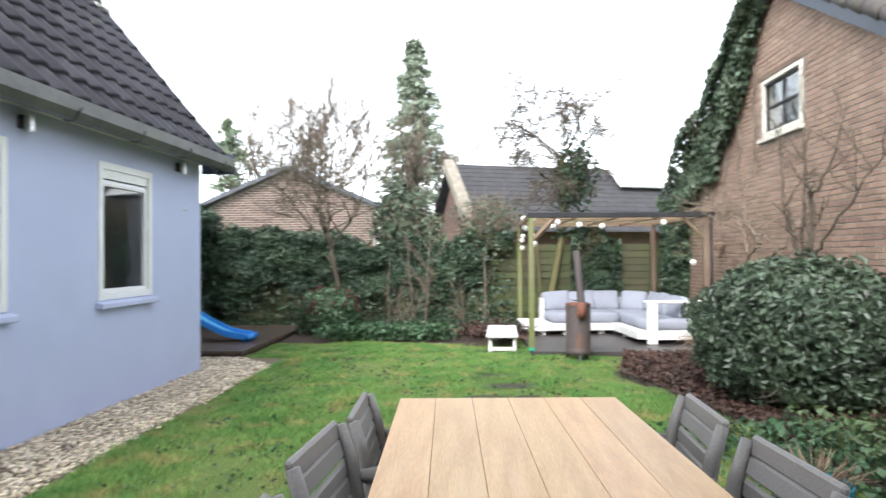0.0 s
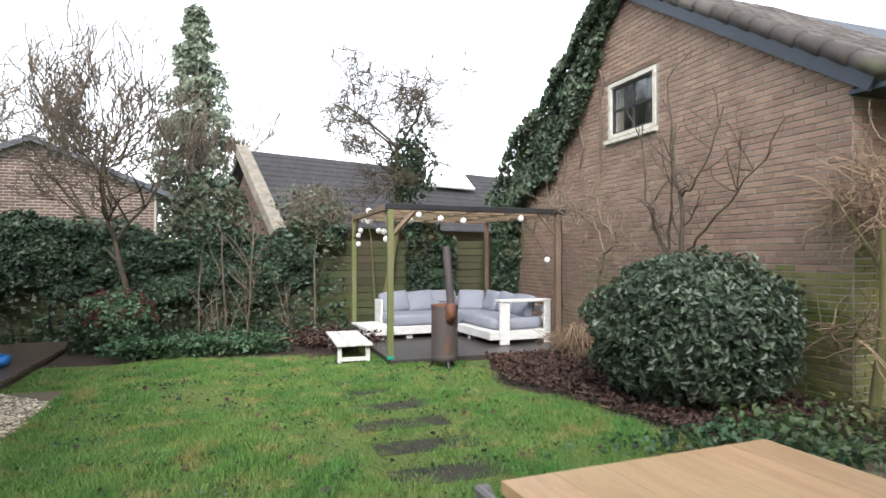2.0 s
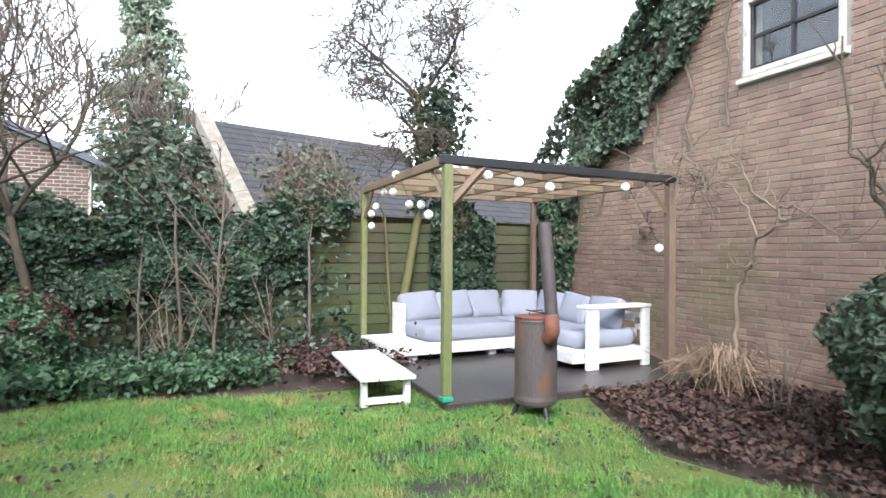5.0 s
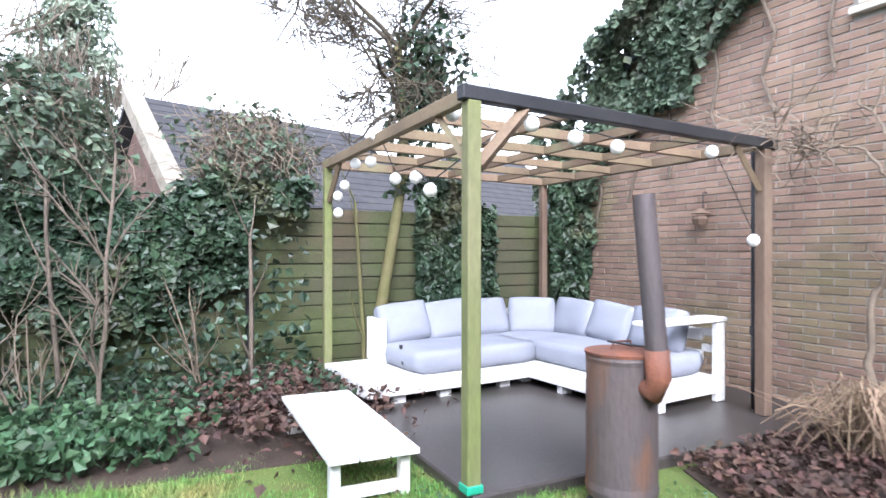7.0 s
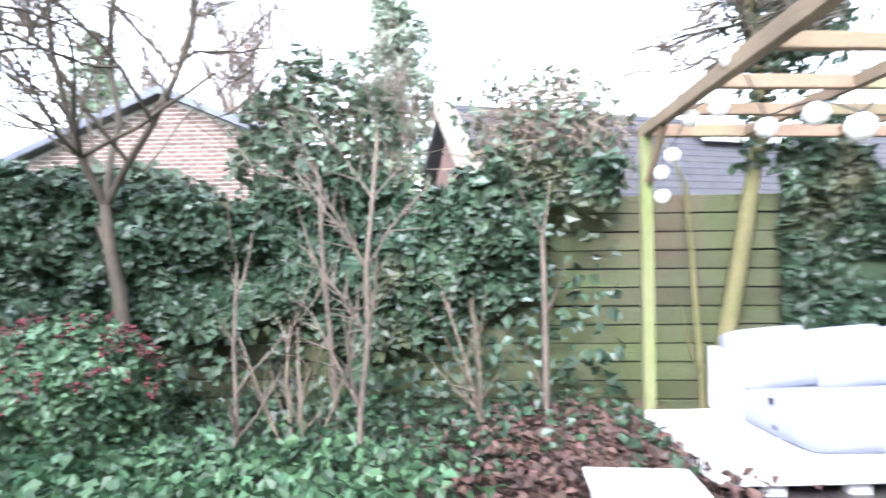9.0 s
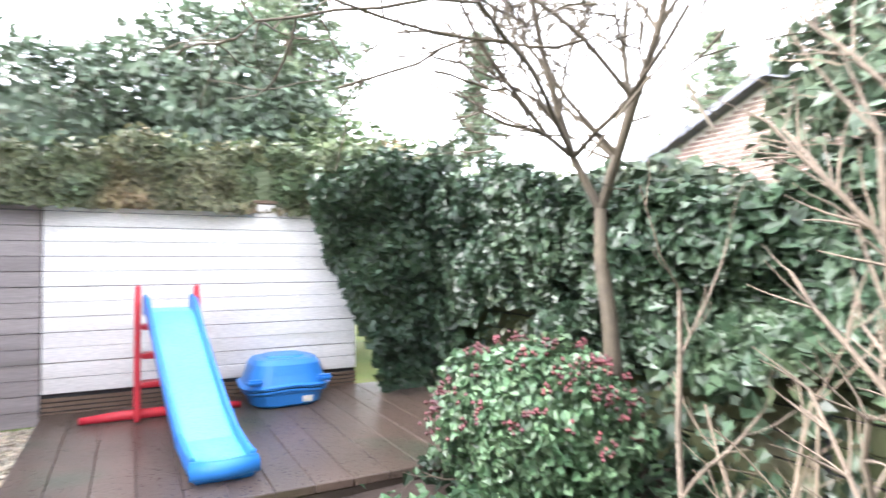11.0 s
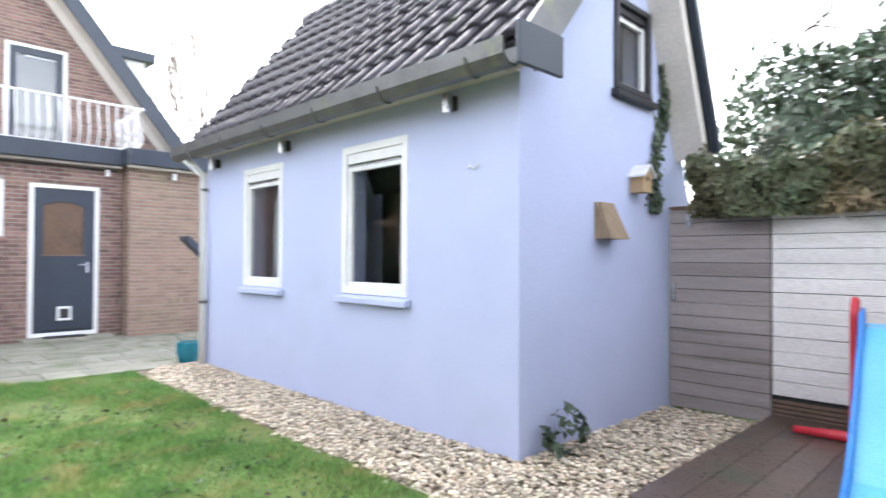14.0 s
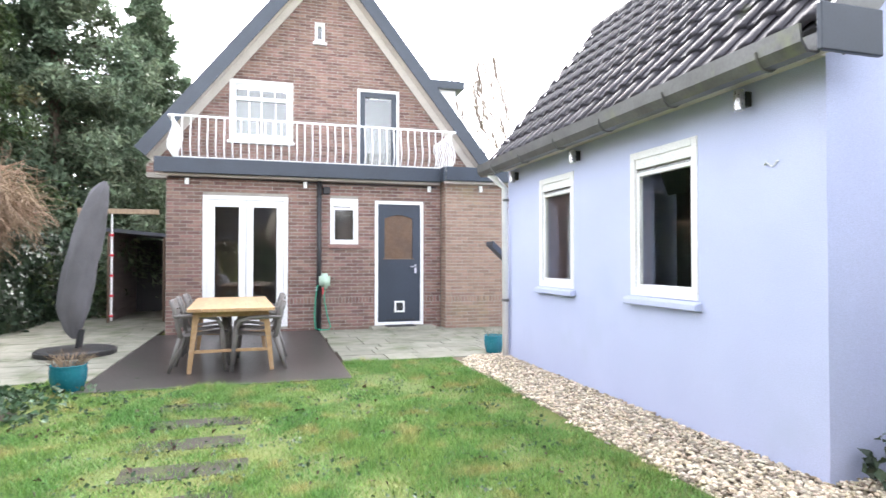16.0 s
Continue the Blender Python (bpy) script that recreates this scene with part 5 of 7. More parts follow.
sb = thing("sandbox", "closed blue plastic sandbox with moulded lid", "sandbox", (-5.0, 10.02, DK))


def rounded_loft(levels, centre, sides=40, power=3.2, wave=0.0):
    """Rings of rounded-rectangle outline stacked up: each level is half depth, half width, height and how wavy it is."""
    q = Shape()
    for hx, hy, z, wv in levels:
        for k in range(sides):
            a = 2 * math.pi * k / sides
            c, d = math.cos(a), math.sin(a)
            r = (abs(c) ** power + abs(d) ** power) ** (-1 / power)
            q.v.append((centre[0] + hx * r * c, centre[1] + hy * r * d, centre[2] + z + wv * math.cos(3 * a)))
    for k in range(len(levels) - 1):
        for e in range(sides):
            q.f.append((k * sides + e, k * sides + (e + 1) % sides, (k + 1) * sides + (e + 1) % sides, (k + 1) * sides + e))
    q.f.append(tuple(range((len(levels) - 1) * sides, len(levels) * sides)))
    return q


sbc = (-4.93, 9.99, DK + 0.002)
part("tub", rounded_loft([(0.22, 0.24, 0.0, 0), (0.25, 0.275, 0.02, 0), (0.27, 0.30, 0.10, 0.006), (0.295, 0.335, 0.125, 0.012), (0.295, 0.335, 0.14, 0.012), (0.26, 0.30, 0.142, 0.012)], sbc), "blue", sb, smooth=False)
lid = part("lid", rounded_loft([(0.30, 0.345, 0.150, 0.012), (0.31, 0.355, 0.168, 0.012), (0.285, 0.325, 0.185, 0.008), (0.265, 0.30, 0.25, 0.0), (0.245, 0.275, 0.33, 0), (0.22, 0.245, 0.365, 0), (0.19, 0.21, 0.372, 0)], sbc), "blue", sb, "moulded blue lid with a raised top")
part("lid_ridge", rounded_loft([(0.15, 0.165, 0.373, 0), (0.14, 0.155, 0.388, 0), (0.10, 0.11, 0.392, 0)], sbc), "blue", lid)
for dy in (-0.27, 0.27):
    part("grip", box(sbc[0] + 0.20, sbc[0] + 0.275, sbc[1] + dy - 0.06, sbc[1] + dy + 0.06, sbc[2] + 0.19, sbc[2] + 0.235), "blue", lid, bevel=0.015, seg=2)
part("sticker", box(-4.668, -4.66, 10.08, 10.16, DK + 0.04, DK + 0.085), "old_white", sb)

# nest boxes on the lavender gable
n1 = thing("bat_box", "weathered wooden wedge-shaped nest box on the plaster wall", "nest box", (-4.25, AY, 1.5))
part("front", Shape().prism([(-4.37, AY + 0.15, 1.46), (-4.10, AY + 0.15, 1.46), (-4.14, AY + 0.03, 1.74), (-4.34, AY + 0.03, 1.74)], [(-4.37, AY + 0.13, 1.46), (-4.10, AY + 0.13, 1.46), (-4.14, AY + 0.01, 1.74), (-4.34, AY + 0.01, 1.74)]), "bare_wood", n1)
for x in (-4.355, -4.13):
    part("side", Shape().prism([(x, AY, 1.46), (x, AY + 0.13, 1.46), (x, AY + 0.01, 1.74), (x, AY, 1.74)], [(x + 0.02, AY, 1.46), (x + 0.02, AY + 0.13, 1.46), (x + 0.02, AY + 0.01, 1.74), (x + 0.02, AY, 1.74)]), "bare_wood", n1)
n2b = thing("birdhouse", "small pale wooden birdhouse with pitched roof", "birdhouse", (-4.72, AY, 1.9))
part("body", Shape().prism([(-4.79, AY, 1.85), (-4.65, AY, 1.85), (-4.65, AY, 1.99), (-4.72, AY, 2.06), (-4.79, AY, 1.99)], [(-4.79, AY + 0.12, 1.85), (-4.65, AY + 0.12, 1.85), (-4.65, AY + 0.12, 1.99), (-4.72, AY + 0.12, 2.06), (-4.79, AY + 0.12, 1.99)]), "pine", n2b, bevel=0.003)
for s in (-1, 1):
    part("roof", Shape().prism([(-4.72, AY, 2.065), (-4.72 + s * 0.10, AY, 1.97), (-4.72 + s * 0.10, AY, 1.985), (-4.72, AY, 2.08)], [(-4.72, AY + 0.15, 2.065), (-4.72 + s * 0.10, AY + 0.15, 1.97), (-4.72 + s * 0.10, AY + 0.15, 1.985), (-4.72, AY + 0.15, 2.08)]), "white_wood", n2b)
part("entrance", Shape().tube([(-4.72, AY + 0.119, 1.96), (-4.72, AY + 0.124, 1.96)], 0.018, 12), "black", n2b)
part("perch", Shape().tube([(-4.72, AY + 0.11, 1.91), (-4.72, AY + 0.16, 1.91)], 0.005, 6), "pine", n2b)
wm = thing("wall_ornament", "small white squiggle ornament on the plaster wall", "wall ornament", (AX, 7.0, 1.95))
part("squiggle", Shape().tube([(AX + 0.012, 6.98 + 0.02 * i, 1.94 + 0.018 * math.sin(i * 1.4)) for i in range(7)], 0.005, 5), "white", wm)
fd = thing("bird_feeder", "small dark hanging bird feeder on the brick wall", "bird feeder", (NX - 0.06, 9.85, 1.5))
part("hook", Shape().tube([(NX - 0.005, 9.85, 1.72), (NX - 0.06, 9.85, 1.72), (NX - 0.06, 9.85, 1.58)], 0.006, 5), "black", fd)
part("roof", Shape().lathe([(0.09, 0.0), (0.02, 0.05)], (NX - 0.1, 9.85, 1.53), 12), "post_brown", fd)
part("tray", Shape().lathe([(0.05, 0.0), (0.07, 0.05), (0.06, 0.08)], (NX - 0.1, 9.85, 1.43), 12), "post_brown", fd)

# ================= buildings beyond the fence =================
far = thing("brick_shed", "far brick shed with low gable and grey roof edges", "shed", (-5.2, 17.2, 0))
fp = lambda u, v, w: (u, 17 + w, v)  # noqa: E731
shed_wall = part("gable_wall", wall_shape([-7.6, -5.2, -2.7], lambda u: 3.85 - 0.42 * abs(u + 5.2), [], -0.2, 0.25, fp), "mortar", far)
for s in (-1, 1):
    a, b = Vector((-5.2, 0, 3.98)), Vector((-5.2 + s * 2.9, 0, 3.98 - 0.42 * 2.9))
    part("roof", Shape().prism([(a.x, 16.75, a.z), (b.x, 16.75, b.z), (b.x, 16.75, b.z - 0.12), (a.x, 16.75, a.z - 0.12)], [(a.x, 23, a.z), (b.x, 23, b.z), (b.x, 23, b.z - 0.12), (a.x, 23, a.z - 0.12)]), "slate", far)
barn = thing("barn", "far barn with dark slate roof and pale verge", "barn", (3.5, 19, 0))
part("wall", box(-0.5, 12, 18.4, 18.6, -0.2, 2.6), "brick_far", barn)
part("gable_wall", Shape().prism([(-0.55, 18.2, 0), (-0.55, 22.5, 0), (-0.55, 22.5, 2.2), (-0.55, 20.4, 4.3), (-0.55, 18.2, 2.2)], [(-0.35, 18.2, 0), (-0.35, 22.5, 0), (-0.35, 22.5, 2.2), (-0.35, 20.4, 4.3), (-0.35, 18.2, 2.2)]), "brick_far", barn)
broof = part("roof", Shape().prism([(-0.85, 17.6, 2.1), (-0.85, 20.4, 4.5), (-0.85, 23.0, 2.1), (-0.85, 20.4, 4.36)], [(13, 17.6, 2.1), (13, 20.4, 4.5), (13, 23.0, 2.1), (13, 20.4, 4.36)]), "barn_tile", barn, "dull dark grey tiled roof")
part("verge_board", Shape().prism([(-0.95, 17.4, 1.95), (-0.95, 20.4, 4.66), (-0.95, 20.4, 4.3), (-0.95, 17.7, 1.85)], [(-0.58, 17.4, 1.98), (-0.58, 20.4, 4.66), (-0.58, 20.4, 4.3), (-0.58, 17.7, 1.85)]), "verge", barn, "pale weathered verge board")
for i in range(14):
    f = i / 14
    y, z = 17.62 + 2.78 * f, 2.12 + 2.38 * f
    part("slate_course", Shape().prism([(-0.6, y, z + 0.03), (-0.6, y + 0.21, z + 0.185), (-0.6, y + 0.21, z + 0.17), (-0.6, y, z - 0.01)], [(12.9, y, z + 0.03), (12.9, y + 0.21, z + 0.185), (12.9, y + 0.21, z + 0.17), (12.9, y, z - 0.01)]), "barn_tile", broof)
part("skylight", Shape().prism([(5.1, 19.2, 3.72), (7.5, 19.2, 3.72), (7.5, 20.0, 4.48), (5.1, 20.0, 4.48)], [(5.1, 19.15, 3.77), (7.5, 19.15, 3.77), (7.5, 19.95, 4.53), (5.1, 19.95, 4.53)]), "white", barn, "white translucent roof panel")
BARN_TURN = 19
barn.matrix_basis = pose(-0.95, 20.4, 0, 0, 0, BARN_TURN) @ pose(-0.95, 20.4, 0).inverted() @ barn.matrix_basis

# ================= plants: builders =================
def leaf_cloud(name, P, size, material, parent, rng, out=None, flat=0.0, aspect=0.8, hang=0.3):
    """Many small folded leaves at the points P. out: the way that they face; hang: how far their tips droop."""
    P = np.asarray(P, float)
    n = len(P)
    nor = rng.normal(size=(n, 3))
    if out is not None:
        nor = nor * 0.55 + np.asarray(out) * 1.0
    nor[:, 2] += flat
    nor /= np.linalg.norm(nor, axis=1)[:, None] + 1e-9
    d = rng.normal(size=(n, 3))
    d[:, 2] -= hang
    d -= nor * (d * nor).sum(1)[:, None]
    d /= np.linalg.norm(d, axis=1)[:, None] + 1e-9
    s = np.cross(nor, d)
    L = (size * rng.uniform(0.55, 1.35, n))[:, None]
    base, tip = P - d * L * 0.5, P + d * L * 0.5 - nor * L * 0.12
    left = P - d * L * 0.08 + s * L * aspect * 0.5 + nor * L * 0.10
    right = P - d * L * 0.08 - s * L * aspect * 0.5 + nor * L * 0.10
    V = np.stack([base, left, tip, right], 1).reshape(-1, 3)
    k = np.arange(n)[:, None] * 4
    F = np.concatenate([k + [[0, 2, 1]], k + [[0, 3, 2]]], 1).reshape(-1, 3)
    return raw(name, V, F, material, parent)


def wobble(x, y=0.0, z=0.0, s=1.0):
    return noise.noise(Vector((x * s + 31.7, y * s + 5.3, z * s + 11.1)))


def grow(s, rng, p, d, length, radius, depth, tips, spread=0.6, lift=0.15, wig=0.18, kids=(2, 4), shrink=0.68, sides=5, rmin=0.0028):
    """A limb with side limbs, tapering and bending, into the shape s; its fine ends go to tips."""
    n = 5 if depth > 0 else 4
    pts, radii = [p], [radius]
    q, dd = Vector(p), Vector(d).normalized()
    for i in range(n):
        dd = (dd + Vector(rng.normal(size=3)) * wig + Vector((0, 0, lift))).normalized()
        q = q + dd * (length / n)
        pts.append(q.copy())
        radii.append(max(rmin if depth > 0 else rmin * 0.5, radius * (1 - (0.45 if depth > 0 else 0.7) * (i + 1) / n)))
    s.tube(pts, radii, sides if depth > 1 else (4 if depth > 0 else 3), cap=False)
    tips += pts[2:]
    if depth > 0:
        for _ in range(int(rng.integers(kids[0], kids[1] + 1))):
            i = int(rng.integers(max(1, n // 2 - 1), n + 1))
            side = Vector(rng.normal(size=3))
            side = (side - dd * side.dot(dd)).normalized()
            nd = (dd * (1 - spread * 0.5) + side * spread).normalized()
            grow(s, rng, pts[i], nd, length * shrink * rng.uniform(0.75, 1.15), radii[i] * 0.68, depth - 1, tips, spread, lift, wig, kids, shrink, sides, rmin)


def bare_tree(name, label, base, height, radius, seed, depth=4, lean=(0, 0, 1), trunk_len=0.35, spread=0.65, lift=0.12, wig=0.16, kids=(3, 4), shrink=0.7, bark="bark", category="tree", rmin=0.005):
    rng = np.random.default_rng(seed)
    t = thing(name, label, category, base)
    tr, cr, tips = Shape(), Shape(), []
    p, d = Vector(base), Vector(lean).normalized()
    pts, rad = [p.copy()], [radius * 1.25]
    for i in range(5):
        d = (d + Vector(rng.normal(size=3)) * wig * 0.5).normalized()
        p = p + d * height * trunk_len / 5
        pts.append(p.copy())
        rad.append(radius * (1 - 0.07 * i))
    tr.tube(pts, rad, 8, cap=False)
    part("trunk", tr, bark, t, smooth=True)
    for i in range(int(rng.integers(4, 6))):
        a = 2 * math.pi * (i + rng.uniform(-0.3, 0.3)) / 4.5
        nd = d * 0.9 + Vector((math.cos(a), math.sin(a), 0.25)) * spread
        grow(cr, rng, pts[-1 - (i % 3 == 2)], nd, height * 0.34 * rng.uniform(0.8, 1.15), radius * 0.55, depth - 1, tips, spread, lift, wig, kids, shrink, 5, rmin)
    part("crown", cr, bark, t, smooth=True)
    return t, tips


def lump(name, label, centre, radii, n, size, material, seed, core=True, category="shrub", rough=0.22, group="", flat=0.2, kind="", aspect=0.8):
    """A leafy shrub with an uneven outline, a dark twiggy core and leaves of its own."""
    rng = np.random.default_rng(seed)
    t = thing(name, label, category, (centre[0], centre[1], centre[2] - radii[2]), group, kind)
    D = rng.normal(size=(n, 3))
    D /= np.linalg.norm(D, axis=1)[:, None]
    R = np.array([1 + rough * wobble(*(d * 2.3 + seed)) + rough * 0.6 * wobble(*(d * 6 + seed)) for d in D])
    depth = 1 - 0.32 * rng.random(n) ** 1.6
    P = np.asarray(centre) + D * np.asarray(radii) * (R * depth)[:, None]
    P[:, 2] = np.maximum(P[:, 2], centre[2] - radii[2] + rng.uniform(0, 0.08, n))
    leaf_cloud("foliage", P, size, material, t, rng, out=D * 0.8, flat=flat, aspect=aspect)
    if core:
        s, tips = Shape(), []
        for i in range(12):
            a = 2 * math.pi * i / 12
            grow(s, rng, Vector((centre[0] + 0.05 * math.cos(a), centre[1] + 0.05 * math.sin(a), centre[2] - radii[2])), Vector((math.cos(a) * radii[0], math.sin(a) * radii[1], radii[2] * 1.6)), radii[2] * 1.0, 0.014, 2, tips, 0.7, 0.05, 0.2, (2, 3))
        tagged(part("stem_mass", s, "bark", t), kind="stuff")
        ico = Shape()
        m = 12
        for i in range(m + 1):
            for j in range(2 * m):
                th, ph = math.pi * i / m, math.pi * j / m
                d = Vector((math.sin(th) * math.cos(ph), math.sin(th) * math.sin(ph), math.cos(th)))
                r = 0.66 * (1 + rough * wobble(d.x * 2.3 + seed, d.y * 2.3 + seed, d.z * 2.3 + seed))
                ico.v.append((centre[0] + d.x * radii[0] * r, centre[1] + d.y * radii[1] * r, centre[2] + d.z * radii[2] * r))
        for i in range(m):
            for j in range(2 * m):
                ico.f.append((i * 2 * m + j, i * 2 * m + (j + 1) % (2 * m), (i + 1) * 2 * m + (j + 1) % (2 * m), (i + 1) * 2 * m + j))
        part("inner_growth", ico, material, t)
    return t


def hedge(name, label, a, b, z0, top, thick, n, size, material, seed, front, lumpy=0.14, hole=None, category="hedge", core_back=0.5):
    """Growth along a line from a to b on the side front: top gives its height along the way; hole leaves gaps."""
    rng = np.random.default_rng(seed)
    A, B, N = Vector((*a, 0)), Vector((*b, 0)), Vector((*front, 0)).normalized()
    t = thing(name, label, category, ((a[0] + b[0]) / 2, (a[1] + b[1]) / 2, z0), kind="")
    P, O = [], []
    L = (B - A).length
    while len(P) < n:
        f, v = rng.random(), rng.random()
        q = A + (B - A) * f
        zt = top(f) + 0.22 * wobble(f * L, seed, 0, 1.6) + 0.12 * wobble(f * L, seed, 3, 5)
        z = z0 + (zt - z0) * v
        if hole is not None and hole(q.x, q.y, z, rng):
            continue
        if rng.random() < 0.22:
            z, w = zt + rng.normal() * 0.05, rng.uniform(-0.3, 1.0)
            o = (N.x * 0.3, N.y * 0.3, 0.9)
        else:
            w = 1 - 0.35 * rng.random() ** 2
            o = (N.x, N.y, 0.25)
        w = w * thick * (1 + 0.9 * wobble(f * L, z, seed, 1.7)) + lumpy * wobble(f * L, z, seed + 7, 4)
        p = q + N * w
        P.append((p.x, p.y, z))
        O.append(o)
    leaf_cloud("foliage", P, size, material, t, rng, out=np.array(O), flat=0.1)
    s = Shape()
    m, h = max(6, int(L / 0.25)), 8
    for i in range(m + 1):
        f = i / m
        q = A + (B - A) * f
        zt = (top(f) + 0.22 * wobble(f * L, seed, 0, 1.6)) - 0.12
        for j in range(h + 1):
            z = z0 + (zt - z0) * j / h
            w = thick * core_back * (1 + 0.9 * wobble(f * L, z, seed, 1.7)) * (1.0 if j < h else 0.2)
            if hole is not None and hole(q.x, q.y, z, None):
                w = -0.12
            p = q + N * w
            s.v.append((p.x, p.y, z))
    for i in range(m):
        for j in range(h):
            q = (i * (h + 1) + j, (i + 1) * (h + 1) + j, (i + 1) * (h + 1) + j + 1, i * (h + 1) + j + 1)
            if hole is None or not any(hole(*s.v[c], None) for c in q):
                s.f.append(q)
    part("inner_growth", s, material, t)
    return t


def conifer(name, label, base, height, width, n, size, material, seed, skirt=0.05, category="tree", thin=0.0):
    rng = np.random.default_rng(seed)
    t = thing(name, label, category, base)
    part("trunk", Shape().tube([base, (base[0] + 0.05, base[1], base[2] + height * 0.5), (base[0], base[1], base[2] + height * 0.98)], [height * 0.018, height * 0.011, 0.02], 7), "bark", t)
    P, O = [], []
    s = Shape()
    whorls = int(height * 3.2)
    per = n // (whorls * 7)
    for i in range(whorls):
        f = skirt + (1 - skirt) * i / whorls
        for j in range(7):
            a = rng.uniform(0, 6.28)
            ln = width * (1 - f) ** 0.8 * rng.uniform(0.55, 1.15) * (1 - thin * rng.random()) + 0.15
            p0 = Vector((base[0], base[1], base[2] + height * f))
            dr = rng.uniform(-0.35, 0.15)
            p1 = p0 + Vector((math.cos(a) * ln, math.sin(a) * ln, ln * dr))
            s.tube([p0, p1], [0.02, 0.004], 3, cap=False)
            for _ in range(per):
                g = rng.random() ** 0.6
                q = p0.lerp(p1, g) + Vector(rng.normal(size=3)) * 0.11 * (0.5 + ln * 0.4)
                P.append((q.x, q.y, q.z - 0.08 * g))
                O.append((math.cos(a) * 0.4, math.sin(a) * 0.4, 0.5))
    tagged(part("branch_mass", s, "bark", t), kind="stuff")
    leaf_cloud("foliage", P, size, material, t, rng, out=np.array(O), aspect=0.42, hang=0.8)
    return t


# ================= plants: back of the garden =================
def back_hole(x, y, z, rng):
    lim = 0.66 + 0.42 * wobble(x, 3.0, 0, 1.4)
    if z < lim and -4.4 < x < 0.9:
        return True if rng is None else rng.random() < 0.84
    if x > 0.35 and z < 1.5:
        return True if rng is None else rng.random() < 0.9
    return False


hedge("ivy_hedge", "dark ivy growing over the back fence", (-5.25, 11.56), (0.85, 11.56), 0.06, lambda f: 1.68 + 0.14 * math.sin(f * 9) - 0.14 * (0.7 < f < 0.88), 0.26, 17000, 0.085, "leaf_ivy", 3, (0, -1), hole=back_hole)
hedge("ivy_growth", "ivy hanging over the fence beside the sofa", (1.95, 11.57), (2.85, 11.57), 0.6, lambda f: 1.95 - 0.5 * abs(f - 0.4), 0.12, 2200, 0.085, "leaf_ivy", 14, (0, -1))
hedge("ivy_growth", "ivy in the corner between fence and brick wall", (3.58, 11.55), (4.14, 11.5), 0.1, lambda f: 2.2 + 0.3 * f, 0.12, 1700, 0.085, "leaf_ivy", 15, (-0.3, -1))
lump("laurel_bush", "sparse grey-green evergreen bush rising above the back fence", (-1.27, 11.8, 1.98), (0.60, 0.42, 0.66), 2400, 0.085, "leaf_wall", 21, core=False, rough=0.55)
lump("laurel_bush", "evergreen growth on top of the back fence", (-2.9, 11.85, 1.56), (0.9, 0.4, 0.34), 2200, 0.09, "leaf_wall", 22)
lump("climber", "tangled climber with sparse leaves on the fence top", (0.42, 11.7, 2.0), (0.60, 0.3, 0.48), 900, 0.07, "leaf_wall", 23, core=False, rough=0.5)


def tangle(name, label, centre, radii, n, length, r, material, seed, category="shrub", down=0.0):
    rng = np.random.default_rng(seed)
    t = thing(name, label, category, (centre[0], centre[1], max(0.0, centre[2] - radii[2])))
    s = Shape()
    for _ in range(n):
        d = Vector(rng.normal(size=3)).normalized()
        p = Vector((centre[0] + d.x * radii[0] * rng.random() ** 0.5, centre[1] + d.y * radii[1] * rng.random() ** 0.5, centre[2] + d.z * radii[2] * rng.random() ** 0.5))
        v = Vector(rng.normal(size=3)).normalized()
        pts = [p]
        for _ in range(5):
            v = (v + Vector(rng.normal(size=3)) * 0.35 + Vector((0, 0, -down))).normalized()
            p = p + v * length / 5
            pts.append(p.copy())
        s.tube(pts, [r, r, r * 0.9, r * 0.8, r * 0.6, r * 0.3], 3, cap=False)
    tagged(part("twig_mass", s, material, t), kind="stuff")
    return t


tangle("dry_climber", "tangle of dry brown twigs on the fence top", (0.42, 11.66, 2.0), (0.58, 0.25, 0.46), 560, 0.5, 0.0045, "bark_pale", 31)
tangle("dry_climber", "fine bare twigs through the evergreen bush", (-1.2, 11.75, 1.95), (0.6, 0.3, 0.6), 200, 0.55, 0.004, "bark_pale", 32)
# saplings, stems and small trees before the fence
def stems(name, label, base, n, height, r, seed, spread=0.25, bark="bark", depth=2, category="shrub", wig=0.1, lift=0.1, kids=(3, 5), shrink=0.42, rmin=0.0028):
    rng = np.random.default_rng(seed)
    t = thing(name, label, category, base)
    for i in range(n):
        s, tips = Shape(), []
        a = rng.uniform(0, 6.28)
        d = Vector((math.cos(a) * spread, math.sin(a) * spread, 1))
        grow(s, rng, Vector(base) + Vector((math.cos(a), math.sin(a), 0)) * 0.05, d, height * rng.uniform(0.7, 1.0), r, depth, tips, 0.55, lift, wig, kids, shrink, 6, rmin)
        part("stem", s, bark, t, smooth=True)
    return t


stems("bare_shrub", "bare multi-stemmed shrub with pale branching twigs", (-0.74, 10.45, 0.03), 1, 1.95, 0.018, 41, 0.0, "bark", 2, kids=(9, 11), shrink=0.33, wig=0.09, lift=0.0)
stems("sapling", "thin pale bare sapling cut off at the top", (-1.36, 10.45, 0.03), 1, 1.35, 0.014, 42, 0.05, "bark", 2, wig=0.12, kids=(3, 5))
stems("sapling", "slim grey stem standing free of the fence", (-0.98, 11.25, 0.05), 1, 1.75, 0.022, 47, 0.0, "bark", 1, wig=0.03)
stems("sapling", "slim bare stem tied against the fence", (0.37, 11.22, 0.05), 1, 1.75, 0.026, 43, 0.0, "bark", 1, wig=0.03)
stems("bare_shrub", "low twiggy bare shrub among the ground cover", (-1.05, 10.6, 0.03), 5, 0.8, 0.008, 44, 0.5, "bark_pale", 2)
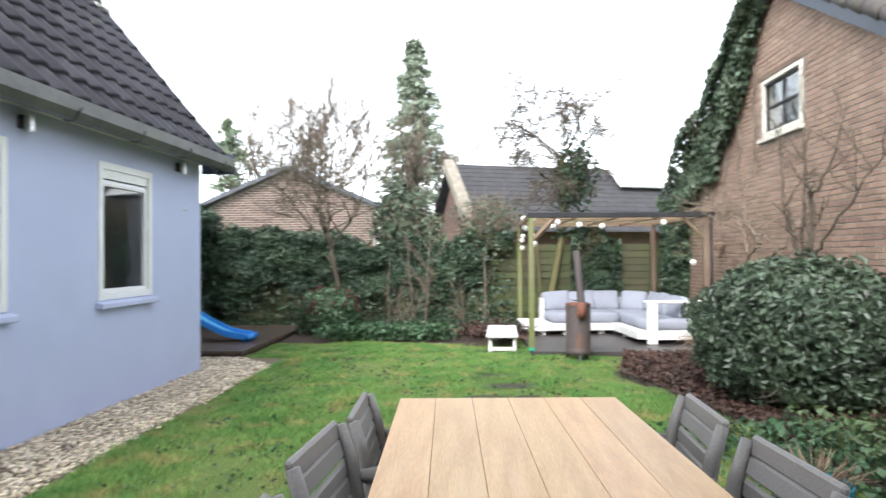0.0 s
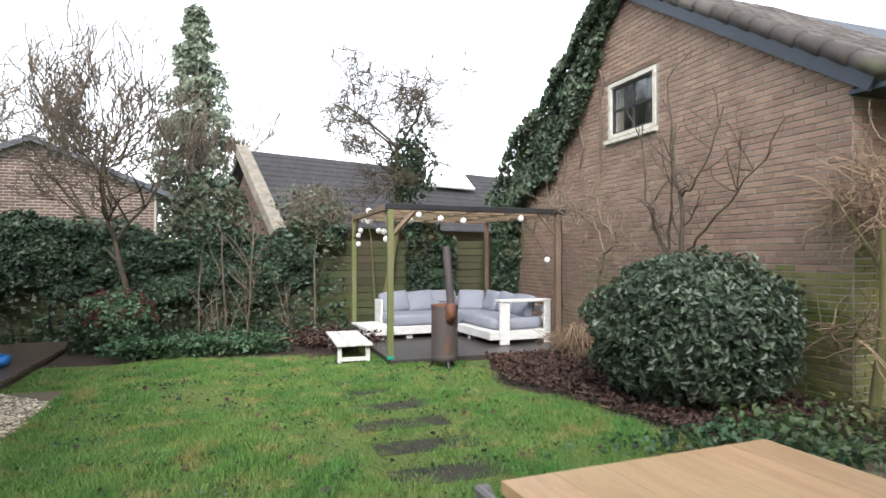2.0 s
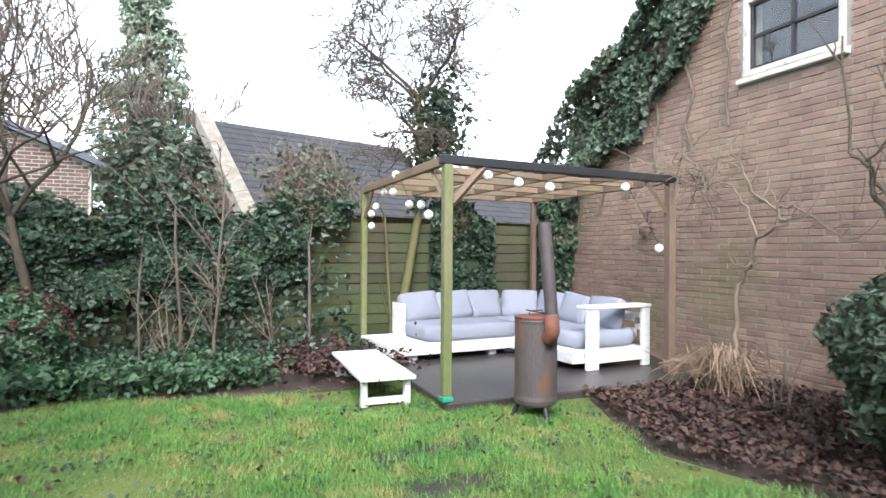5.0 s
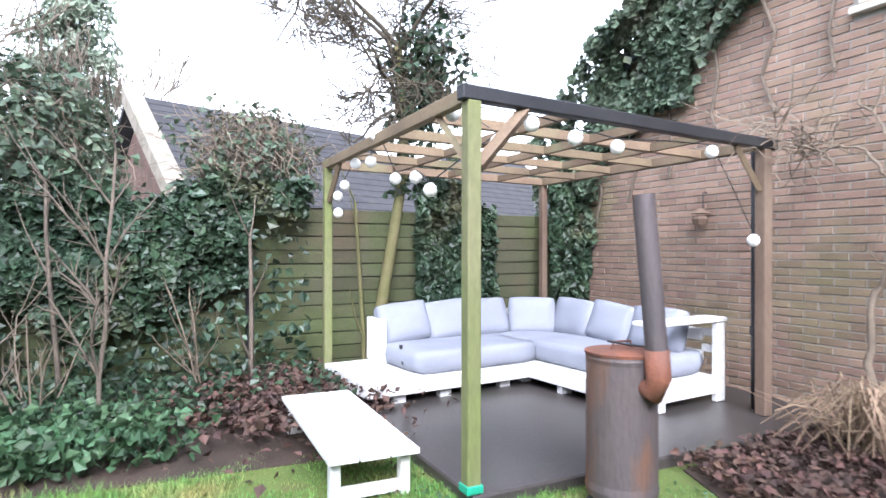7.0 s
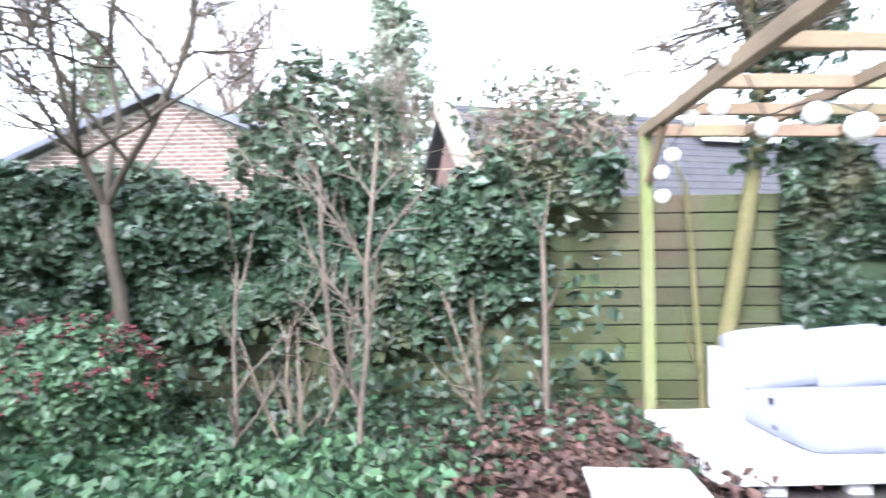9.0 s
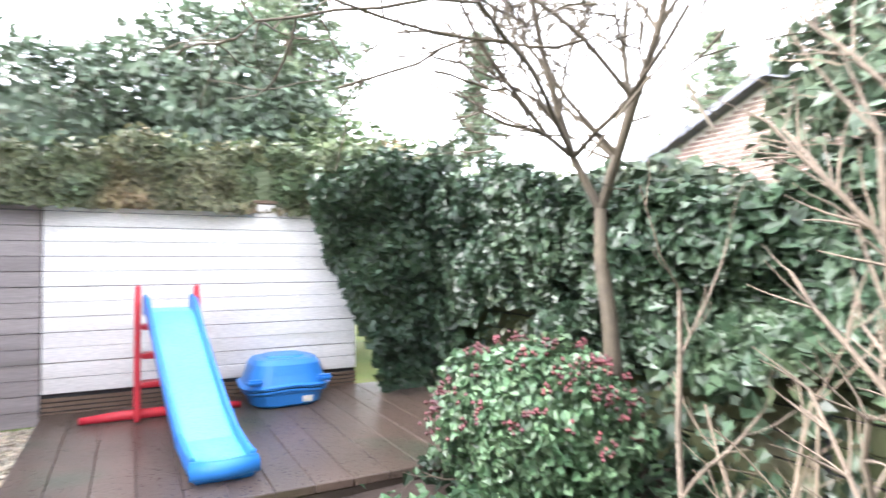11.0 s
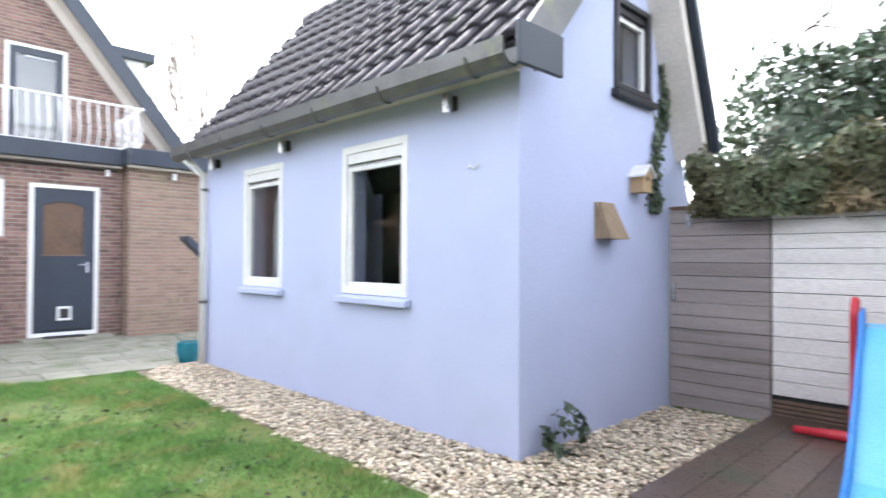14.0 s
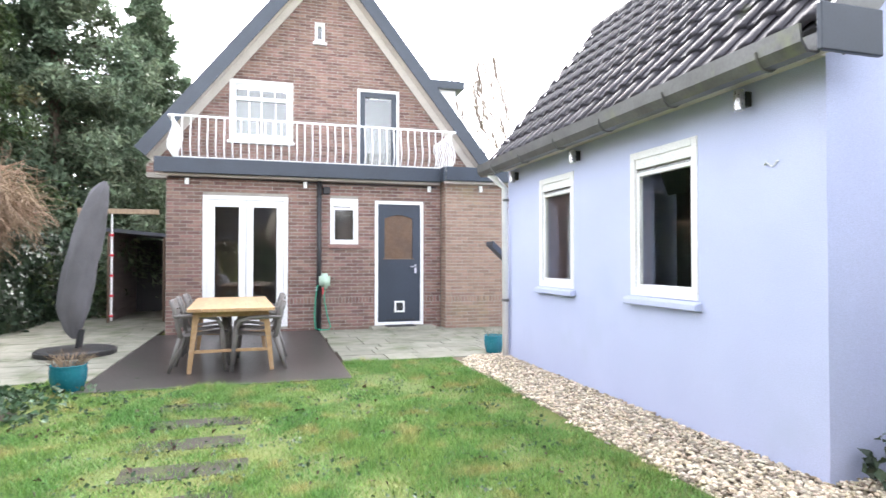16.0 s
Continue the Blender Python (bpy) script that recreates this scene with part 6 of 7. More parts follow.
stems("bare_shrub", "thin twigs growing along the fence", (0.0, 11.1, 0.05), 3, 1.1, 0.010, 45, 0.35, "bark_pale", 2)
bare_tree("apple_tree", "bare old fruit tree by the back fence", (-2.25, 11.15, 0.0), 5.2, 0.05, 51, 5, (-0.13, 0, 1), 0.30, 0.78, 0.09, 0.17, (3, 5), 0.68, bark="bark_dark", rmin=0.0065)


def crooked_tree():
    """A leaning trunk, then a round head of bent drooping limbs, and an ivy clump at the fork."""
    rng = np.random.default_rng(58)
    t = thing("crooked_tree", "leaning mossy bare tree with ivy at its fork behind the pergola", "tree", (1.45, 11.46, 0.0))
    bends = [Vector(p) for p in ((1.45, 11.46, 0.0), (1.52, 11.46, 0.4), (1.60, 11.47, 0.8), (1.71, 11.48, 1.4), (1.81, 11.5, 1.93), (1.83, 11.52, 2.45), (1.80, 11.54, 2.9), (1.78, 11.56, 3.2))]
    part("trunk", Shape().tube(bends, [0.07, 0.062, 0.056, 0.052, 0.048, 0.046, 0.044, 0.04], 9, cap=False), "bark_green", t, smooth=True)
    for k, (at, way, ln) in enumerate(((7, (-0.2, 0.1, 1.0), 1.0), (7, (0.6, -0.1, 0.9), 1.0), (6, (-0.7, 0.2, 0.8), 0.85), (6, (0.9, 0.2, 0.55), 1.15), (5, (0.3, -0.3, 0.9), 0.9), (5, (-0.5, -0.2, 0.6), 0.75))):
        limb, tips = Shape(), []
        grow(limb, rng, bends[at], Vector(way), ln * 1.15, 0.028, 4, tips, 0.85, 0.01, 0.26, (4, 6), 0.64, 5, 0.006)
        part("limb", limb, "bark_dark", t, smooth=True)
    n = 1500
    c = rng.normal(size=(n, 3)) * [0.17, 0.15, 0.30] + [2.05, 11.52, 2.85]
    leaf_cloud("ivy", c, 0.08, "leaf_ivy", t, rng)
    low = rng.normal(size=(350, 3)) * [0.07, 0.07, 0.0] + np.c_[np.interp(h := rng.uniform(1.7, 2.7, 350), [1.7, 2.7], [1.78, 1.86]), np.full(350, 11.48), h]
    leaf_cloud("ivy", low, 0.07, "leaf_ivy", t, rng)


crooked_tree()
stems("sapling", "slim stem rising beside the leaning trunk", (1.34, 11.42, 0.06), 1, 2.2, 0.026, 46, 0.0, "bark_green", 1, wig=0.04)
# beds
def scatter(name, label, n, size, material, where, z, seed, category, parent_kind="stuff", flat=1.6, up=0.0):
    rng = np.random.default_rng(seed)
    P = np.array([where(rng) for _ in range(n)])
    P = np.c_[P, z + rng.uniform(0, up + 1e-4, n)]
    ob = leaf_cloud(name, P, size, material, None, rng, flat=flat, hang=0.0)
    return tagged(ob, label, category, kind=parent_kind)


scatter("fallen_leaves", "brown fallen leaves in the back bed", 3600, 0.06, "leaf_dead", lambda r: (0.42 + 0.42 * r.normal() * 0.8, 10.55 + 0.45 * r.normal()), 0.07, 61, "leaf litter", up=0.16)
scatter("ground_cover", "low green ground cover under the fence", 2900, 0.07, "leaf_bright", lambda r: (r.uniform(-2.3, -0.35) + 0.16 * r.normal(), 9.66 + abs(r.normal()) * 0.6), 0.05, 62, "ground cover", up=0.20, flat=0.8)
scatter("ground_cover", "ivy creeping over the back bed", 2600, 0.07, "leaf_ivy", lambda r: (r.uniform(-2.9, 0.9), r.uniform(10.2, 11.5)), 0.06, 63, "ground cover", up=0.2, flat=0.8)
scatter("fallen_leaves", "dark red-brown leaf litter in the bed by the brick wall", 10000, 0.05, "leaf_dead", lambda r: (lambda y: (r.uniform(1.75 + 0.35 * abs(y - 7.2) ** 0.7, 4.0), y))(r.uniform(4.6, 8.5)), 0.05, 64, "leaf litter", up=0.05)
scatter("ground_cover", "green weeds at the edge of the bed", 1500, 0.06, "leaf_bright", lambda r: (2.5 + 0.5 * r.normal() * 0.8, r.uniform(3.6, 5.0)), 0.03, 65, "ground cover", up=0.12, flat=0.8)
scatter("ground_cover", "dark green weeds under the big shrub", 1300, 0.06, "leaf_hedge", lambda r: (r.uniform(2.5, 4.0), r.uniform(3.2, 5.0)), 0.05, 66, "ground cover", up=0.2, flat=0.8)
sk = lump("berry_bush", "evergreen bush with dark red berry clusters beside the deck", (-2.42, 10.66, 0.42), (0.51, 0.51, 0.43), 9500, 0.05, "leaf_berry", 71)
rng = np.random.default_rng(72)
D = rng.normal(size=(120, 3))
D[:, 2] = abs(D[:, 2]) * 0.8
D /= np.linalg.norm(D, axis=1)[:, None]
bsh = Shape()
for d in D:
    p = Vector((-2.42 + d[0] * 0.52, 10.66 + d[1] * 0.52, 0.42 + d[2] * 0.45))
    for _ in range(5):
        q = p + Vector(rng.normal(size=3)) * 0.018
        bsh.add([q + Vector(v) * 0.013 for v in ((1, 0, 0), (-1, 0, 0), (0, 1, 0), (0, -1, 0), (0, 0, 1), (0, 0, -1))], [(0, 2, 4), (2, 1, 4), (1, 3, 4), (3, 0, 4), (2, 0, 5), (1, 2, 5), (3, 1, 5), (0, 3, 5)])
tagged(part("berry_mass", bsh, "berry", sk, "dark red berry clusters"), kind="stuff")
lump("leafy_plant", "bright green low plant in the back bed", (-1.85, 10.05, 0.12), (0.28, 0.24, 0.14), 160, 0.15, "leaf_bright", 73, core=False, category="plant")
lump("wall_plant", "small leafy plant at the foot of the plaster wall", (-3.55, 7.58, 0.16), (0.24, 0.10, 0.17), 48, 0.085, "leaf_shrub", 74, core=False, category="plant", aspect=1.0)

scatter("fallen_leaves", "scattered brown leaves lying on the lawn", 230, 0.045, "leaf_dead", lambda r: (r.uniform(-2.2, 2.1), r.uniform(3.7, 9.4)), 0.02, 67, "leaf litter", up=0.012)
scatter("lawn_weeds", "small flat weeds growing through the lawn", 2600, 0.03, "leaf_bright", lambda r: (lambda c: (c[0] + 0.10 * r.normal(), c[1] + 0.10 * r.normal()))((-2.0 + 0.53 * r.integers(0, 8) + 0.21 * math.sin(7.0 * r.integers(0, 5)), 3.9 + 0.61 * r.integers(0, 9))), 0.012, 68, "weeds", up=0.018, flat=1.2)

# side of the deck
hedge("ivy_hedge", "ivy spilling over the end of the whitewashed fence", (-5.2, 10.2), (-5.2, 11.6), 0.1, lambda f: 1.95 + 0.35 * f, 0.34, 5200, 0.085, "leaf_ivy", 81, (1, 0), hole=lambda x, y, z, r: z < 1.75 - (y - 10.2) * 2.6 and y < 10.85)
hedge("ivy_hedge", "mixed hedge topping the whitewashed fence", (-5.42, 7.7), (-5.42, 11.6), 1.66, lambda f: 2.12 + 0.15 * f, 0.24, 7500, 0.07, "leaf_mixed", 82, (1, 0))
lump("ivy_tree", "large ivy-clad tree behind the side fence", (-8.6, 9.9, 2.3), (1.3, 1.75, 2.28), 13000, 0.13, "leaf_wall", 83, category="tree")
lump("ivy_tree", "rounded ivy mass behind the side fence", (-8.2, 8.0, 1.98), (1.1, 1.35, 1.95), 7500, 0.12, "leaf_wall", 84, category="tree")
lump("evergreen_shrub", "far evergreen growth behind the side fence", (-9.0, 12.2, 2.1), (1.6, 1.9, 1.3), 4200, 0.14, "leaf_hedge", 85, category="tree")
conifer("conifer", "dark conifer far behind the side fence", (-13.8, 12.1, 0), 10.5, 3.4, 16000, 0.22, "needle", 86)
conifer("conifer", "slim far conifer behind the ivy hedge", (-12.1, 16.3, 0), 6.9, 1.3, 4500, 0.2, "needle", 90)
rng = np.random.default_rng(87)
gable_ivy = thing("ivy_growth", "thin ivy climbing the corner of the plaster gable", "ivy", (-5.15, AY, 1.75))
up_z = 1.72 + 1.3 * rng.random(520) ** 1.25
P = np.c_[-5.12 + 0.10 * np.sin(up_z * 4.0) + rng.normal(size=520) * (0.09 - 0.02 * up_z), np.full(520, AY + 0.012) + rng.random(520) * 0.04, up_z]
leaf_cloud("foliage", P, 0.06, "leaf_wall", gable_ivy, rng, out=np.tile((0.0, 1.0, 0.2), (520, 1)))
for k in range(3):
    part("vine_stem", Shape().tube([(-5.14 + 0.05 * k + 0.08 * math.sin(z * 4.0 + k), AY + 0.008, z) for z in np.linspace(1.70, 2.5 + 0.2 * k, 7)], 0.005, 5), "bark", gable_ivy)

lump("evergreen_shrub", "olive evergreen shrub behind the side fence", (-7.6, 11.2, 2.0), (0.9, 1.3, 1.0), 3600, 0.11, "leaf_hedge", 88, category="tree")
lump("evergreen_shrub", "brownish shrub topping the side hedge", (-6.6, 9.9, 1.9), (0.5, 1.7, 0.55), 2600, 0.09, "leaf_hedge", 89)
# neighbour's wall: ivy band under the verge, shrubs, bare climbers
rng = np.random.default_rng(91)
P, O = [], []
while len(P) < 12000:
    y = rng.uniform(8.25, 12.3)
    zt = 4.93 - 0.645 * abs(y - 8.15) + 0.12 + (0.10 + 0.22 * wobble(y, 6, 2, 2.2)) * min(1, max(0, y - 8.6))
    w = 0.30 + 0.88 * min(1, max(0, (y - 8.3) / 0.95)) + 0.30 * wobble(y, 1, 2, 1.8)
    if y > 10.9:
        w = 0.95 + (y - 10.9) * 1.9 + 0.35 * wobble(y, 1, 2, 3.0)
    z = zt - rng.random() ** 0.9 * w
    if z < zt - 0.3 and wobble(y, z, 8, 2.6) < -0.12 and rng.random() < 0.9:
        continue
    th = 0.10 + 0.16 * (0.5 + wobble(y, z, 4, 1.5)) + (0.15 if z > zt - 0.2 else 0)
    P.append((NX - 0.02 - rng.random() ** 0.5 * th, y, z))
    O.append((-1.0, 0, 0.3))
ivw = thing("wall_ivy", "dark ivy climbing the neighbour's gable under the roof edge", "ivy", (NX, 10.2, 2.5))
leaf_cloud("foliage", P, 0.095, "leaf_wall", ivw, rng, out=np.array(O), aspect=0.9)
for k in range(7):
    y0 = 11.75 - 0.5 * k
    stem = [(NX - 0.03, y0 + 0.06 * math.sin(3 * q + k), 1.3 + q * 0.32 + 0.2 * k) for q in range(6)]
    stem = [p for p in stem if p[2] < 4.8 - 0.645 * abs(p[1] - 8.15)]
    if len(stem) > 2:
        part("vine_stem", Shape().tube(stem, 0.014, 5), "bark", ivw)
lump("evergreen_shrub", "large round grey-green evergreen shrub by the brick wall", (3.14, 5.92, 0.64), (0.92, 0.92, 0.72), 19000, 0.072, "leaf_shrub", 95, rough=0.16, aspect=0.55)


def wall_shrub(name, label, base, legs, seed, bark, twigs=4, wig=0.16):
    """A trained bare shrub: each leg is a bent limb (radius and its bends) with fine side twigs."""
    rng = np.random.default_rng(seed)
    t = thing(name, label, "shrub", base)
    for r, bends in legs:
        s, tips = Shape(), []
        pts = []
        for a, b in zip(bends, bends[1:]):
            a, b = Vector(a), Vector(b)
            for k in range(4):
                pts.append(a.lerp(b, k / 4) + Vector(rng.normal(size=3)) * 0.012)
        pts.append(Vector(bends[-1]))
        n = len(pts)
        s.tube(pts, [max(0.005, r * (1 - 0.8 * i / n)) for i in range(n)], 7, cap=False)
        for _ in range(twigs):
            i = int(rng.integers(n // 3, n))
            d = Vector((rng.normal() * 0.3, rng.normal() * 0.8, abs(rng.normal()) * 0.5 + 0.15))
            grow(s, rng, pts[i], d, rng.uniform(0.25, 0.6), max(0.005, r * 0.35), 1, tips, 0.5, 0.12, wig, (1, 3), 0.55, 5, 0.004)
        part("stem", s, bark, t, smooth=True)


wall_shrub("bare_shrub", "tall dark bare branching shrub against the brick wall", (3.65, 6.68, 0.04), [
    (0.032, [(3.65, 6.66, 0.04), (3.65, 6.63, 1.3), (3.66, 6.67, 2.0), (3.66, 6.8, 2.2), (3.7, 6.84, 2.75)]),
    (0.018, [(3.65, 6.67, 1.98), (3.62, 6.5, 2.02), (3.66, 6.32, 2.25), (3.7, 6.12, 2.8)]),
    (0.018, [(3.65, 6.63, 1.28), (3.6, 6.4, 1.5), (3.66, 5.9, 1.95), (3.7, 5.55, 2.3)])], 101, "bark_dark", 6)
wall_shrub("bare_shrub", "slender bare stems reaching past the window", (3.7, 6.95, 0.04), [
    (0.028, [(3.66, 6.9, 0.04), (3.65, 6.89, 1.35), (3.66, 7.1, 1.62), (3.66, 7.12, 1.85), (3.7, 7.3, 2.0), (3.72, 7.38, 2.9)]),
    (0.018, [(3.65, 6.89, 1.3), (3.68, 6.84, 1.85), (3.7, 6.88, 2.35), (3.72, 6.95, 3.3)]),
    (0.014, [(3.66, 7.11, 1.75), (3.62, 6.95, 1.62), (3.62, 6.7, 1.45)])], 102, "bark_dark", 5)
wall_shrub("corkscrew_hazel", "twisted bare hazel beside the pergola post", (3.65, 8.29, 0.03), [
    (0.026, [(3.65, 8.29, 0.03), (3.65, 8.29, 0.5), (3.64, 8.27, 0.88), (3.66, 8.2, 1.05), (3.64, 8.06, 1.36), (3.66, 7.8, 1.48), (3.66, 7.9, 1.6), (3.64, 8.1, 1.76), (3.68, 8.27, 2.08), (3.66, 8.17, 2.4)]),
    (0.014, [(3.64, 8.06, 1.36), (3.62, 8.14, 1.62), (3.62, 8.3, 1.86), (3.6, 8.5, 1.88), (3.56, 8.72, 1.82)]),
    (0.012, [(3.66, 7.9, 1.62), (3.66, 7.7, 1.62), (3.7, 7.45, 1.4), (3.7, 7.2, 1.3)])], 103, "bark_pale", 7, 0.4)
tangle("dry_climber", "dry twisted twigs over the pergola corner", (3.55, 8.72, 2.0), (0.35, 0.2, 0.12), 50, 0.6, 0.005, "bark_pale", 105)
rngd = np.random.default_rng(106)
dead = thing("cut_perennial", "heap of dead straw-coloured stems beside the terrace", "dead plant", (3.25, 8.12, 0))
s = Shape()
for _ in range(170):
    a, l = rngd.uniform(0, 6.28), rngd.uniform(0.2, 0.5)
    p = Vector((3.25 + rngd.normal() * 0.08, 8.12 + rngd.normal() * 0.08, 0.05))
    m = p + Vector((math.cos(a) * l * 0.45, math.sin(a) * l * 0.45, rngd.uniform(0.15, 0.42)))
    e = p + Vector((math.cos(a) * l * 1.05, math.sin(a) * l * 1.05, rngd.uniform(0.03, 0.3)))
    s.tube([p, m, e], [0.006, 0.005, 0.003], 3, cap=False)
tagged(part("stem_mass", s, "dry_grass", dead), kind="stuff")
tangle("dry_vine", "hanging mass of dry vine twigs on the brick corner", (4.05, 4.72, 1.78), (0.45, 0.60, 0.36), 480, 0.55, 0.005, "dry_grass", 107, down=0.06)
tangle("dry_vine", "low dry branches along the wall foot", (3.9, 4.7, 0.72), (0.4, 0.7, 0.10), 90, 0.6, 0.006, "dry_grass", 108)
stems("vine_trunk", "mossy vine trunk below the dry twigs", (3.78, 4.72, 0.03), 1, 1.6, 0.05, 109, 0.05, "bark_green", 1, wig=0.1)
k = thing("cane", "long bare cane lying at the edge of the bed", "cane", (2.6, 5.2, 0))
part("stick", Shape().tube([(2.18, 5.95, 0.03), (2.35, 5.5, 0.06), (2.6, 5.0, 0.045), (2.95, 4.6, 0.06)], 0.008, 6), "dry_grass", k)
stems("dried_hydrangea", "dried brown flower heads on thin stems", (3.3, 7.55, 0.04), 4, 0.75, 0.007, 110, 0.12, "bark_pale", 1)

# beside the house
hedge("tall_hedge", "dark ivy hedge along the paved side yard", (4.45, -6.5), (4.95, 4.5), 0.0, lambda f: 1.75, 0.40, 9000, 0.10, "leaf_ivy", 121, (-1, 0))
tangle("dry_climber", "dry brown climber hanging over the hedge", (4.5, -1.4, 2.3), (0.65, 2.0, 0.68), 1700, 0.7, 0.007, "dry_grass", 122, down=0.25)
conifer("conifer", "tall dark conifer beyond the side yard", (5.4, -8.0, 0), 12.0, 3.8, 95000, 0.18, "needle", 123)
conifer("conifer", "broad green conifer beyond the side yard", (7.0, -5.5, 0), 9.5, 3.6, 80000, 0.17, "leaf_hedge", 124)
conifer("conifer", "dark conifer behind the side shed", (3.8, -11.5, 0), 10.5, 3.2, 60000, 0.19, "needle", 125)
bare_tree("birch", "tall bare tree behind the house", (-7.5, -9.0, 0), 9.0, 0.09, 131, 4, (0.02, 0, 1), 0.45, 0.45, 0.25, 0.16, rmin=0.016)
bare_tree("birch", "slender bare tree beyond the garden house", (-6.2, -7.0, 0), 7.5, 0.07, 132, 4, (0, 0, 1), 0.45, 0.4, 0.25, 0.16, rmin=0.016)

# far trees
# haze over the far cypress comes from its paler needle colour
conifer("cypress", "tall grey-green conifer far behind the fence, paled in colour for haze", (-2.4, 25.0, 0), 10.6, 3.0, 15000, 0.24, "needle_hazed", 141, thin=0.3)
bare_tree("bare_tree", "far bare tree with fine twigs", (-4.8, 21.0, 0), 7.0, 0.10, 142, 5, (0, 0, 1), 0.4, 0.55, 0.15, 0.16, rmin=0.016)
bare_tree("bare_tree", "far bare tree beside the tall conifer", (-1.7, 24.0, 0), 6.4, 0.08, 143, 5, (0, 0, 1), 0.4, 0.5, 0.2, 0.16, rmin=0.016)
bare_tree("bare_tree", "far bare spreading tree", (-8.5, 22.0, 0), 7.5, 0.12, 144, 5, (0.1, 0, 1), 0.4, 0.6, 0.1, 0.16, rmin=0.016)
conifer("larch", "far thin dark conifer with drooping branches", (-8.0, 19.5, 0), 6.2, 2.4, 2600, 0.2, "needle", 145, thin=0.7)
lump("distant_bushes", "far low evergreen bushes behind the fence", (-9.5, 16.0, 1.4), (2.4, 2.0, 1.7), 3500, 0.16, "far_tree", 146, category="bushes")
lump("distant_bushes", "far low bushes between the sheds", (-1.6, 17.5, 1.3), (1.1, 1.0, 1.5), 2200, 0.15, "far_tree", 147, category="bushes")

# ================= roof tiles of the garden house =================
tile = Shape()
tw, tl = 0.235, 0.33
sec = [(-0.118, 0.0), (-0.085, -0.006), (-0.045, -0.004), (-0.01, 0.008), (0.03, 0.024), (0.07, 0.029), (0.10, 0.021), (0.122, 0.006)]
rows_t = ((0.0, 0.026), (0.0 + 0.02, 0.034), (tl * 0.5, 0.018), (tl, -0.004))
for k, (d, lift) in enumerate(rows_t):
    for y, h in sec:
        tile.v.append((y, d, h + lift))
for k in range(len(rows_t) - 1):
    for i in range(len(sec) - 1):
        a = k * len(sec) + i
        tile.f.append((a, a + 1, a + 1 + len(sec), a + len(sec)))
front = len(tile.v)
for y, h in sec:
    tile.v.append((y, 0.006, h - 0.02))
for i in range(len(sec) - 1):
    tile.f.append((i, front + i, front + i + 1, i + 1))
tile_mesh = mesh_of(tile, "roof_tile", "tile", smooth=True)
# slope axes: along +y the row, up the slope rd, outward rn
across = Vector((0, 1, 0))
for r in range(9):
    for c in range(22):
        o = e0 + rd * (0.02 + 0.293 * r) + rn * 0.02 + across * (2.55 + 0.2345 * c)
        m = Matrix(((across.x, rd.x, rn.x, o.x), (across.y, rd.y, rn.y, o.y), (across.z, rd.z, rn.z, o.z), (0, 0, 0, 1)))
        piece("roof_tile", tile_mesh, m @ pose(0, 0, random.uniform(-0.002, 0.002), random.uniform(-0.6, 0.6), random.uniform(-0.8, 0.8), random.uniform(-0.4, 0.4)), aroof)
ridge = mesh_of(Shape().tube([(0, 0, 0), (0, 0.36, 0)], [0.11, 0.10], 12), "ridge_tile", "tile", smooth=True)
for c in range(15):
    piece("ridge_tile", ridge, pose(AAX, 2.45 + 0.345 * c, AAZ + 0.0), aroof)
# verge tiles of the neighbour's roof
nd = Vector((0, -1, -0.645)).normalized()
nn = Vector((0, -0.645, 1)).normalized()
nroof = [o for o in nb.children if o.name.startswith("roof")][0]
vt = mesh_of(Shape().tube([(0, 0, 0), (0, 0.34, 0)], [0.095, 0.075], 10), "verge_tile", "tile_old", smooth=True)
for c in range(13):
    o = Vector((NX - 0.05, 8.15, 4.97)) + nd * (0.05 + 0.30 * c)
    m = Matrix(((1, 0, 0, o.x), (0, -nd.y, nn.y, o.y), (0, -nd.z, nn.z, o.z), (0, 0, 0, 1)))
    piece("verge_tile", vt, m @ pose(0, -0.34, 0), nroof)
rt = mesh_of(Shape().tube([(0, 0, 0), (0, 0.34, 0)], [0.07, 0.06], 8), "roof_tile", "tile_old", smooth=True)
for q in range(10):
    for c in range(12):
        o = Vector((NX + 0.20 + 0.24 * q, 8.15, 4.95)) + nd * (0.05 + 0.32 * c)
        m = Matrix(((1, 0, 0, o.x), (0, -nd.y, nn.y, o.y), (0, -nd.z, nn.z, o.z), (0, 0, 0, 1)))
        piece("roof_tile", rt, m @ pose(0, -0.34, -0.03), nroof)

# ================= brickwork =================
bricks(hwall, -1.635, 3.30, 0.0, lambda u: 2.84, holes, hp, "brick_red", "brick_red_far", (0.42, 1.98, 0.2, 1.5), soldier=0.53)
bricks(bwall, 3.325, 5.6, 0.0, lambda u: 2.84, [], bp, "brick_pale", "brick_pale", (9, 9, 9, 9), soldier=0.53)
bricks(bwall, 0.745, 1.035, 0.0, lambda u: 2.84, [], lambda u, v, w: (-3.32 - w, -u, v), "brick_pale", "brick_pale", (9, 9, 9, 9))
bricks(gwall, -2.2, 4.6, 3.0, gtop, uholes, up, "brick_red", "brick_red_far", (9, 9, 9, 9))
bricks(shed_wall, -7.55, -2.75, 0.9, lambda u: 9 if u is None else 3.80 - 0.42 * abs(u + 5.2), [], fp, "brick_far", "brick_far", (99, 99, 9, 9), length=0.21, height=0.055, joint=0.014)
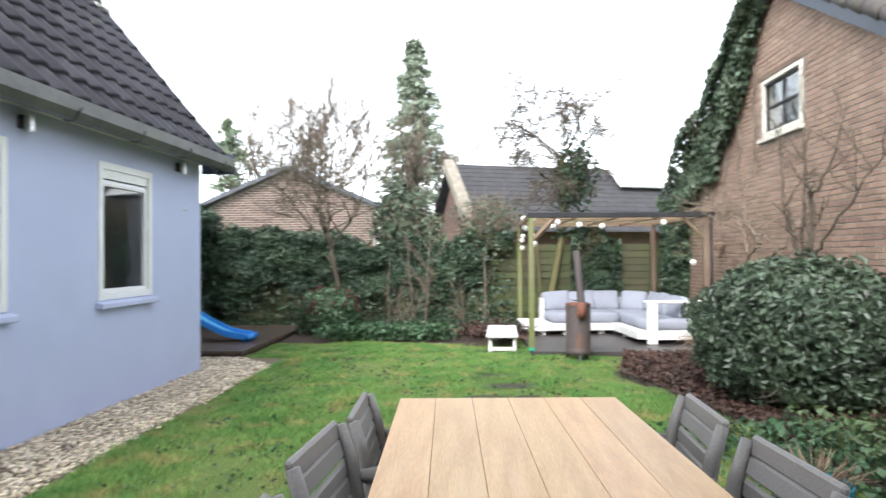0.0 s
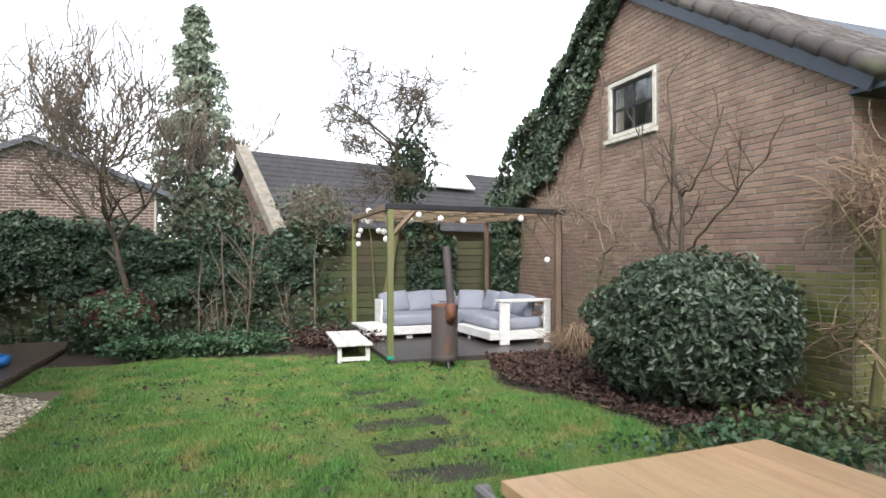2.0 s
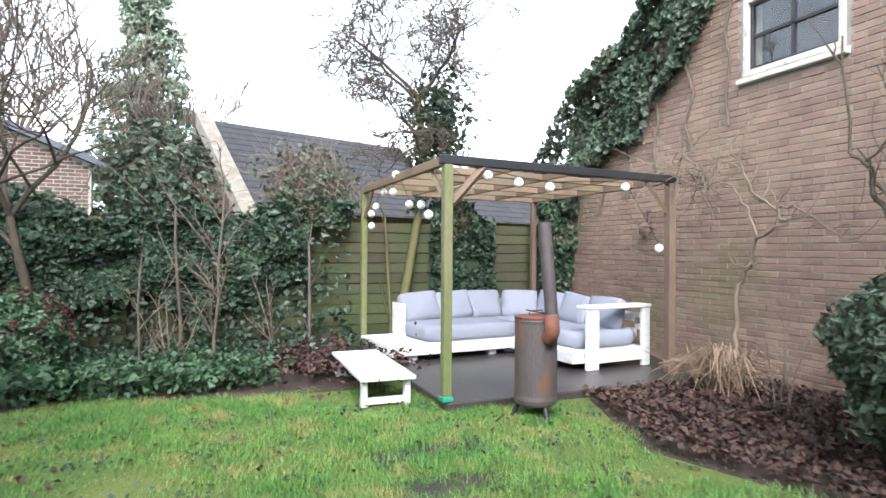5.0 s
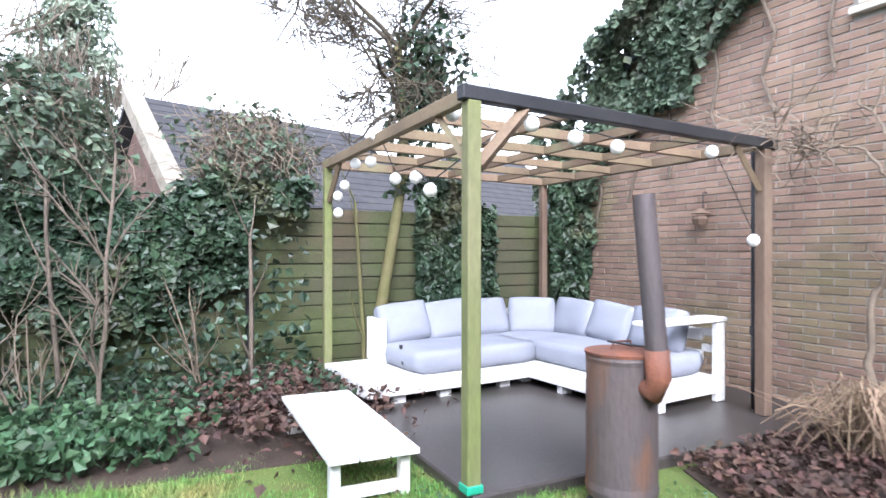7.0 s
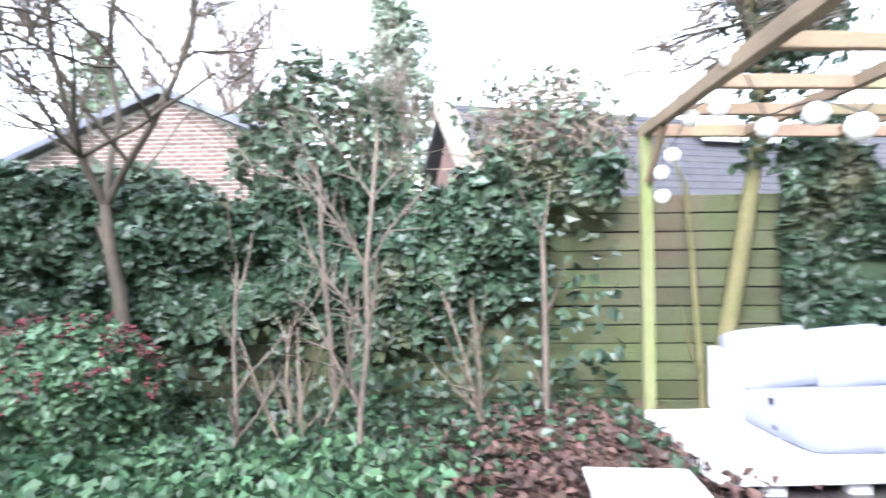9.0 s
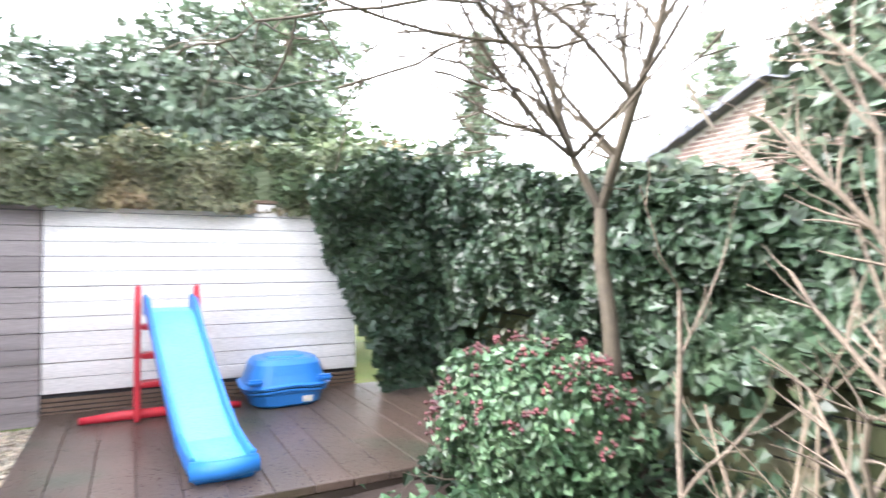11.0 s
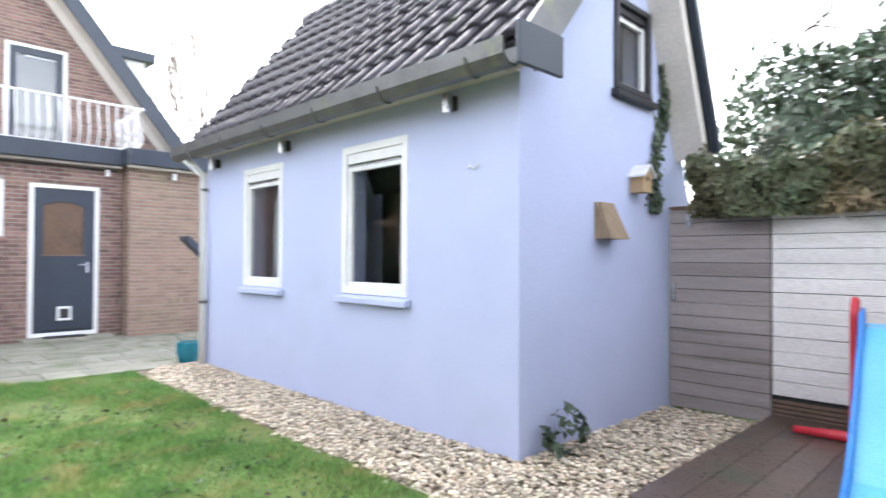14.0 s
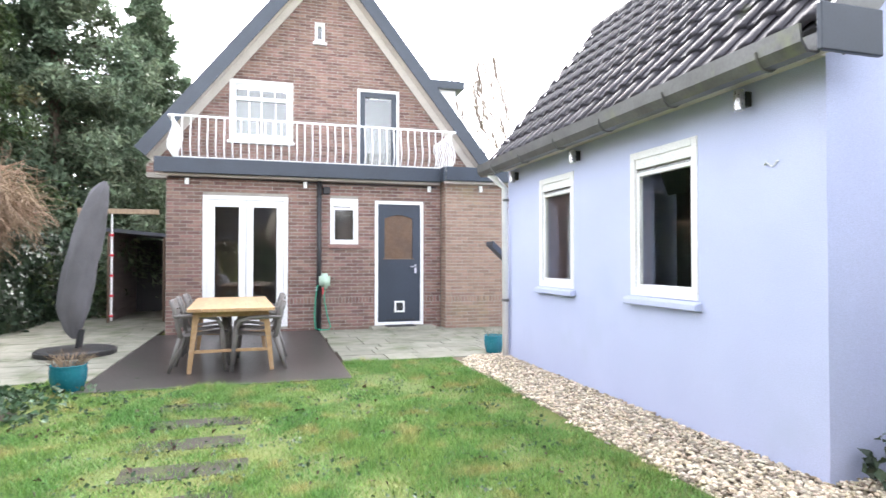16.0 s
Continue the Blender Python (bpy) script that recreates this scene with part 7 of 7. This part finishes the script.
bricks(nwall, 5.11, 11.44, 0.0, ntop, [(nwin[0] - 0.04, nwin[1] + 0.04, nwin[2] - 0.08, nwin[3] + 0.06)], npl, "brick_nb", "brick_nb_far", (7.0, 9.6, 0.9, 2.4), moss=lambda u, v: v < 1.45 - 0.55 * max(0, u - 5.0) + 0.5 * wobble(u, v, 0, 1.5) or (v < 0.35 + 0.3 * wobble(u, v, 9, 1.2) and u < 7.0))
nside = [o for o in nb.children if o.name.startswith("side_wall")][0]
bricks(nside, 4.08, 7.5, 0.0, lambda u: 2.68, [], lambda u, v, w: (u, 5.1 + w, v), "brick_nb", "brick_nb_far", (99, 99, 9, 9), moss=lambda u, v: v < 1.4 + 0.4 * wobble(u, v, 0, 1.5))

# ================= pavers =================
def pave(parent, x0, x1, y0, y1, seed, ymin):
    rng = np.random.default_rng(seed)
    meshes, y = {}, y1
    while y > y0:
        h = float(rng.choice([0.3, 0.4, 0.5]))
        x = x0
        while x < x1 - 0.02:
            w = min(float(rng.choice([0.4, 0.5, 0.6, 0.8])), x1 - x)
            hh = min(h, y - y0)
            if hh < 0.05 or w < 0.05:
                x += w
                continue
            key = (round(w, 3), round(hh, 3))
            if key not in meshes:
                meshes[key] = mesh_of(box(-w / 2 + 0.005, w / 2 - 0.005, -hh / 2 + 0.005, hh / 2 - 0.005, -0.012, 0.006), "paver", "concrete", bevel=0.003)
            piece("paver", meshes[key], pose(x + w / 2, y - hh / 2, float(rng.uniform(-0.002, 0.003)), float(rng.uniform(-0.3, 0.3)), float(rng.uniform(-0.3, 0.3)), 0), parent)
            x += w
        y -= h


pave(paving, -4.79, -0.96, HW + 0.02, 2.49, 5, 0)
pave(paving2, 1.79, 4.59, -7.0, 2.89, 6, 0)

# ================= gravel =================
rng = np.random.default_rng(201)
phi = (1 + 5 ** 0.5) / 2
ico_v = np.array([(-1, phi, 0), (1, phi, 0), (-1, -phi, 0), (1, -phi, 0), (0, -1, phi), (0, 1, phi), (0, -1, -phi), (0, 1, -phi), (phi, 0, -1), (phi, 0, 1), (-phi, 0, -1), (-phi, 0, 1)]) / 1.9
ico_f = np.array([(0, 11, 5), (0, 5, 1), (0, 1, 7), (0, 7, 10), (0, 10, 11), (1, 5, 9), (5, 11, 4), (11, 10, 2), (10, 7, 6), (7, 1, 8), (3, 9, 4), (3, 4, 2), (3, 2, 6), (3, 6, 8), (3, 8, 9), (4, 9, 5), (2, 4, 11), (6, 2, 10), (8, 6, 7), (9, 8, 1)])
n = 14500
pts = []
while len(pts) < n:
    if rng.random() < 0.66:
        x, y = rng.uniform(-3.19, -2.36), rng.uniform(2.45, 7.6)
        edge = -2.42 + 0.05 * wobble(y, 0, 0, 2.5) + (0.03 * rng.normal())
        if y < 2.9:
            edge = min(edge, -2.75 + (y - 2.45) * 0.8)
        if x > edge:
            continue
    else:
        x, y = rng.uniform(-5.28, -2.36), rng.uniform(7.44, 8.30)
        if x > -2.42 + 0.04 * rng.normal() or (x < -5.0 and y > 8.27) or (x > -3.0 and y > 8.25 - (x + 3.0) * 0.9):
            continue
    pts.append((x, y, rng.uniform(0.002, 0.022)))
pts = np.array(pts)
sz = rng.uniform(0.0075, 0.0205, (n, 1, 1)) * rng.uniform(0.65, 1.25, (n, 1, 3)) * [1, 1, 0.62]
ang = rng.uniform(0, 6.28, n)
sh = ico_v[None] * sz * rng.uniform(0.85, 1.15, (n, 12, 1))
c_, s_ = np.cos(ang)[:, None], np.sin(ang)[:, None]
V = np.stack([sh[..., 0] * c_ - sh[..., 1] * s_, sh[..., 0] * s_ + sh[..., 1] * c_, sh[..., 2]], -1) + pts[:, None]
tagged(raw("gravel", V.reshape(-1, 3), (ico_f[None] + (np.arange(n) * 12)[:, None, None]).reshape(-1, 3), "stone"), "pale mixed gravel strip along the plaster wall", "gravel", kind="stuff")

# ================= grass =================
rng = np.random.default_rng(301)
N = 520000
x, y = rng.uniform(-3.02, 2.45, N), rng.uniform(2.5, 9.85, N)
right = np.interp(y, [2.5, 3.5, 5.0, 6.0, 7.0, 7.6, 8.1, 8.5, 8.6, 9.85], [2.45, 2.4, 2.38, 2.18, 1.70, 1.85, 2.05, 2.0, 0.9, 0.9])
wob = 0.10 * np.sin(y * 5.1 + 1) + 0.07 * np.sin(y * 11.7)
keep = (x < right + wob + 0.06 * rng.normal(size=N)) & (x > np.where(y > 8.26, -3.0, -2.40) + 0.04 * rng.normal(size=N))
keep &= ~((x > -0.97) & (x < 1.80) & (y < 3.56 + 0.03 * rng.normal(size=N))) & ~((x >= 1.8) & (y < 2.9))
keep &= y < 9.62 + 0.16 * np.sin(x * 3.0) - 0.25 * (x > 0.2) + 0.05 * rng.normal(size=N)
keep &= ~((x < -2.4) & (y < 8.3))
for sy in (4.40, 4.97, 5.53, 6.10, 6.66, 7.20, 7.73):
    inside = (abs(x - 0.46) < 0.29 + 0.10 * rng.normal(size=N)) & (abs(y - sy - 0.03 * np.sin(9 * x + sy)) < 0.078 + 0.055 * rng.normal(size=N))
    keep &= ~inside
patch = np.sin(x * 2.1 + 0.7) * np.sin(y * 1.7 + 1.1) + 0.6 * np.sin(x * 5.3 + y * 3.1) + 0.4 * np.sin(x * 9.1 - y * 7.7)
keep &= rng.random(N) < np.clip(0.74 + 0.36 * patch, 0.25, 1.0)
x, y, patch = x[keep], y[keep], patch[keep]
n = len(x)
a = rng.uniform(0, 6.28, n)
h = rng.uniform(0.012, 0.036, n) * (1.15 + 0.5 * patch) * (1 + 0.5 * np.clip(np.sin(x * 17.0 + 3 * np.sin(y * 6.1)) * np.sin(y * 14.3 + 2 * np.sin(x * 7.7)), 0, 1))
w = rng.uniform(0.0016, 0.0032, n)
lean = rng.uniform(0.2, 1.3, n) * h
b0 = np.c_[x - np.sin(a) * w, y + np.cos(a) * w, np.zeros(n)]
b1 = np.c_[x + np.sin(a) * w, y - np.cos(a) * w, np.zeros(n)]
tp = np.c_[x + np.cos(a) * lean, y + np.sin(a) * lean, h]
tagged(raw("grass", np.stack([b0, b1, tp], 1).reshape(-1, 3), np.arange(3 * n).reshape(-1, 3), "blade"), "short green grass blades of the lawn", "grass", kind="stuff")
